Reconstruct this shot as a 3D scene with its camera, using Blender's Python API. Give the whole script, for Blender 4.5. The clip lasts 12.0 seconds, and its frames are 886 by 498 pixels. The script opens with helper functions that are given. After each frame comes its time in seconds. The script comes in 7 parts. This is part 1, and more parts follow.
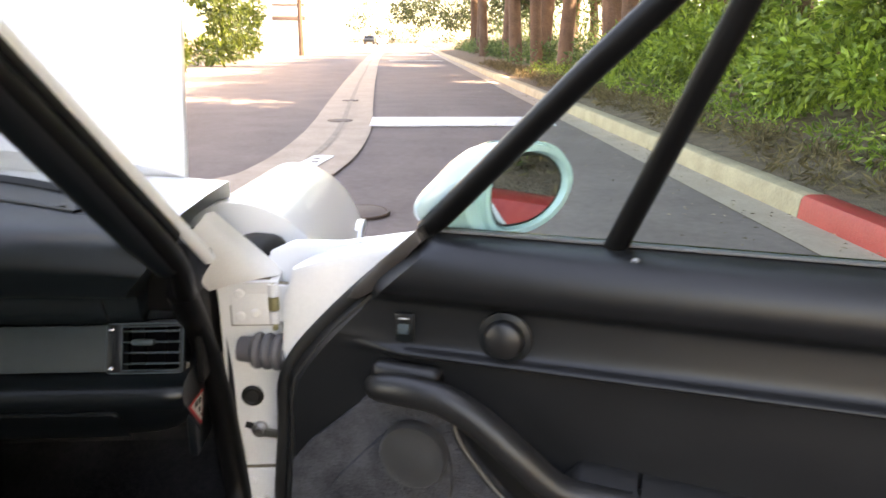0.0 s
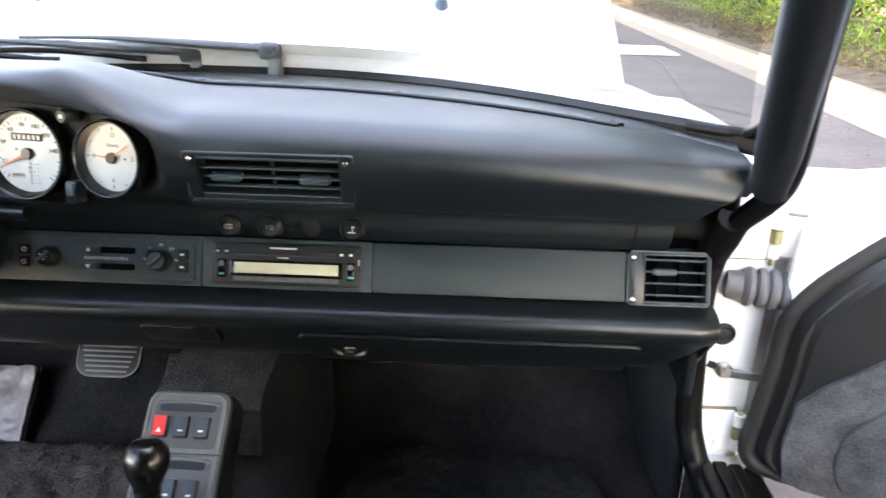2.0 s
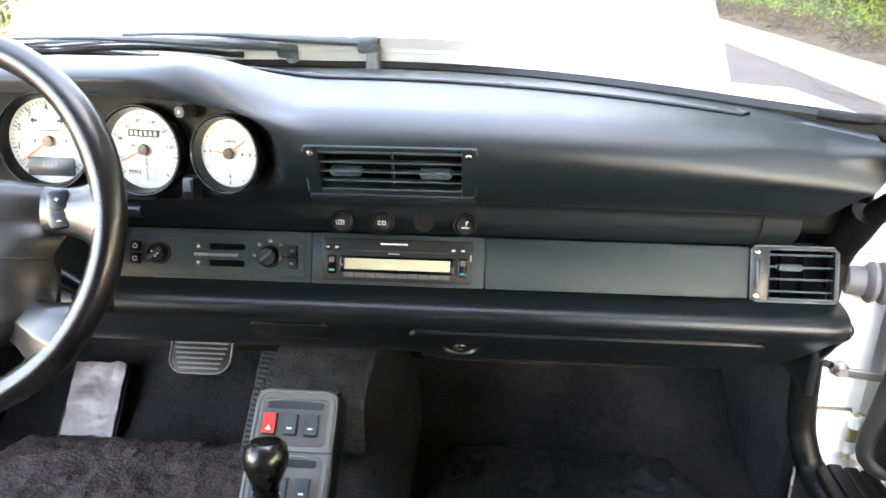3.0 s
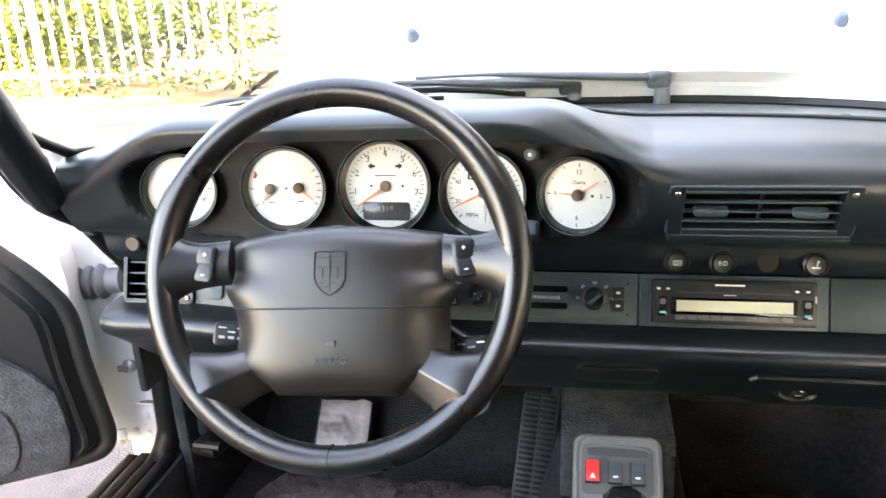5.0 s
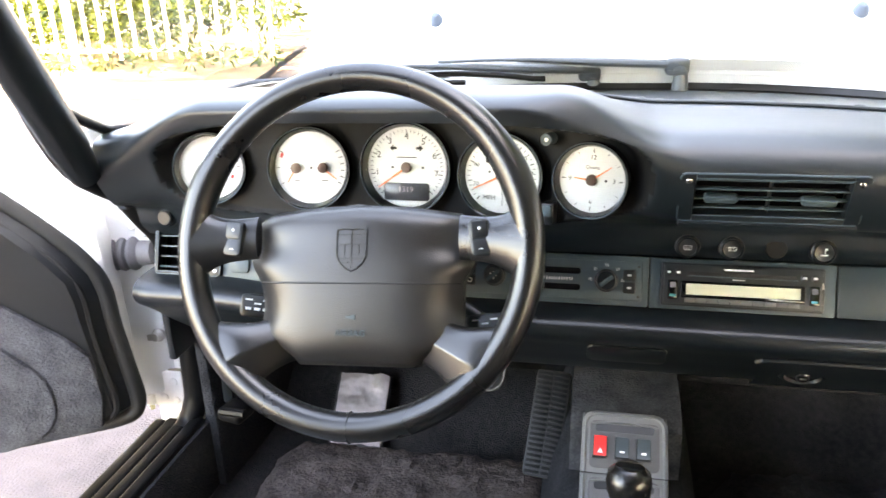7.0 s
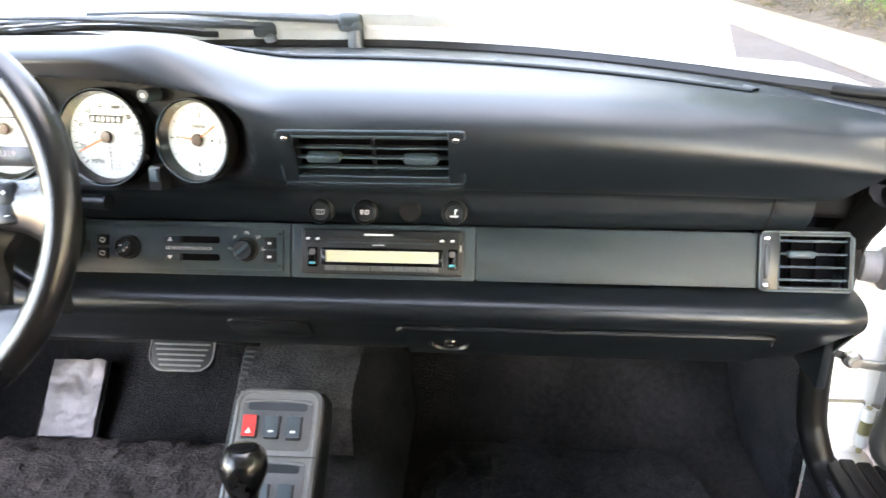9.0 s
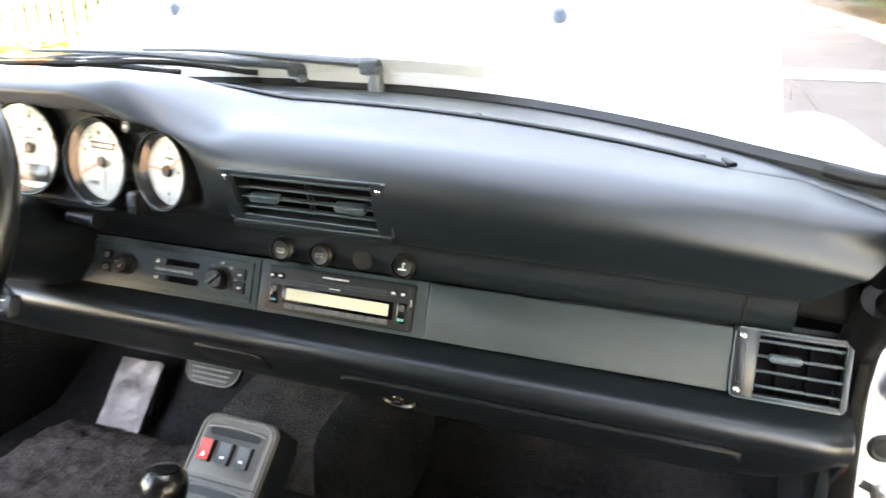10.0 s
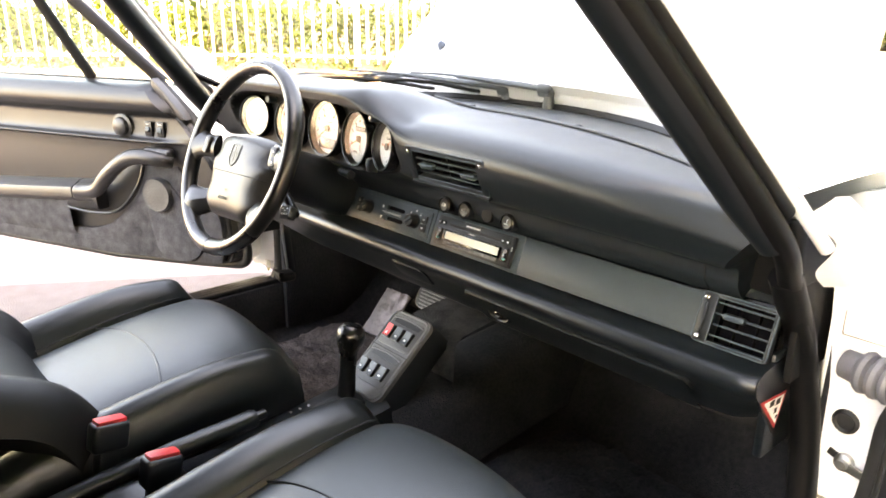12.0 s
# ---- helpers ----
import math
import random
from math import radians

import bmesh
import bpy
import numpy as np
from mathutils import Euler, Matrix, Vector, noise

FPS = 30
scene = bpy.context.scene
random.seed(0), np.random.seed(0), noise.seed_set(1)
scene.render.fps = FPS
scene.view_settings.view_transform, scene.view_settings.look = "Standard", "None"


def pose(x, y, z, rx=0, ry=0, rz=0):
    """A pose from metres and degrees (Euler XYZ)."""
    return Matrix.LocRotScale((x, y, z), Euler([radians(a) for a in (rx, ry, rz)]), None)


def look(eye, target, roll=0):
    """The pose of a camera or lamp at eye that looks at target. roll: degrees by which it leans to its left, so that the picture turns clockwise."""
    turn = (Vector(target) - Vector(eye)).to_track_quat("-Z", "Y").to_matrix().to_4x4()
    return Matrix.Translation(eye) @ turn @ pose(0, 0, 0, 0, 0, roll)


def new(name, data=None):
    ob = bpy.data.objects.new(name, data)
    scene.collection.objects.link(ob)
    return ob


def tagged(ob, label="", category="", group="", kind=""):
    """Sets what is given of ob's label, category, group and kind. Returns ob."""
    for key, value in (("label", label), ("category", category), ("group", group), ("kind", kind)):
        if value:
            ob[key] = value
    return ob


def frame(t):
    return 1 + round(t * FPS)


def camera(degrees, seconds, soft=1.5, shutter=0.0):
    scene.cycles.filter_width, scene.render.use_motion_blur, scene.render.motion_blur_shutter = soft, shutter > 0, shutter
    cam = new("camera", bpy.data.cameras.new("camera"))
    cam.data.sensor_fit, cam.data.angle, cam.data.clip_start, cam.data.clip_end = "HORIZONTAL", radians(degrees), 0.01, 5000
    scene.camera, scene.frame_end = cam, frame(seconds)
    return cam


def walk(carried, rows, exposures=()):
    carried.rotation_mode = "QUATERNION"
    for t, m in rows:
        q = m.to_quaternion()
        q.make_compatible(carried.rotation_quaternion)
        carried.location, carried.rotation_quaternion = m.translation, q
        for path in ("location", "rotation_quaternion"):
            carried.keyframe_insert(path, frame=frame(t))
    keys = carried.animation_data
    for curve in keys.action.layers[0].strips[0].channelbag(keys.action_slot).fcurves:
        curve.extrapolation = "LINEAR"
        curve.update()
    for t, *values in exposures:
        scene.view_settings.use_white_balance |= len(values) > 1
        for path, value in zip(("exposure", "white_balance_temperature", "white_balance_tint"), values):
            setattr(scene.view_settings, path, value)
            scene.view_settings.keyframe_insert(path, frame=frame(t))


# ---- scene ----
cam = camera(61.7, 12.0, shutter=0.35)
PATH = [
    (0, (0.951, 0.068, 1.097), (1.054, 1.988, 0.549), 0.2),
    (0.5, (0.737, 0.101, 1.068), (0.919, 1.997, 0.458), 3.6),
    (1, (0.563, 0.146, 1.04), (0.783, 2.033, 0.414), 3.9),
    (1.5, (0.421, 0.17, 1.055), (0.452, 2.061, 0.404), 2.7),
    (2, (0.336, 0.163, 1.055), (0.284, 2.024, 0.325), 1.5),
    (2.5, (0.265, 0.166, 1.057), (0.125, 2.033, 0.353), 0.9),
    (3, (0.236, 0.175, 1.043), (0.095, 2.029, 0.307), 0.3),
    (3.5, (0.155, 0.178, 1.053), (-0.115, 2.036, 0.364), 0.5),
    (3.7, (0.124, 0.18, 1.04), (-0.223, 2.027, 0.355), -0.3),
    (5.3, (-0.09, 0.156, 1.061), (-0.434, 2.015, 0.41), -2.6),
    (5.5, (-0.091, 0.148, 1.063), (-0.45, 2.009, 0.423), -1.9),
    (6, (-0.08, 0.117, 1.067), (-0.543, 1.923, 0.342), -2.3),
    (6.5, (-0.073, 0.107, 1.068), (-0.558, 1.913, 0.358), -1.9),
    (6.7, (-0.076, 0.117, 1.069), (-0.53, 1.931, 0.36), -1.9),
    (8.5, (0.172, 0.191, 1.038), (-0.058, 2.038, 0.304), -1.0),
    (9, (0.244, 0.233, 1.028), (0.108, 2.071, 0.252), -0.4),
    (9.5, (0.358, 0.289, 1.027), (0.12, 2.126, 0.271), -1.4),
    (10, (0.499, 0.324, 1.036), (-0.145, 2.09, 0.351), 0.3),
    (10.5, (0.674, 0.287, 1.059), (-0.481, 1.772, 0.381), 0.5),
    (11, (0.791, 0.223, 1.092), (-0.537, 1.54, 0.383), -0.8),
    (11.5, (0.922, 0.186, 1.081), (-0.475, 1.425, 0.364), -0.0),
    (12, (0.998, 0.167, 1.073), (-0.422, 1.432, 0.453), 0.3),
]
walk(cam, [(t, look(eye, target, roll)) for t, eye, target, roll in PATH],
     [(0, 3.4, 10400, 21), (0.5, 3.6, 11000, 22), (1.0, 4.05, 10200, 20), (1.5, 4.5, 9800, 19), (2.0, 4.95, 9600, 19), (2.5, 5.35, 9700, 18), (3.0, 5.55, 9800, 18), (3.7, 5.55, 9900, 18), (5.5, 5.2, 10400, 19), (9.0, 5.7, 10000, 18), (10.0, 5.5, 10500, 18), (10.5, 5.4, 11000, 19), (11.5, 5.4, 12400, 22), (12.0, 5.08, 12600, 22)])

# ---- light ----
SUN_AZ, SUN_EL = radians(108), radians(44)   # clockwise from +y, towards the sun
world = bpy.data.worlds.new("sky")
scene.world = world
world.use_nodes = True
_wn = world.node_tree.nodes
_sky = _wn.new("ShaderNodeTexSky")
_sky.sky_type, _sky.sun_disc = "NISHITA", False
_sky.sun_elevation, _sky.sun_rotation = SUN_EL, SUN_AZ
world.node_tree.links.new(_sky.outputs[0], _wn["Background"].inputs[0])
_wn["Background"].inputs[1].default_value = 0.15
sun_data = bpy.data.lights.new("sun", "SUN")
sun_data.energy, sun_data.angle, sun_data.color = 4.5, radians(0.6), (1.0, 0.93, 0.82)
sun = new("sun", sun_data)
sun.matrix_world = look((6, -2, 8), (6 - math.sin(SUN_AZ) * math.cos(SUN_EL), -2 - math.cos(SUN_AZ) * math.cos(SUN_EL), 8 - math.sin(SUN_EL)))

# ---- helpers for building ----
WORLD = {}


def thing(name, loc, label, category, group="", kind=""):
    ob = new(name)
    ob.empty_display_size = 0.05
    ob.location = loc
    WORLD[ob] = Matrix.Translation(loc)
    return tagged(ob, label, category, group, kind)


def link_mesh(name, me, material, parent=None, label="", smooth=True, angle=38):
    me.materials.append(material)
    if smooth:
        me.polygons.foreach_set("use_smooth", [True] * len(me.polygons))
        me.set_sharp_from_angle(angle=radians(angle))
    ob = new(name, me)
    WORLD[ob] = Matrix.Identity(4)
    if parent is not None:
        ob.parent = parent
        ob.matrix_parent_inverse = WORLD[parent].inverted()
    return tagged(ob, label)


def part(name, bm, material, parent=None, label="", smooth=True, angle=38):
    me = bpy.data.meshes.new(name)
    bmesh.ops.recalc_face_normals(bm, faces=bm.faces)
    bm.to_mesh(me)
    bm.free()
    return link_mesh(name, me, material, parent, label, smooth, angle)


def box(m, sx, sy, sz, bev=0.0, seg=2, bm=None):
    bm = bm or bmesh.new()
    r = bmesh.ops.create_cube(bm, size=1.0)
    bmesh.ops.scale(bm, vec=(sx, sy, sz), verts=r["verts"])
    if bev > 0:
        es = list({e for v in r["verts"] for e in v.link_edges})
        r2 = bmesh.ops.bevel(bm, geom=es, offset=min(bev, 0.49 * min(sx, sy, sz)), segments=seg, affect="EDGES", profile=0.5)
        vs = list({v for f in r2["faces"] for v in f.verts} | {v for v in r["verts"] if v.is_valid})
    else:
        vs = r["verts"]
    bmesh.ops.transform(bm, matrix=m, verts=vs)
    return bm


def rbox(m, sx, sy, sz, rad, bev=0.0, n=5, bm=None):
    """A plate sx by sy with round corners, sz thick (from 0 up along its z), its upper rim bevelled."""
    rad = min(rad, 0.499 * min(sx, sy))
    pts = []
    for cx, cy, a0 in ((1, 1, 0), (-1, 1, 90), (-1, -1, 180), (1, -1, 270)):
        for i in range(n + 1):
            a = radians(a0 + 90 * i / n)
            pts.append((cx * (sx / 2 - rad) + rad * math.cos(a), cy * (sy / 2 - rad) + rad * math.sin(a)))
    return prism(m, pts, sz, bev, bm)


def prism(m, pts, h, bev=0.0, bm=None):
    """A flat outline raised by h along z; bev pulls the upper rim in."""
    bm = bm or bmesh.new()
    cx, cy = sum(p[0] for p in pts) / len(pts), sum(p[1] for p in pts) / len(pts)
    rows = [[(x, y, 0) for x, y in pts], [(x, y, h - bev) for x, y in pts]]
    if bev > 0:
        def pull(d):
            return [(x - d * (x - cx) / max(math.hypot(x - cx, y - cy), 1e-6), y - d * (y - cy) / max(math.hypot(x - cx, y - cy), 1e-6)) for x, y in pts]
        rows.append([(x, y, h - bev * 0.3) for x, y in pull(bev * 0.3)])
        rows.append([(x, y, h) for x, y in pull(bev)])
    else:
        rows[1] = [(x, y, h) for x, y in pts]
    return loft([[m @ Vector(p) for p in r] for r in rows], True, True, bm)


def loft(rows, closed=False, caps=False, bm=None):
    bm = bm or bmesh.new()
    vv = [[bm.verts.new(p) for p in r] for r in rows]
    n = len(rows[0])
    for a, b in zip(vv, vv[1:]):
        for i in range(n if closed else n - 1):
            j = (i + 1) % n
            bm.faces.new((a[i], a[j], b[j], b[i]))
    if caps:
        bm.faces.new(list(reversed(vv[0])))
        bm.faces.new(vv[-1])
    return bm


def lathe(m, prof, n=32, caps=True, bm=None):
    rows = [[m @ Vector((r * math.cos(2 * math.pi * i / n), r * math.sin(2 * math.pi * i / n), z)) for i in range(n)] for r, z in prof]
    return loft(rows, True, caps, bm)


def tube(pts, r, n=10, closed=False, bm=None, flat=1.0):
    """A round bar along pts; r is one radius or one for each point; flat squeezes it along its second axis."""
    pts = [Vector(p) for p in pts]
    rows = []
    up = Vector((0, 0, 1))
    k = len(pts)
    for i, p in enumerate(pts):
        if closed:
            d = pts[(i + 1) % k] - pts[i - 1]
        else:
            d = pts[min(i + 1, k - 1)] - pts[max(i - 1, 0)]
        d.normalize()
        s = d.cross(up)
        if rows and not closed:
            s = side - d * side.dot(d)
        elif s.length < 1e-3:
            s = d.cross(Vector((0, 1, 0)))
        s.normalize()
        side = s
        q = s.cross(d).normalized()
        rr = r[i] if isinstance(r, (list, tuple)) else r
        rows.append([p + s * rr * math.cos(2 * math.pi * j / n) + q * rr * flat * math.sin(2 * math.pi * j / n) for j in range(n)])
    if closed:
        rows.append(rows[0])
    bm = loft(rows, True, not closed, bm)
    if closed:
        bmesh.ops.remove_doubles(bm, verts=bm.verts, dist=1e-6)
    return bm


def curve_pts(keys, per=6):
    """A smooth line through the keys (Catmull-Rom), of any dimension."""
    k = [Vector(p) for p in keys]
    out = []
    for i in range(len(k) - 1):
        p0, p1, p2, p3 = k[max(i - 1, 0)], k[i], k[i + 1], k[min(i + 2, len(k) - 1)]
        for j in range(per):
            t = j / per
            out.append(0.5 * ((2 * p1) + (p2 - p0) * t + (2 * p0 - 5 * p1 + 4 * p2 - p3) * t * t + (3 * p1 - p0 - 3 * p2 + p3) * t ** 3))
    out.append(k[-1])
    return out


def smooth_step(a, b, x):
    t = min(max((x - a) / (b - a), 0.0), 1.0)
    return t * t * (3 - 2 * t)


def lerp(a, b, t):
    return a + (b - a) * t


def lettering(name, text, m, size, material, parent, depth=0.0002, align="CENTER", label=""):
    cu = bpy.data.curves.new(name, "FONT")
    cu.body, cu.size, cu.align_x, cu.align_y, cu.extrude = text, size, align, "CENTER", depth
    cu.resolution_u = 2
    ob = bpy.data.objects.new(name, cu)
    scene.collection.objects.link(ob)
    me = bpy.data.meshes.new_from_object(ob.evaluated_get(bpy.context.evaluated_depsgraph_get()))
    bpy.data.objects.remove(ob)
    me.transform(m)
    me.materials.clear()
    return link_mesh(name, me, material, parent, label, smooth=False)


# ---- materials ----
def mat(name, col, rough=0.5, metal=0.0, var=0.12, scale=12.0, bump=0.1, bscale=500.0, coat=0.0, col2=None, spec=0.5, rvar=0.08, kind="noise", bdist=0.0006):
    """Colour in two tones by a large noise and a fine one, and a fine relief."""
    m = bpy.data.materials.new(name)
    m.use_nodes = True
    n, l = m.node_tree.nodes, m.node_tree.links
    b = n["Principled BSDF"]
    tc = n.new("ShaderNodeTexCoord")
    big, fine = n.new("ShaderNodeTexNoise"), n.new("ShaderNodeTexNoise")
    big.inputs["Scale"].default_value, big.inputs["Detail"].default_value = scale, 5.0
    fine.inputs["Scale"].default_value, fine.inputs["Detail"].default_value = scale * 11, 3.0
    l.new(tc.outputs["Object"], big.inputs["Vector"])
    l.new(tc.outputs["Object"], fine.inputs["Vector"])
    add = n.new("ShaderNodeMath")
    add.operation = "MULTIPLY_ADD"
    l.new(fine.outputs[0], add.inputs[0])
    add.inputs[1].default_value = 0.4
    mul = n.new("ShaderNodeMath")
    mul.operation = "MULTIPLY"
    mul.inputs[1].default_value = 0.6
    l.new(big.outputs[0], mul.inputs[0])
    l.new(mul.outputs[0], add.inputs[2])
    ramp = n.new("ShaderNodeValToRGB")
    c2 = col2 or tuple(min(1, c * (1 + var)) for c in col)
    c1 = col if col2 else tuple(c * (1 - var) for c in col)
    ramp.color_ramp.elements[0].position, ramp.color_ramp.elements[0].color = 0.32, (*c1, 1)
    ramp.color_ramp.elements[1].position, ramp.color_ramp.elements[1].color = 0.68, (*c2, 1)
    l.new(add.outputs[0], ramp.inputs[0])
    l.new(ramp.outputs[0], b.inputs["Base Color"])
    mr = n.new("ShaderNodeMapRange")
    mr.inputs[3].default_value, mr.inputs[4].default_value = max(rough - rvar, 0.02), min(rough + rvar, 1)
    l.new(big.outputs[0], mr.inputs[0])
    l.new(mr.outputs[0], b.inputs["Roughness"])
    b.inputs["Metallic"].default_value = metal
    b.inputs["Specular IOR Level"].default_value = spec
    b.inputs["Coat Weight"].default_value = coat
    b.inputs["Coat Roughness"].default_value = 0.04
    if bump > 0:
        tex = n.new("ShaderNodeTexVoronoi" if kind == "grain" else "ShaderNodeTexNoise")
        tex.inputs["Scale"].default_value = bscale
        l.new(tc.outputs["Object"], tex.inputs["Vector"])
        bp = n.new("ShaderNodeBump")
        bp.inputs["Strength"].default_value, bp.inputs["Distance"].default_value = bump, bdist
        l.new(tex.outputs[0], bp.inputs["Height"])
        l.new(bp.outputs[0], b.inputs["Normal"])
    return m


def glass(name, tint=(1, 1, 1), gloss=1.0):
    m = bpy.data.materials.new(name)
    m.use_nodes = True
    n, l = m.node_tree.nodes, m.node_tree.links
    n.remove(n["Principled BSDF"])
    tr, gl, fr, mx, k = (n.new("ShaderNode" + s) for s in ("BsdfTransparent", "BsdfGlossy", "Fresnel", "MixShader", "Math"))
    tr.inputs[0].default_value = (*tint, 1)
    gl.inputs["Roughness"].default_value = 0.01
    fr.inputs["IOR"].default_value = 1.45
    k.operation = "MULTIPLY"
    k.inputs[1].default_value = gloss
    l.new(fr.outputs[0], k.inputs[0])
    l.new(k.outputs[0], mx.inputs[0])
    l.new(tr.outputs[0], mx.inputs[1])
    l.new(gl.outputs[0], mx.inputs[2])
    l.new(mx.outputs[0], n["Material Output"].inputs[0])
    return m


def leaf_mat(name, c1, c2, rough=0.4, trans=0.35):
    """Foliage: every leaf its own tone, with light coming through."""
    m = bpy.data.materials.new(name)
    m.use_nodes = True
    n, l = m.node_tree.nodes, m.node_tree.links
    b = n["Principled BSDF"]
    g, ramp, tl, mx = (n.new("ShaderNode" + s) for s in ("NewGeometry", "ValToRGB", "BsdfTranslucent", "MixShader"))
    ramp.color_ramp.elements[0].color, ramp.color_ramp.elements[1].color = (*c1, 1), (*c2, 1)
    l.new(g.outputs["Random Per Island"], ramp.inputs[0])
    tc, nz, mr, sc = (n.new("ShaderNode" + s) for s in ("TexCoord", "TexNoise", "MapRange", "VectorMath"))
    nz.inputs["Scale"].default_value = 1.7
    mr.inputs[1].default_value, mr.inputs[2].default_value = 0.32, 0.68
    mr.inputs[3].default_value, mr.inputs[4].default_value = 0.55, 1.35
    sc.operation = "SCALE"
    l.new(tc.outputs["Object"], nz.inputs["Vector"])
    l.new(nz.outputs[0], mr.inputs[0])
    l.new(ramp.outputs[0], sc.inputs[0])
    l.new(mr.outputs[0], sc.inputs["Scale"])
    l.new(sc.outputs[0], b.inputs["Base Color"])
    l.new(sc.outputs[0], tl.inputs[0])
    b.inputs["Roughness"].default_value = rough
    mx.inputs[0].default_value = trans
    l.new(b.outputs[0], mx.inputs[1])
    l.new(tl.outputs[0], mx.inputs[2])
    l.new(mx.outputs[0], n["Material Output"].inputs[0])
    return m


VINYL = mat("dash_vinyl", (0.0055, 0.0098, 0.0130), 0.41, bump=0.14, bscale=1100, kind="grain", scale=8, var=0.10, spec=0.56)
WELL = mat("matt_black_dial_panel", (0.0060, 0.0060, 0.0062), 0.55, bump=0.2, bscale=1500, scale=14, spec=0.22)
SOFT = mat("soft_black_plastic", (0.0050, 0.0076, 0.0098), 0.34, bump=0.12, bscale=1400, scale=15, var=0.12, spec=0.50)
HARD = mat("hard_black_plastic", (0.0062, 0.0086, 0.0106), 0.36, bump=0.12, bscale=1800, scale=20, spec=0.45)
SATIN = mat("satin_dark_grey_plastic", (0.038, 0.060, 0.071), 0.43, bump=0.2, bscale=2200, scale=18, spec=0.4)
PANEL = mat("grained_grey_panel", (0.0205, 0.0335, 0.0370), 0.46, bump=0.35, bscale=1500, kind="grain", scale=14, spec=0.5)
GREYPL = mat("grey_console_plastic", (0.105, 0.107, 0.108), 0.48, bump=0.2, bscale=1600, scale=18)
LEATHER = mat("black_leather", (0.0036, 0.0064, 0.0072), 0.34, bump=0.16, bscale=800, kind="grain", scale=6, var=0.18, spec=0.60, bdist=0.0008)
# Worn seat leather, base raised to paint in the sky's sheen on the cushions
CUSHION = mat("sky_lit_worn_leather", (0.0175, 0.0240, 0.0260), 0.40, bump=0.20, bscale=700, kind="grain", scale=5, var=0.22, spec=0.72, bdist=0.0008)
# The same leather darkened and dulled: the backrest's shade is in the colour
BACKREST_SHADE = mat("shaded_black_leather", (0.0045, 0.0050, 0.0052), 0.50, bump=0.2, bscale=700, kind="grain", scale=6, spec=0.28)
RADIOFACE = mat("dark_grey_radio_plastic", (0.020, 0.0235, 0.0255), 0.42, bump=0.12, bscale=1800, scale=20, spec=0.45)
RIM = mat("smooth_rim_leather", (0.0062, 0.0060, 0.0060), 0.28, bump=0.12, bscale=700, kind="grain", scale=10, spec=0.60)
AIRB = mat("airbag_vinyl", (0.0150, 0.0140, 0.0135), 0.37, bump=0.22, bscale=800, kind="grain", scale=10, spec=0.50)
DOORV = mat("door_vinyl", (0.0095, 0.0104, 0.0120), 0.36, bump=0.16, bscale=900, kind="grain", scale=7, spec=0.42)
CARPET = mat("dark_carpet", (0.0110, 0.0106, 0.0110), 0.95, bump=1.0, bscale=420, scale=9, col2=(0.040, 0.037, 0.038), spec=0.1, bdist=0.004)
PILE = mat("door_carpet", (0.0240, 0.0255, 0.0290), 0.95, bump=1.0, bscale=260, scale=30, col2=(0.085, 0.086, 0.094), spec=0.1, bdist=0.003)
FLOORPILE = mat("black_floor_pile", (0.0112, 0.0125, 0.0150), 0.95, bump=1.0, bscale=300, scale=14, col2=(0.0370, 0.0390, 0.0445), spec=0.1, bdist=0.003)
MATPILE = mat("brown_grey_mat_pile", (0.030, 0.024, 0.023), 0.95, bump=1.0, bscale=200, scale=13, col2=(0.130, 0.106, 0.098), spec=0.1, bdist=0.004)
FOIL = mat("aluminium_foot_plate", (0.27, 0.222, 0.212), 0.48, metal=0.4, bump=0.9, bscale=22, scale=14, bdist=0.012)
PAINT = mat("white_car_paint", (0.80, 0.81, 0.81), 0.34, coat=0.45, bump=0.0, var=0.015, scale=3, rvar=0.03)
JAMB = mat("white_jamb_paint", (0.80, 0.79, 0.765), 0.38, coat=0.35, bump=0.05, bscale=90, var=0.05, scale=16)
FRAMEBLK = mat("matt_black_frame", (0.0030, 0.0030, 0.0033), 0.45, bump=0.1, bscale=900, scale=20, spec=0.18)
RUBBER = mat("black_rubber", (0.007, 0.007, 0.007), 0.6, bump=0.2, bscale=900, scale=20)
BELLOW = mat("grey_rubber_bellows", (0.125, 0.122, 0.130), 0.55, bump=0.2, bscale=400, scale=30)
BLACKGLOSS = mat("gloss_black", (0.008, 0.008, 0.009), 0.12, bump=0.0)
MIRRORCASE = mat("pale_blue_white_mirror_paint", (0.52, 0.72, 0.73), 0.22, coat=1.0, bump=0.0, var=0.03)
CHROME = mat("bright_metal", (0.75, 0.75, 0.76), 0.16, metal=1.0, bump=0.0, var=0.04)
STEEL = mat("dull_steel", (0.42, 0.41, 0.39), 0.4, metal=1.0, bump=0.1, bscale=600)
BRASS = mat("yellowed_zinc", (0.45, 0.40, 0.22), 0.4, metal=0.8, bump=0.1, bscale=300)
DIAL = mat("white_dial", (0.64, 0.65, 0.63), 0.5, bump=0.0, var=0.03, scale=60)
# Near-black without gloss: the shade inside recesses is put into the colour
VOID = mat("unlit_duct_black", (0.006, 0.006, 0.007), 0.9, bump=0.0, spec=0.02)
INK = mat("black_ink", (0.006, 0.006, 0.006), 0.6, bump=0.0)
WHITEINK = mat("white_ink", (0.75, 0.75, 0.74), 0.6, bump=0.0)
ORANGE = mat("orange_needle", (0.85, 0.20, 0.06), 0.45, bump=0.0)
REDPL = mat("red_plastic", (0.70, 0.030, 0.030), 0.35, bump=0.0, var=0.06)
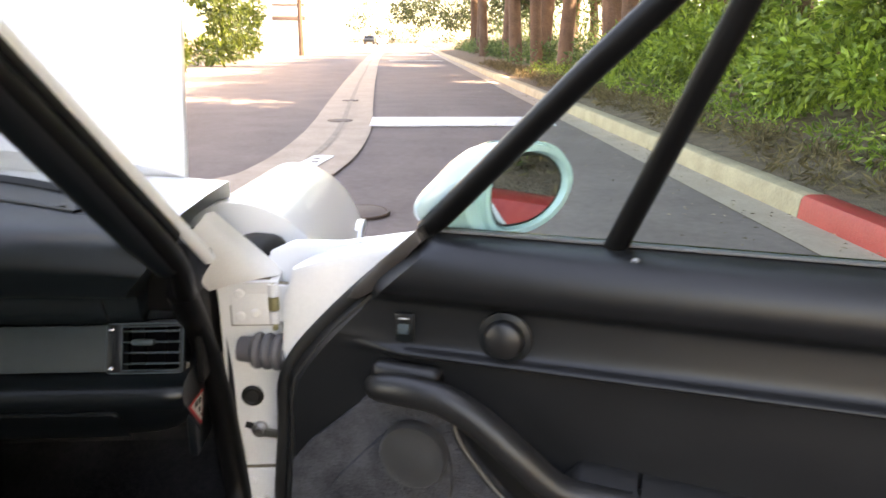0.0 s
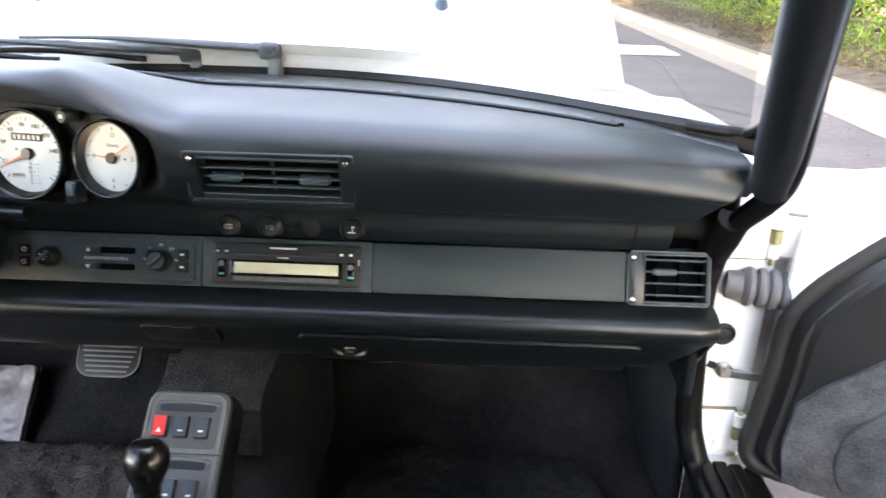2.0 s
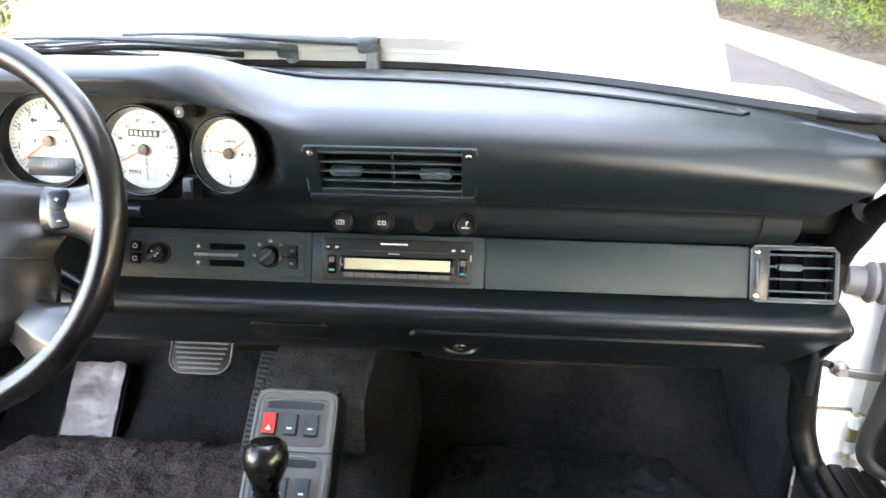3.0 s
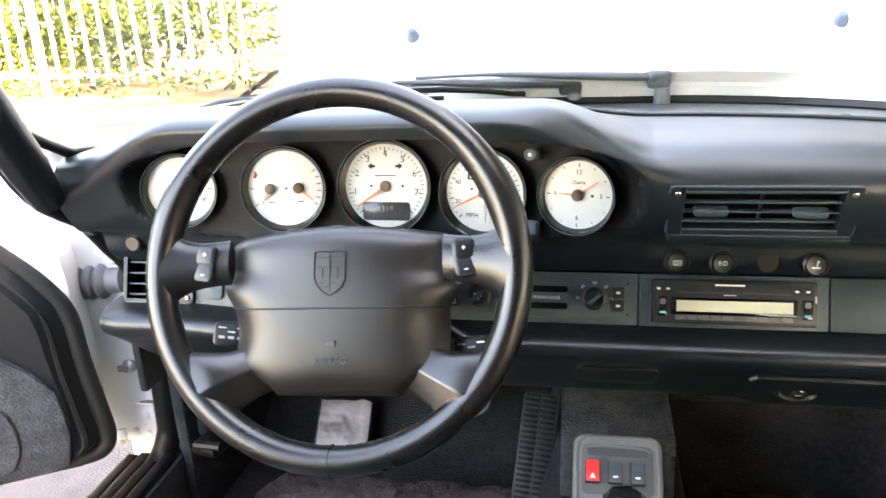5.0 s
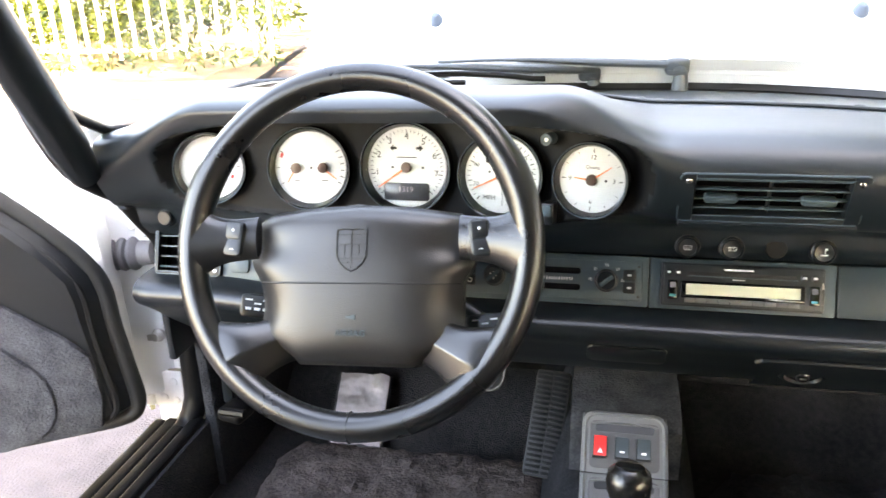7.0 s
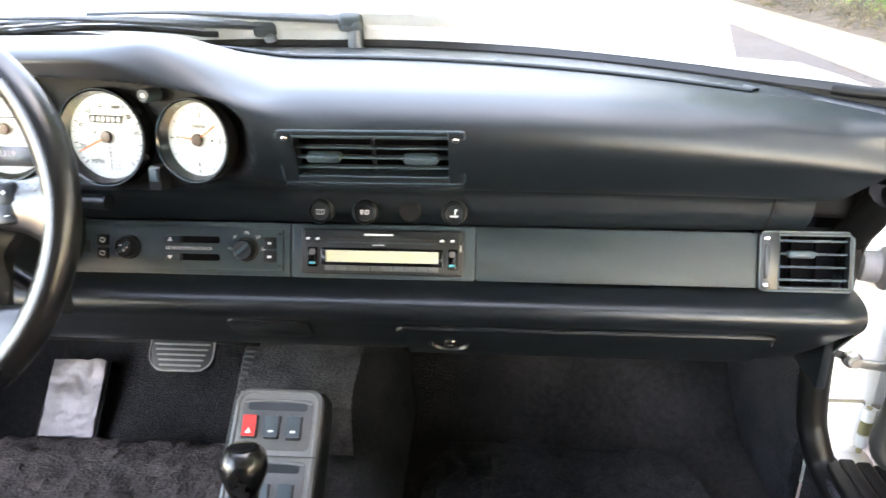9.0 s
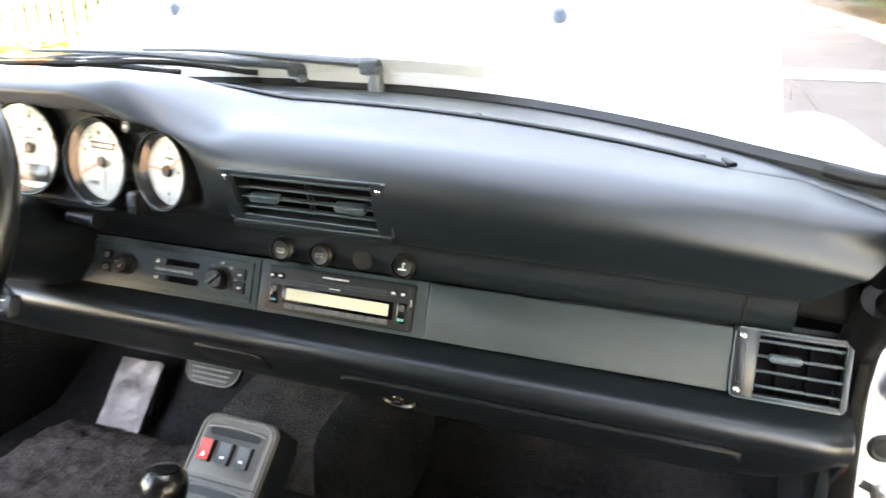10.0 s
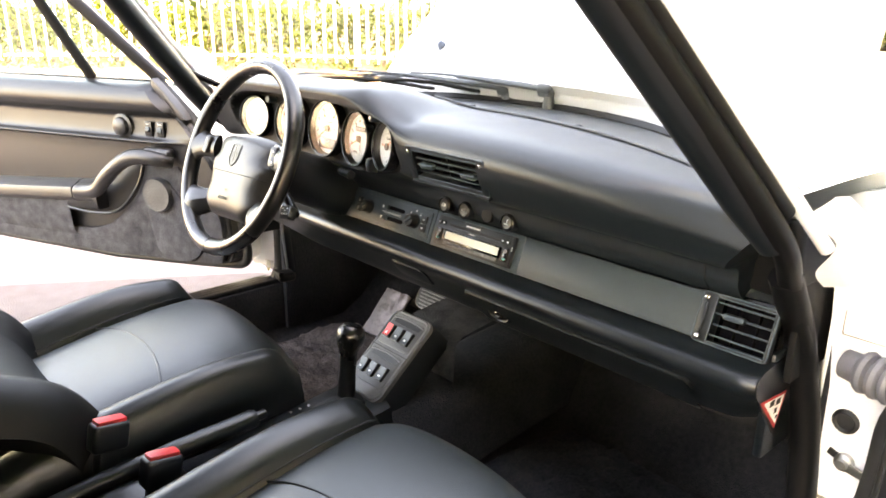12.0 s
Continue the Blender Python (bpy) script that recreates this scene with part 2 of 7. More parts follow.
REDINK = mat("red_ink", (0.60, 0.05, 0.05), 0.6, bump=0.0)
LCD = mat("cream_lcd", (0.60, 0.60, 0.44), 0.30, bump=0.0, var=0.02)
DARKLCD = mat("dark_lcd", (0.05, 0.05, 0.055), 0.2, bump=0.0)
TEAL = mat("teal_mark", (0.05, 0.40, 0.42), 0.5, bump=0.0)
PAPER = mat("white_sticker", (0.75, 0.73, 0.70), 0.5, bump=0.0)
WIPERGREY = mat("faded_wiper_grey", (0.070, 0.082, 0.090), 0.36, bump=0.1, bscale=900, scale=25)
WINDSCREEN = glass("windscreen_glass", (0.97, 0.985, 0.97), 0.4)
SIDEGLASS = glass("side_glass", (0.82, 0.98, 0.95), 0.35)
LENS = glass("dial_glass", (1, 1, 1), 0.07)
HEADLAMP = glass("headlamp_glass", (0.9, 0.95, 1.0), 1.5)
MIRROR = mat("mirror_silver", (0.85, 0.87, 0.88), 0.02, metal=1.0, bump=0.0, rvar=0.0, var=0.0)
NOZZLE = mat("grey_blue_nozzle", (0.10, 0.14, 0.20), 0.35, bump=0.0)
ASPHALT = mat("worn_asphalt", (0.140, 0.108, 0.099), 0.88, bump=0.9, bscale=160, scale=1.3, col2=(0.212, 0.171, 0.158), bdist=0.006, spec=0.25)
# Asphalt with the shade beside the car put into its colour
SHADED_ASPHALT = mat("reddish_shaded_asphalt", (0.086, 0.066, 0.061), 0.9, bump=0.8, bscale=160, scale=1.6, col2=(0.130, 0.102, 0.094), bdist=0.005, spec=0.2)
CONCRETE = mat("pale_concrete", (0.30, 0.225, 0.175), 0.85, bump=0.6, bscale=90, scale=2.5, col2=(0.43, 0.34, 0.275), bdist=0.004)
KERB = mat("worn_kerb_concrete", (0.27, 0.205, 0.135), 0.85, bump=0.7, bscale=70, scale=4, col2=(0.43, 0.34, 0.23), bdist=0.005)
REDKERB = mat("red_painted_kerb", (0.32, 0.022, 0.020), 0.6, bump=0.5, bscale=70, scale=5, col2=(0.46, 0.05, 0.04), bdist=0.004)
ROADPAINT = mat("white_road_paint", (0.55, 0.52, 0.50), 0.7, bump=0.6, bscale=120, scale=5, col2=(0.80, 0.78, 0.76), bdist=0.004)
SOIL = mat("brown_mulch", (0.068, 0.043, 0.028), 0.95, bump=1.0, bscale=40, scale=6, col2=(0.22, 0.150, 0.098), bdist=0.03)
BARK = mat("reddish_bark", (0.065, 0.036, 0.024), 0.9, bump=1.0, bscale=22, scale=3, col2=(0.15, 0.088, 0.062), bdist=0.02)
STUCCO = mat("white_stucco", (0.70, 0.68, 0.64), 0.9, bump=0.6, bscale=60, scale=1.2, col2=(0.82, 0.80, 0.77), bdist=0.004)
GARAGE = mat("painted_garage_door", (0.62, 0.60, 0.57), 0.6, bump=0.2, bscale=40, scale=2)
FENCEP = mat("white_fence_paint", (0.74, 0.74, 0.72), 0.5, bump=0.3, bscale=80, scale=6)
IRON = mat("cast_iron", (0.13, 0.09, 0.075), 0.7, metal=0.4, bump=0.8, bscale=60, scale=20, bdist=0.004)
LEAF = leaf_mat("hedge_leaves", (0.072, 0.128, 0.018), (0.315, 0.405, 0.066))
LEAF2 = leaf_mat("pale_hedge_leaves", (0.014, 0.034, 0.004), (0.105, 0.138, 0.018))
LEAF3 = leaf_mat("tree_leaves", (0.04, 0.085, 0.025), (0.11, 0.17, 0.05))
# Tree leaves darkened so that the woods' shade lies in the colour
WOODLEAF = leaf_mat("shaded_wood_leaves", (0.010, 0.020, 0.006), (0.050, 0.070, 0.020))
DRY = leaf_mat("dry_grass", (0.085, 0.066, 0.028), (0.23, 0.160, 0.080), 0.7, 0.2)

# ---- outside: ground, road, kerb, planting ----
def grid_sheet(x0, x1, nx, y0, y1, ny, f):
    return loft([[(lerp(x0, x1, i / nx), lerp(y0, y1, j / ny), f(lerp(x0, x1, i / nx), lerp(y0, y1, j / ny))) for i in range(nx + 1)] for j in range(ny + 1)])


ground = part("ground", grid_sheet(-600, 600, 8, -600, 600, 8, lambda x, y: -0.02), SOIL)
tagged(ground, "brown bare earth spreading under the whole street", "ground", kind="structure")
road = part("road", grid_sheet(-11, 3.14, 40, -40, 170, 150, lambda x, y: 0.012 * noise.noise((x * 0.4, y * 0.3, 0)) * smooth_step(0, 4, abs(x - 0.3))), ASPHALT)
tagged(road, "worn grey asphalt lane with pale specks", "road", kind="structure")

# Added sheet that paints the car-side shade; slanted edge follows the sun line
bay = part("shade_patch", prism(pose(0, 0, 0.006), [(-4.5, -3.0), (0.9, -3.0), (0.9, 2.4), (-1.14, 2.4), (-2.2, 0.7)], 0.012), SHADED_ASPHALT)
tagged(bay, "reddish asphalt coloured darker for the shade round the parked car", "parking bay", kind="structure")


def ribbon(centre, width, z, t=0.0):
    rows = []
    pts = curve_pts(centre, 8)
    for i, p in enumerate(pts):
        d = (pts[min(i + 1, len(pts) - 1)] - pts[max(i - 1, 0)]).normalized()
        s = Vector((d.y, -d.x))
        w = width(p.y) if callable(width) else width
        rows.append([(p.x - s.x * w / 2, p.y - s.y * w / 2, z), (p.x, p.y, z - t), (p.x + s.x * w / 2, p.y + s.y * w / 2, z)])
    return loft(rows)


GUT = [(-4.2, 3.4), (-2.2, 4.25), (-0.95, 5.0), (-0.17, 5.8), (0.05, 6.6), (0.15, 8.0), (0.15, 10.0), (0.02, 14.0), (-0.25, 24.0), (-0.75, 50.0), (-2.0, 160.0)]
gutter = part("gutter", ribbon(GUT, lambda y: 0.78, 0.020, 0.006), CONCRETE)
tagged(gutter, "pale concrete drain channel running down the lane", "gutter", kind="structure")
silt = part("silt_line", ribbon(GUT[4:], 0.07, 0.0215), mat("damp_silt", (0.19, 0.145, 0.115), 0.8, col2=(0.34, 0.27, 0.22), scale=9, bump=0.4, bscale=90), gutter, "dark damp silt along the channel")
edge_gutter = part("kerb_gutter", grid_sheet(3.14, 3.46, 2, -40, 120, 60, lambda x, y: 0.004 + 0.01 * noise.noise((x, y * 0.3, 3))), CONCRETE)
tagged(edge_gutter, "pale concrete gutter strip at the kerb foot", "gutter", kind="structure")

kerb = thing("kerb", (3.54, 10, 0), "long concrete kerb, partly painted red, edging the planting", "kerb", kind="structure")
KSEC = [(0.0, 0.0), (0.012, 0.115), (0.03, 0.142), (0.06, 0.15), (0.17, 0.15), (0.19, 0.14), (0.19, 0.0)]


def kerb_piece(y0, y1):
    n = max(1, int((y1 - y0) / 0.8))
    return loft([[(3.45 + a + 0.004 * noise.noise((j, a * 9, 1)), lerp(y0, y1, j / n), b + 0.005 * noise.noise((j * 0.7, b * 5, 2))) for a, b in KSEC] for j in range(n + 1)], caps=True)


y = -30.0
i = 0
while y < 4.55:
    part("kerb_stone", kerb_piece(y + 0.004, min(y + 3.05, 4.55) - 0.004), REDKERB, kerb, "red painted kerb length")
    y += 3.05
y = 4.55
while y < 75:
    part("kerb_stone", kerb_piece(y + 0.005, y + 3.0 - 0.005), KERB, kerb)
    y += 3.0

bed = part("planting_bed", grid_sheet(3.62, 9.0, 24, -30, 75, 160, lambda x, y: 0.13 + 0.10 * (x - 3.62) / 1.5 + 0.05 * noise.noise((x * 1.5, y * 1.5, 0)) + 0.03 * noise.noise((x * 5, y * 5, 4))), SOIL)
tagged(bed, "dark mulched earth bank under the hedge", "flower bed", kind="structure")

stripe = part("road_stripe", box(pose(1.72, 10.1, 0.016), 2.40, 1.05, 0.012), ROADPAINT)
tagged(stripe, "broad worn white painted line across the lane", "road marking", kind="structure")
for yy in (37.0, 52.0):
    tagged(part("road_stripe", box(pose(1.6, yy, 0.016), 2.6, 0.35, 0.012), ROADPAINT), "broad worn white painted line across the lane", "road marking", kind="structure")
arrow = part("road_mark", rbox(pose(0.14, 6.75, 0.021, 0, 0, -11), 0.20, 0.74, 0.003, 0.05), ROADPAINT)
tagged(arrow, "white paint patch on the drain channel", "road marking", kind="structure")
for a, b in ((-0.02, 0.16), (0.02, -0.02)):
    part("paint_gap", box(pose(0.14, 6.75, 0.0245, 0, 0, -11) @ Matrix.Translation((a, b, 0)), 0.06, 0.05, 0.002), IRON, arrow)
for mx, my, r in ((0.66, 4.75, 0.20), (0.10, 10.2, 0.17), (0.02, 13.5, 0.15)):
    mh = thing("manhole_cover", (mx, my, 0.02), "small round rusty iron cover set in the lane", "manhole cover", "manhole covers")
    part("ring", lathe(pose(mx, my, 0.008), [(r, 0), (r, 0.016), (r * 0.9, 0.018), (r * 0.88, 0.010), (r * 0.88, 0)], 32), IRON, mh)
    part("lid", lathe(pose(mx, my, 0.008), [(r * 0.86, 0), (r * 0.86, 0.014), (r * 0.84, 0.016)], 32), IRON, mh)


def leaves(name, material, centres, per, size, seed, squash=0.8, shell=0.45, label="", parent=None, narrow=0.42):
    """Many small folded leaves over the shells of round clumps (x, y, z, radius)."""
    rng = np.random.default_rng(seed)
    c = np.array(centres)
    c = np.repeat(c, per, axis=0)
    n = len(c)
    d = rng.normal(size=(n, 3))
    d /= np.linalg.norm(d, axis=1)[:, None]
    rad = c[:, 3] * (1 - shell * rng.random(n) ** 1.6) * (1 + 0.16 * rng.normal(size=n) * 0.6)
    p = c[:, :3] + d * rad[:, None] * np.array([1, 1, squash])
    ax = d + rng.normal(scale=0.75, size=(n, 3)) + np.array([0, 0, -0.15])
    ax /= np.linalg.norm(ax, axis=1)[:, None]
    side = np.cross(ax, rng.normal(size=(n, 3)))
    side /= np.linalg.norm(side, axis=1)[:, None]
    nor = np.cross(ax, side)
    L = size * (0.65 + 0.7 * rng.random(n))[:, None]
    W = L * narrow
    verts = np.stack([p, p + ax * L * 0.45 + side * W * 0.5 + nor * L * 0.08, p + ax * L - nor * L * 0.10, p + ax * L * 0.45 - side * W * 0.5 + nor * L * 0.08, p + ax * L * 0.5], axis=1).reshape(-1, 3)
    b = np.arange(n)[:, None] * 5
    faces = np.concatenate([b + np.array([0, 1, 4]), b + np.array([1, 2, 4]), b + np.array([4, 2, 3]), b + np.array([0, 4, 3])])
    me = bpy.data.meshes.new(name)
    me.from_pydata(verts.tolist(), [], faces.tolist())
    return link_mesh(name, me, material, parent, label, smooth=False)


rng = random.Random(4)
shrubs = []
yy = -3.0
while yy < 16:
    for k in range(3):
        swell = 0.22 * math.sin(yy * 1.9) + 0.15 * math.sin(yy * 4.3 + 1)
        shrubs.append((5.22 + 0.45 * k - 0.5 * swell + rng.uniform(-0.25, 0.25), yy + rng.uniform(-0.25, 0.25), 0.70 + 0.36 * k + 0.7 * swell + rng.uniform(-0.2, 0.2), rng.uniform(0.26, 0.58)))
    yy += 0.55
far_shrubs = []
while yy < 60:
    for k in range(2):
        far_shrubs.append((5.45 + 0.7 * k + rng.uniform(-0.3, 0.3), yy + rng.uniform(-0.3, 0.3), 0.42 + 0.22 * k + rng.uniform(-0.15, 0.25), rng.uniform(0.35, 0.6)))
    yy += 0.9
hedge = leaves("hedge", LEAF, shrubs, 560, 0.098, 1, narrow=0.46)
tagged(hedge, "dense glossy green hedge with small pointed leaves", "hedge", kind="stuff")
hedge_far = leaves("hedge", LEAF3, far_shrubs, 170, 0.12, 2)
tagged(hedge_far, "long green hedge along the kerb further off", "hedge", kind="stuff")
back = [(6.8 + rng.uniform(-0.4, 0.9), -4 + 0.6 * k + rng.uniform(-0.3, 0.3), 1.2 + rng.uniform(-0.4, 1.0) - 0.035 * k, rng.uniform(0.6, 1.0)) for k in range(26)]
back += [(9.0 + rng.uniform(-0.8, 0.8), 14 + 0.9 * k + rng.uniform(-0.4, 0.4), rng.uniform(0.5, 2.6), rng.uniform(0.8, 1.3)) for k in range(52)]
hedge_back = leaves("shrubbery", LEAF3, back, 170, 0.16, 3)
tagged(hedge_back, "tall green shrubs behind the hedge", "shrub", kind="stuff")
tuft = [(4.0 + rng.uniform(-0.22, 0.55), -2 + 0.10 * k + rng.uniform(-0.1, 0.1), 0.17 + rng.uniform(0, 0.08), rng.uniform(0.08, 0.22)) for k in range(300)]
grass = leaves("groundcover", DRY, tuft, 38, 0.11, 5, 0.6, 0.9, narrow=0.17)
ferns = [(4.55 + rng.uniform(-0.25, 0.35), 0.5 * k + rng.uniform(-0.3, 0.3), 0.26 + rng.uniform(0, 0.1), rng.uniform(0.14, 0.30)) for k in range(42)]
fern = leaves("low_shrubs", LEAF, ferns, 110, 0.085, 6, 0.8, 0.7, narrow=0.28)
tagged(fern, "low green shrubs spilling over the mulch below the hedge", "shrub", kind="stuff")
tagged(grass, "dry straggling groundcover and dead leaves on the mulch", "groundcover", kind="stuff")


def tree(x, y, h, r, lean, seed, crown, leafmat, cr=1.5, per=170, size=0.28):
    rg = random.Random(seed)
    t = thing("tree", (x, y, 0.1), "tall roadside tree with reddish bare trunk and high crown", "tree", "roadside trees")
    keys = [(x, y, 0.05), (x + lean * 0.25, y + 0.1, h * 0.3), (x + lean * 0.5 + rg.uniform(-.15, .15), y + rg.uniform(-.2, .2), h * 0.6), (x + lean, y, h)]
    pts = curve_pts(keys, 5)
    bm = tube(pts, [r * (1.35 if i == 0 else 1.0 - 0.6 * i / len(pts)) for i in range(len(pts))], 12)
    ends = []
    for k in range(6):
        i = int(len(pts) * (0.45 + 0.09 * k))
        p = pts[min(i, len(pts) - 1)]
        a = rg.uniform(0, 6.28)
        e = p + Vector((math.cos(a) * rg.uniform(1.0, 2.2), math.sin(a) * rg.uniform(1.0, 2.2), rg.uniform(0.8, 2.0)))
        tube(curve_pts([p, p.lerp(e, 0.5) + Vector((0, 0, 0.2)), e], 4), [r * 0.4 * (1 - 0.1 * q) for q in range(9)], 7, bm=bm)
        ends.append(e)
    part("trunk", bm, BARK, t)
    cl = [(e.x + rg.uniform(-.9, .9), e.y + rg.uniform(-.9, .9), e.z + rg.uniform(-.4, .9), rg.uniform(0.6, 1.1) * cr) for e in ends for _ in range(crown)]
    leaves("crown", leafmat, cl, per, size, seed + 50, 0.75, 0.8, parent=t)
    return t


for k, (tx, ty, th, tr, ln) in enumerate(((5.3, 20.5, 8, 0.22, 0.5), (5.0, 23.0, 8, 0.20, -0.4), (5.6, 25.5, 8, 0.30, 0.6), (5.2, 28.5, 8.5, 0.26, -0.5), (5.5, 33.0, 9, 0.30, 0.3), (5.0, 38.0, 8, 0.24, -0.3), (6.3, 19.0, 8.5, 0.33, -0.7), (5.4, 44.0, 9, 0.28, 0.2), (5.8, 52.0, 9, 0.3, 0.0), (7.0, 4.6, 6.0, 0.30, -0.2), (7.0, -1.5, 6.2, 0.34, -0.2), (7.6, -8.0, 6.2, 0.34, 0.1), (7.6, 11.5, 6.0, 0.3, 0.1), (6.8, 1.6, 6.0, 0.28, 0.0), (7.1, -4.6, 6.0, 0.3, 0.0), (7.2, 8.2, 5.8, 0.3, 0.0), (5.3, -0.9, 5.6, 0.3, -0.3), (5.4, 2.3, 5.6, 0.28, -0.4), (5.5, -3.9, 5.6, 0.3, -0.3), (6.4, 6.2, 6.4, 0.24, 0.3), (6.2, 10.0, 6.6, 0.22, -0.4), (6.6, 14.0, 6.8, 0.26, 0.4), (6.0, 16.8, 7.4, 0.22, -0.3))):
    tree(tx, ty, th, tr, ln, 20 + k, 7 if ty < 15 else 4, LEAF3, 1.45, 330 if ty < 15 else 160, 0.34)

for k in range(13):
    tree(10.2 + 0.8 * math.sin(2.3 * k), 5.0 + 4.4 * k, 6.5 + 0.8 * math.sin(1.7 * k), 0.26, 0.4 * math.sin(3.1 * k), 60 + k, 5, WOODLEAF, 1.6, 190, 0.36)

frng = np.random.default_rng(77)
fn = 900
fx = 3.42 - np.abs(frng.normal(scale=0.45, size=fn)) * np.where(frng.random(fn) < 0.12, 3.0, 1.0)
fy = frng.uniform(-3, 22, fn)
fa = frng.uniform(0, 6.28, fn)
fl = frng.uniform(0.007, 0.021, fn)
ca, sa = np.cos(fa), np.sin(fa)
fz = 0.022 + frng.uniform(0, 0.008, fn)
fv = np.stack([np.stack([fx + ca * fl, fy + sa * fl, fz], 1), np.stack([fx - sa * fl * 0.45, fy + ca * fl * 0.45, fz + 0.006], 1), np.stack([fx - ca * fl, fy - sa * fl, fz], 1), np.stack([fx + sa * fl * 0.45, fy - ca * fl * 0.45, fz + 0.004], 1)], 1).reshape(-1, 3)
me = bpy.data.meshes.new("fallen_leaves")
me.from_pydata(fv.tolist(), [], (np.arange(fn)[:, None] * 4 + np.arange(4)).tolist())
litter = link_mesh("fallen_leaves", me, leaf_mat("dry_litter", (0.09, 0.05, 0.025), (0.40, 0.31, 0.21), 0.8, 0.1), None, "", smooth=False)
tagged(litter, "pale dry leaves scattered along the kerb foot", "fallen leaves", kind="stuff")

# fence, hedge and verge across the side lane
FLINE = curve_pts([(-14.5, 0.0), (-12.3, 3.0), (-10.3, 5.6), (-8.6, 6.95), (-7.3, 7.25), (-5.3, 7.3), (-4.3, 7.42), (-3.4, 7.6)], 24)


def along(step):
    """Points at even steps down the fence line."""
    out, carry = [], 0.0
    for p, q in zip(FLINE, FLINE[1:]):
        d = (q - p).length
        while carry <= d:
            out.append((p.lerp(q, carry / d), (q - p).normalized()))
            carry += step
        carry -= d
    return out


def strip(o0, o1, z0, z1, step=0.4):
    rows = []
    for p, d in along(step):
        n = Vector((d.y, -d.x))
        rows.append([(p.x + n.x * o0, p.y + n.y * o0, z0), (p.x + n.x * lerp(o0, o1, 0.08), p.y + n.y * lerp(o0, o1, 0.08), z1 if z0 < 0.02 else z0), (p.x + n.x * o1, p.y + n.y * o1, z1)])
    return loft(rows)


verge_kerb = part("kerb_2", strip(1.05, 0.85, 0.0, 0.13), KERB)
tagged(verge_kerb, "sunlit pale kerb round the planted corner", "kerb", kind="structure")
verge = part("verge", strip(0.87, -3.5, 0.13, 0.26), mat("sandy_verge", (0.12, 0.075, 0.030), 0.95, bump=0.8, bscale=40, scale=4, col2=(0.21, 0.145, 0.070), bdist=0.02))
tagged(verge, "dry sandy planted verge below the fence", "ground", kind="structure")
fence = thing("fence", (-5.2, 7.3, 0.2), "white painted metal picket fence round the corner", "fence", kind="structure")
for z in (0.34, 1.78):
    part("rail", tube([(p.x, p.y, z) for p, _ in along(0.5)], 0.020, 6), FENCEP, fence)
_bar = None
for k, (p, d) in enumerate(along(0.18)):
    if k % 17 == 0:
        part("post", box(pose(p.x, p.y, 1.1), 0.07, 0.07, 1.8, 0.006), FENCEP, fence)
        continue
    if _bar is None:
        _bar = part("picket", box(pose(0, 0, 1.06), 0.028, 0.028, 1.62), FENCEP, fence, smooth=False)
        _bar.location = (p.x, p.y, 0)
    else:
        o = _bar.copy()
        o.location = (p.x, p.y, 0)
        scene.collection.objects.link(o)
shr, low_pl = [], []
for p, d in along(0.34):
    n = Vector((-d.y, d.x))
    for q in (0.55, 1.05):
        shr.append((p.x + n.x * (q + rng.uniform(-0.15, 0.15)), p.y + n.y * (q + rng.uniform(-0.15, 0.15)), 0.50 + 0.25 * q + rng.uniform(-0.1, 0.2), rng.uniform(0.35, 0.5)))
    low_pl.append((p.x - n.x * rng.uniform(-0.1, 0.3), p.y - n.y * rng.uniform(-0.1, 0.3), 0.28, rng.uniform(0.10, 0.2)))
lh = leaves("hedge", LEAF2, shr, 210, 0.10, 8)
tagged(lh, "sunlit yellow-green hedge behind the white fence", "hedge", kind="stuff")
lg = leaves("groundcover", LEAF2, low_pl, 40, 0.09, 18)
tagged(lg, "low sunlit plants at the foot of the fence", "groundcover", kind="stuff")
shr = []
for p, d in along(0.45):
    n = Vector((-d.y, d.x))
    q = rng.uniform(1.9, 3.6)
    shr.append((p.x + n.x * q, p.y + n.y * q, 1.7 + rng.uniform(-0.8, 1.6), rng.uniform(0.8, 1.4)))
lh2 = leaves("shrubbery", LEAF3, shr, 200, 0.26, 9)
tagged(lh2, "taller darker shrubs in the garden behind the fence", "shrub", kind="stuff")

# buildings down the lane
def house(x, y, w, d, h, label, side_doors):
    t = thing("building", (x, y, 0), label, "building")
    part("wall", box(pose(x, y, h / 2), w, d, h, 0.02), STUCCO, t)
    part("roof", box(pose(x, y, h + 0.12), w + 0.5, d + 0.5, 0.24, 0.04), GARAGE, t)
    for yk in side_doors:
        g = part("garage_door", box(pose(x + w / 2 + 0.01, yk, 1.1), 0.05, 2.6, 2.2, 0.01), GARAGE, t)
        for q in range(4):
            part("panel", box(pose(x + w / 2 + 0.045, yk, 0.30 + 0.53 * q), 0.02, 2.5, 0.48, 0.008), GARAGE, g)
    return t


gar = house(-9.2, 73.0, 8.0, 22.0, 5.5, "white stucco garage building beside the lane", (66.0, 70.0, 74.0, 78.0))
for z, hh in ((3.55, 0.16), (2.55, 0.34)):
    part("louvre", box(pose(-8.0, 61.97, z), 2.6, 0.08, hh, 0.01), IRON, gar, "dark louvre strip")
house(-10.2, 22.0, 7.0, 10.0, 5.5, "tall white stucco wall of a house by the lane", (19.0,))
pole = thing("utility_pole", (-5.3, 48, 0), "slim dark wooden utility pole by the lane", "pole")
part("shaft", tube([(-5.3, 48, 0), (-5.3, 48, 9)], [0.16, 0.12], 12), BARK, pole)
part("cross_arm", box(pose(-5.3, 48, 8.3), 2.0, 0.1, 0.12, 0.01), BARK, pole)
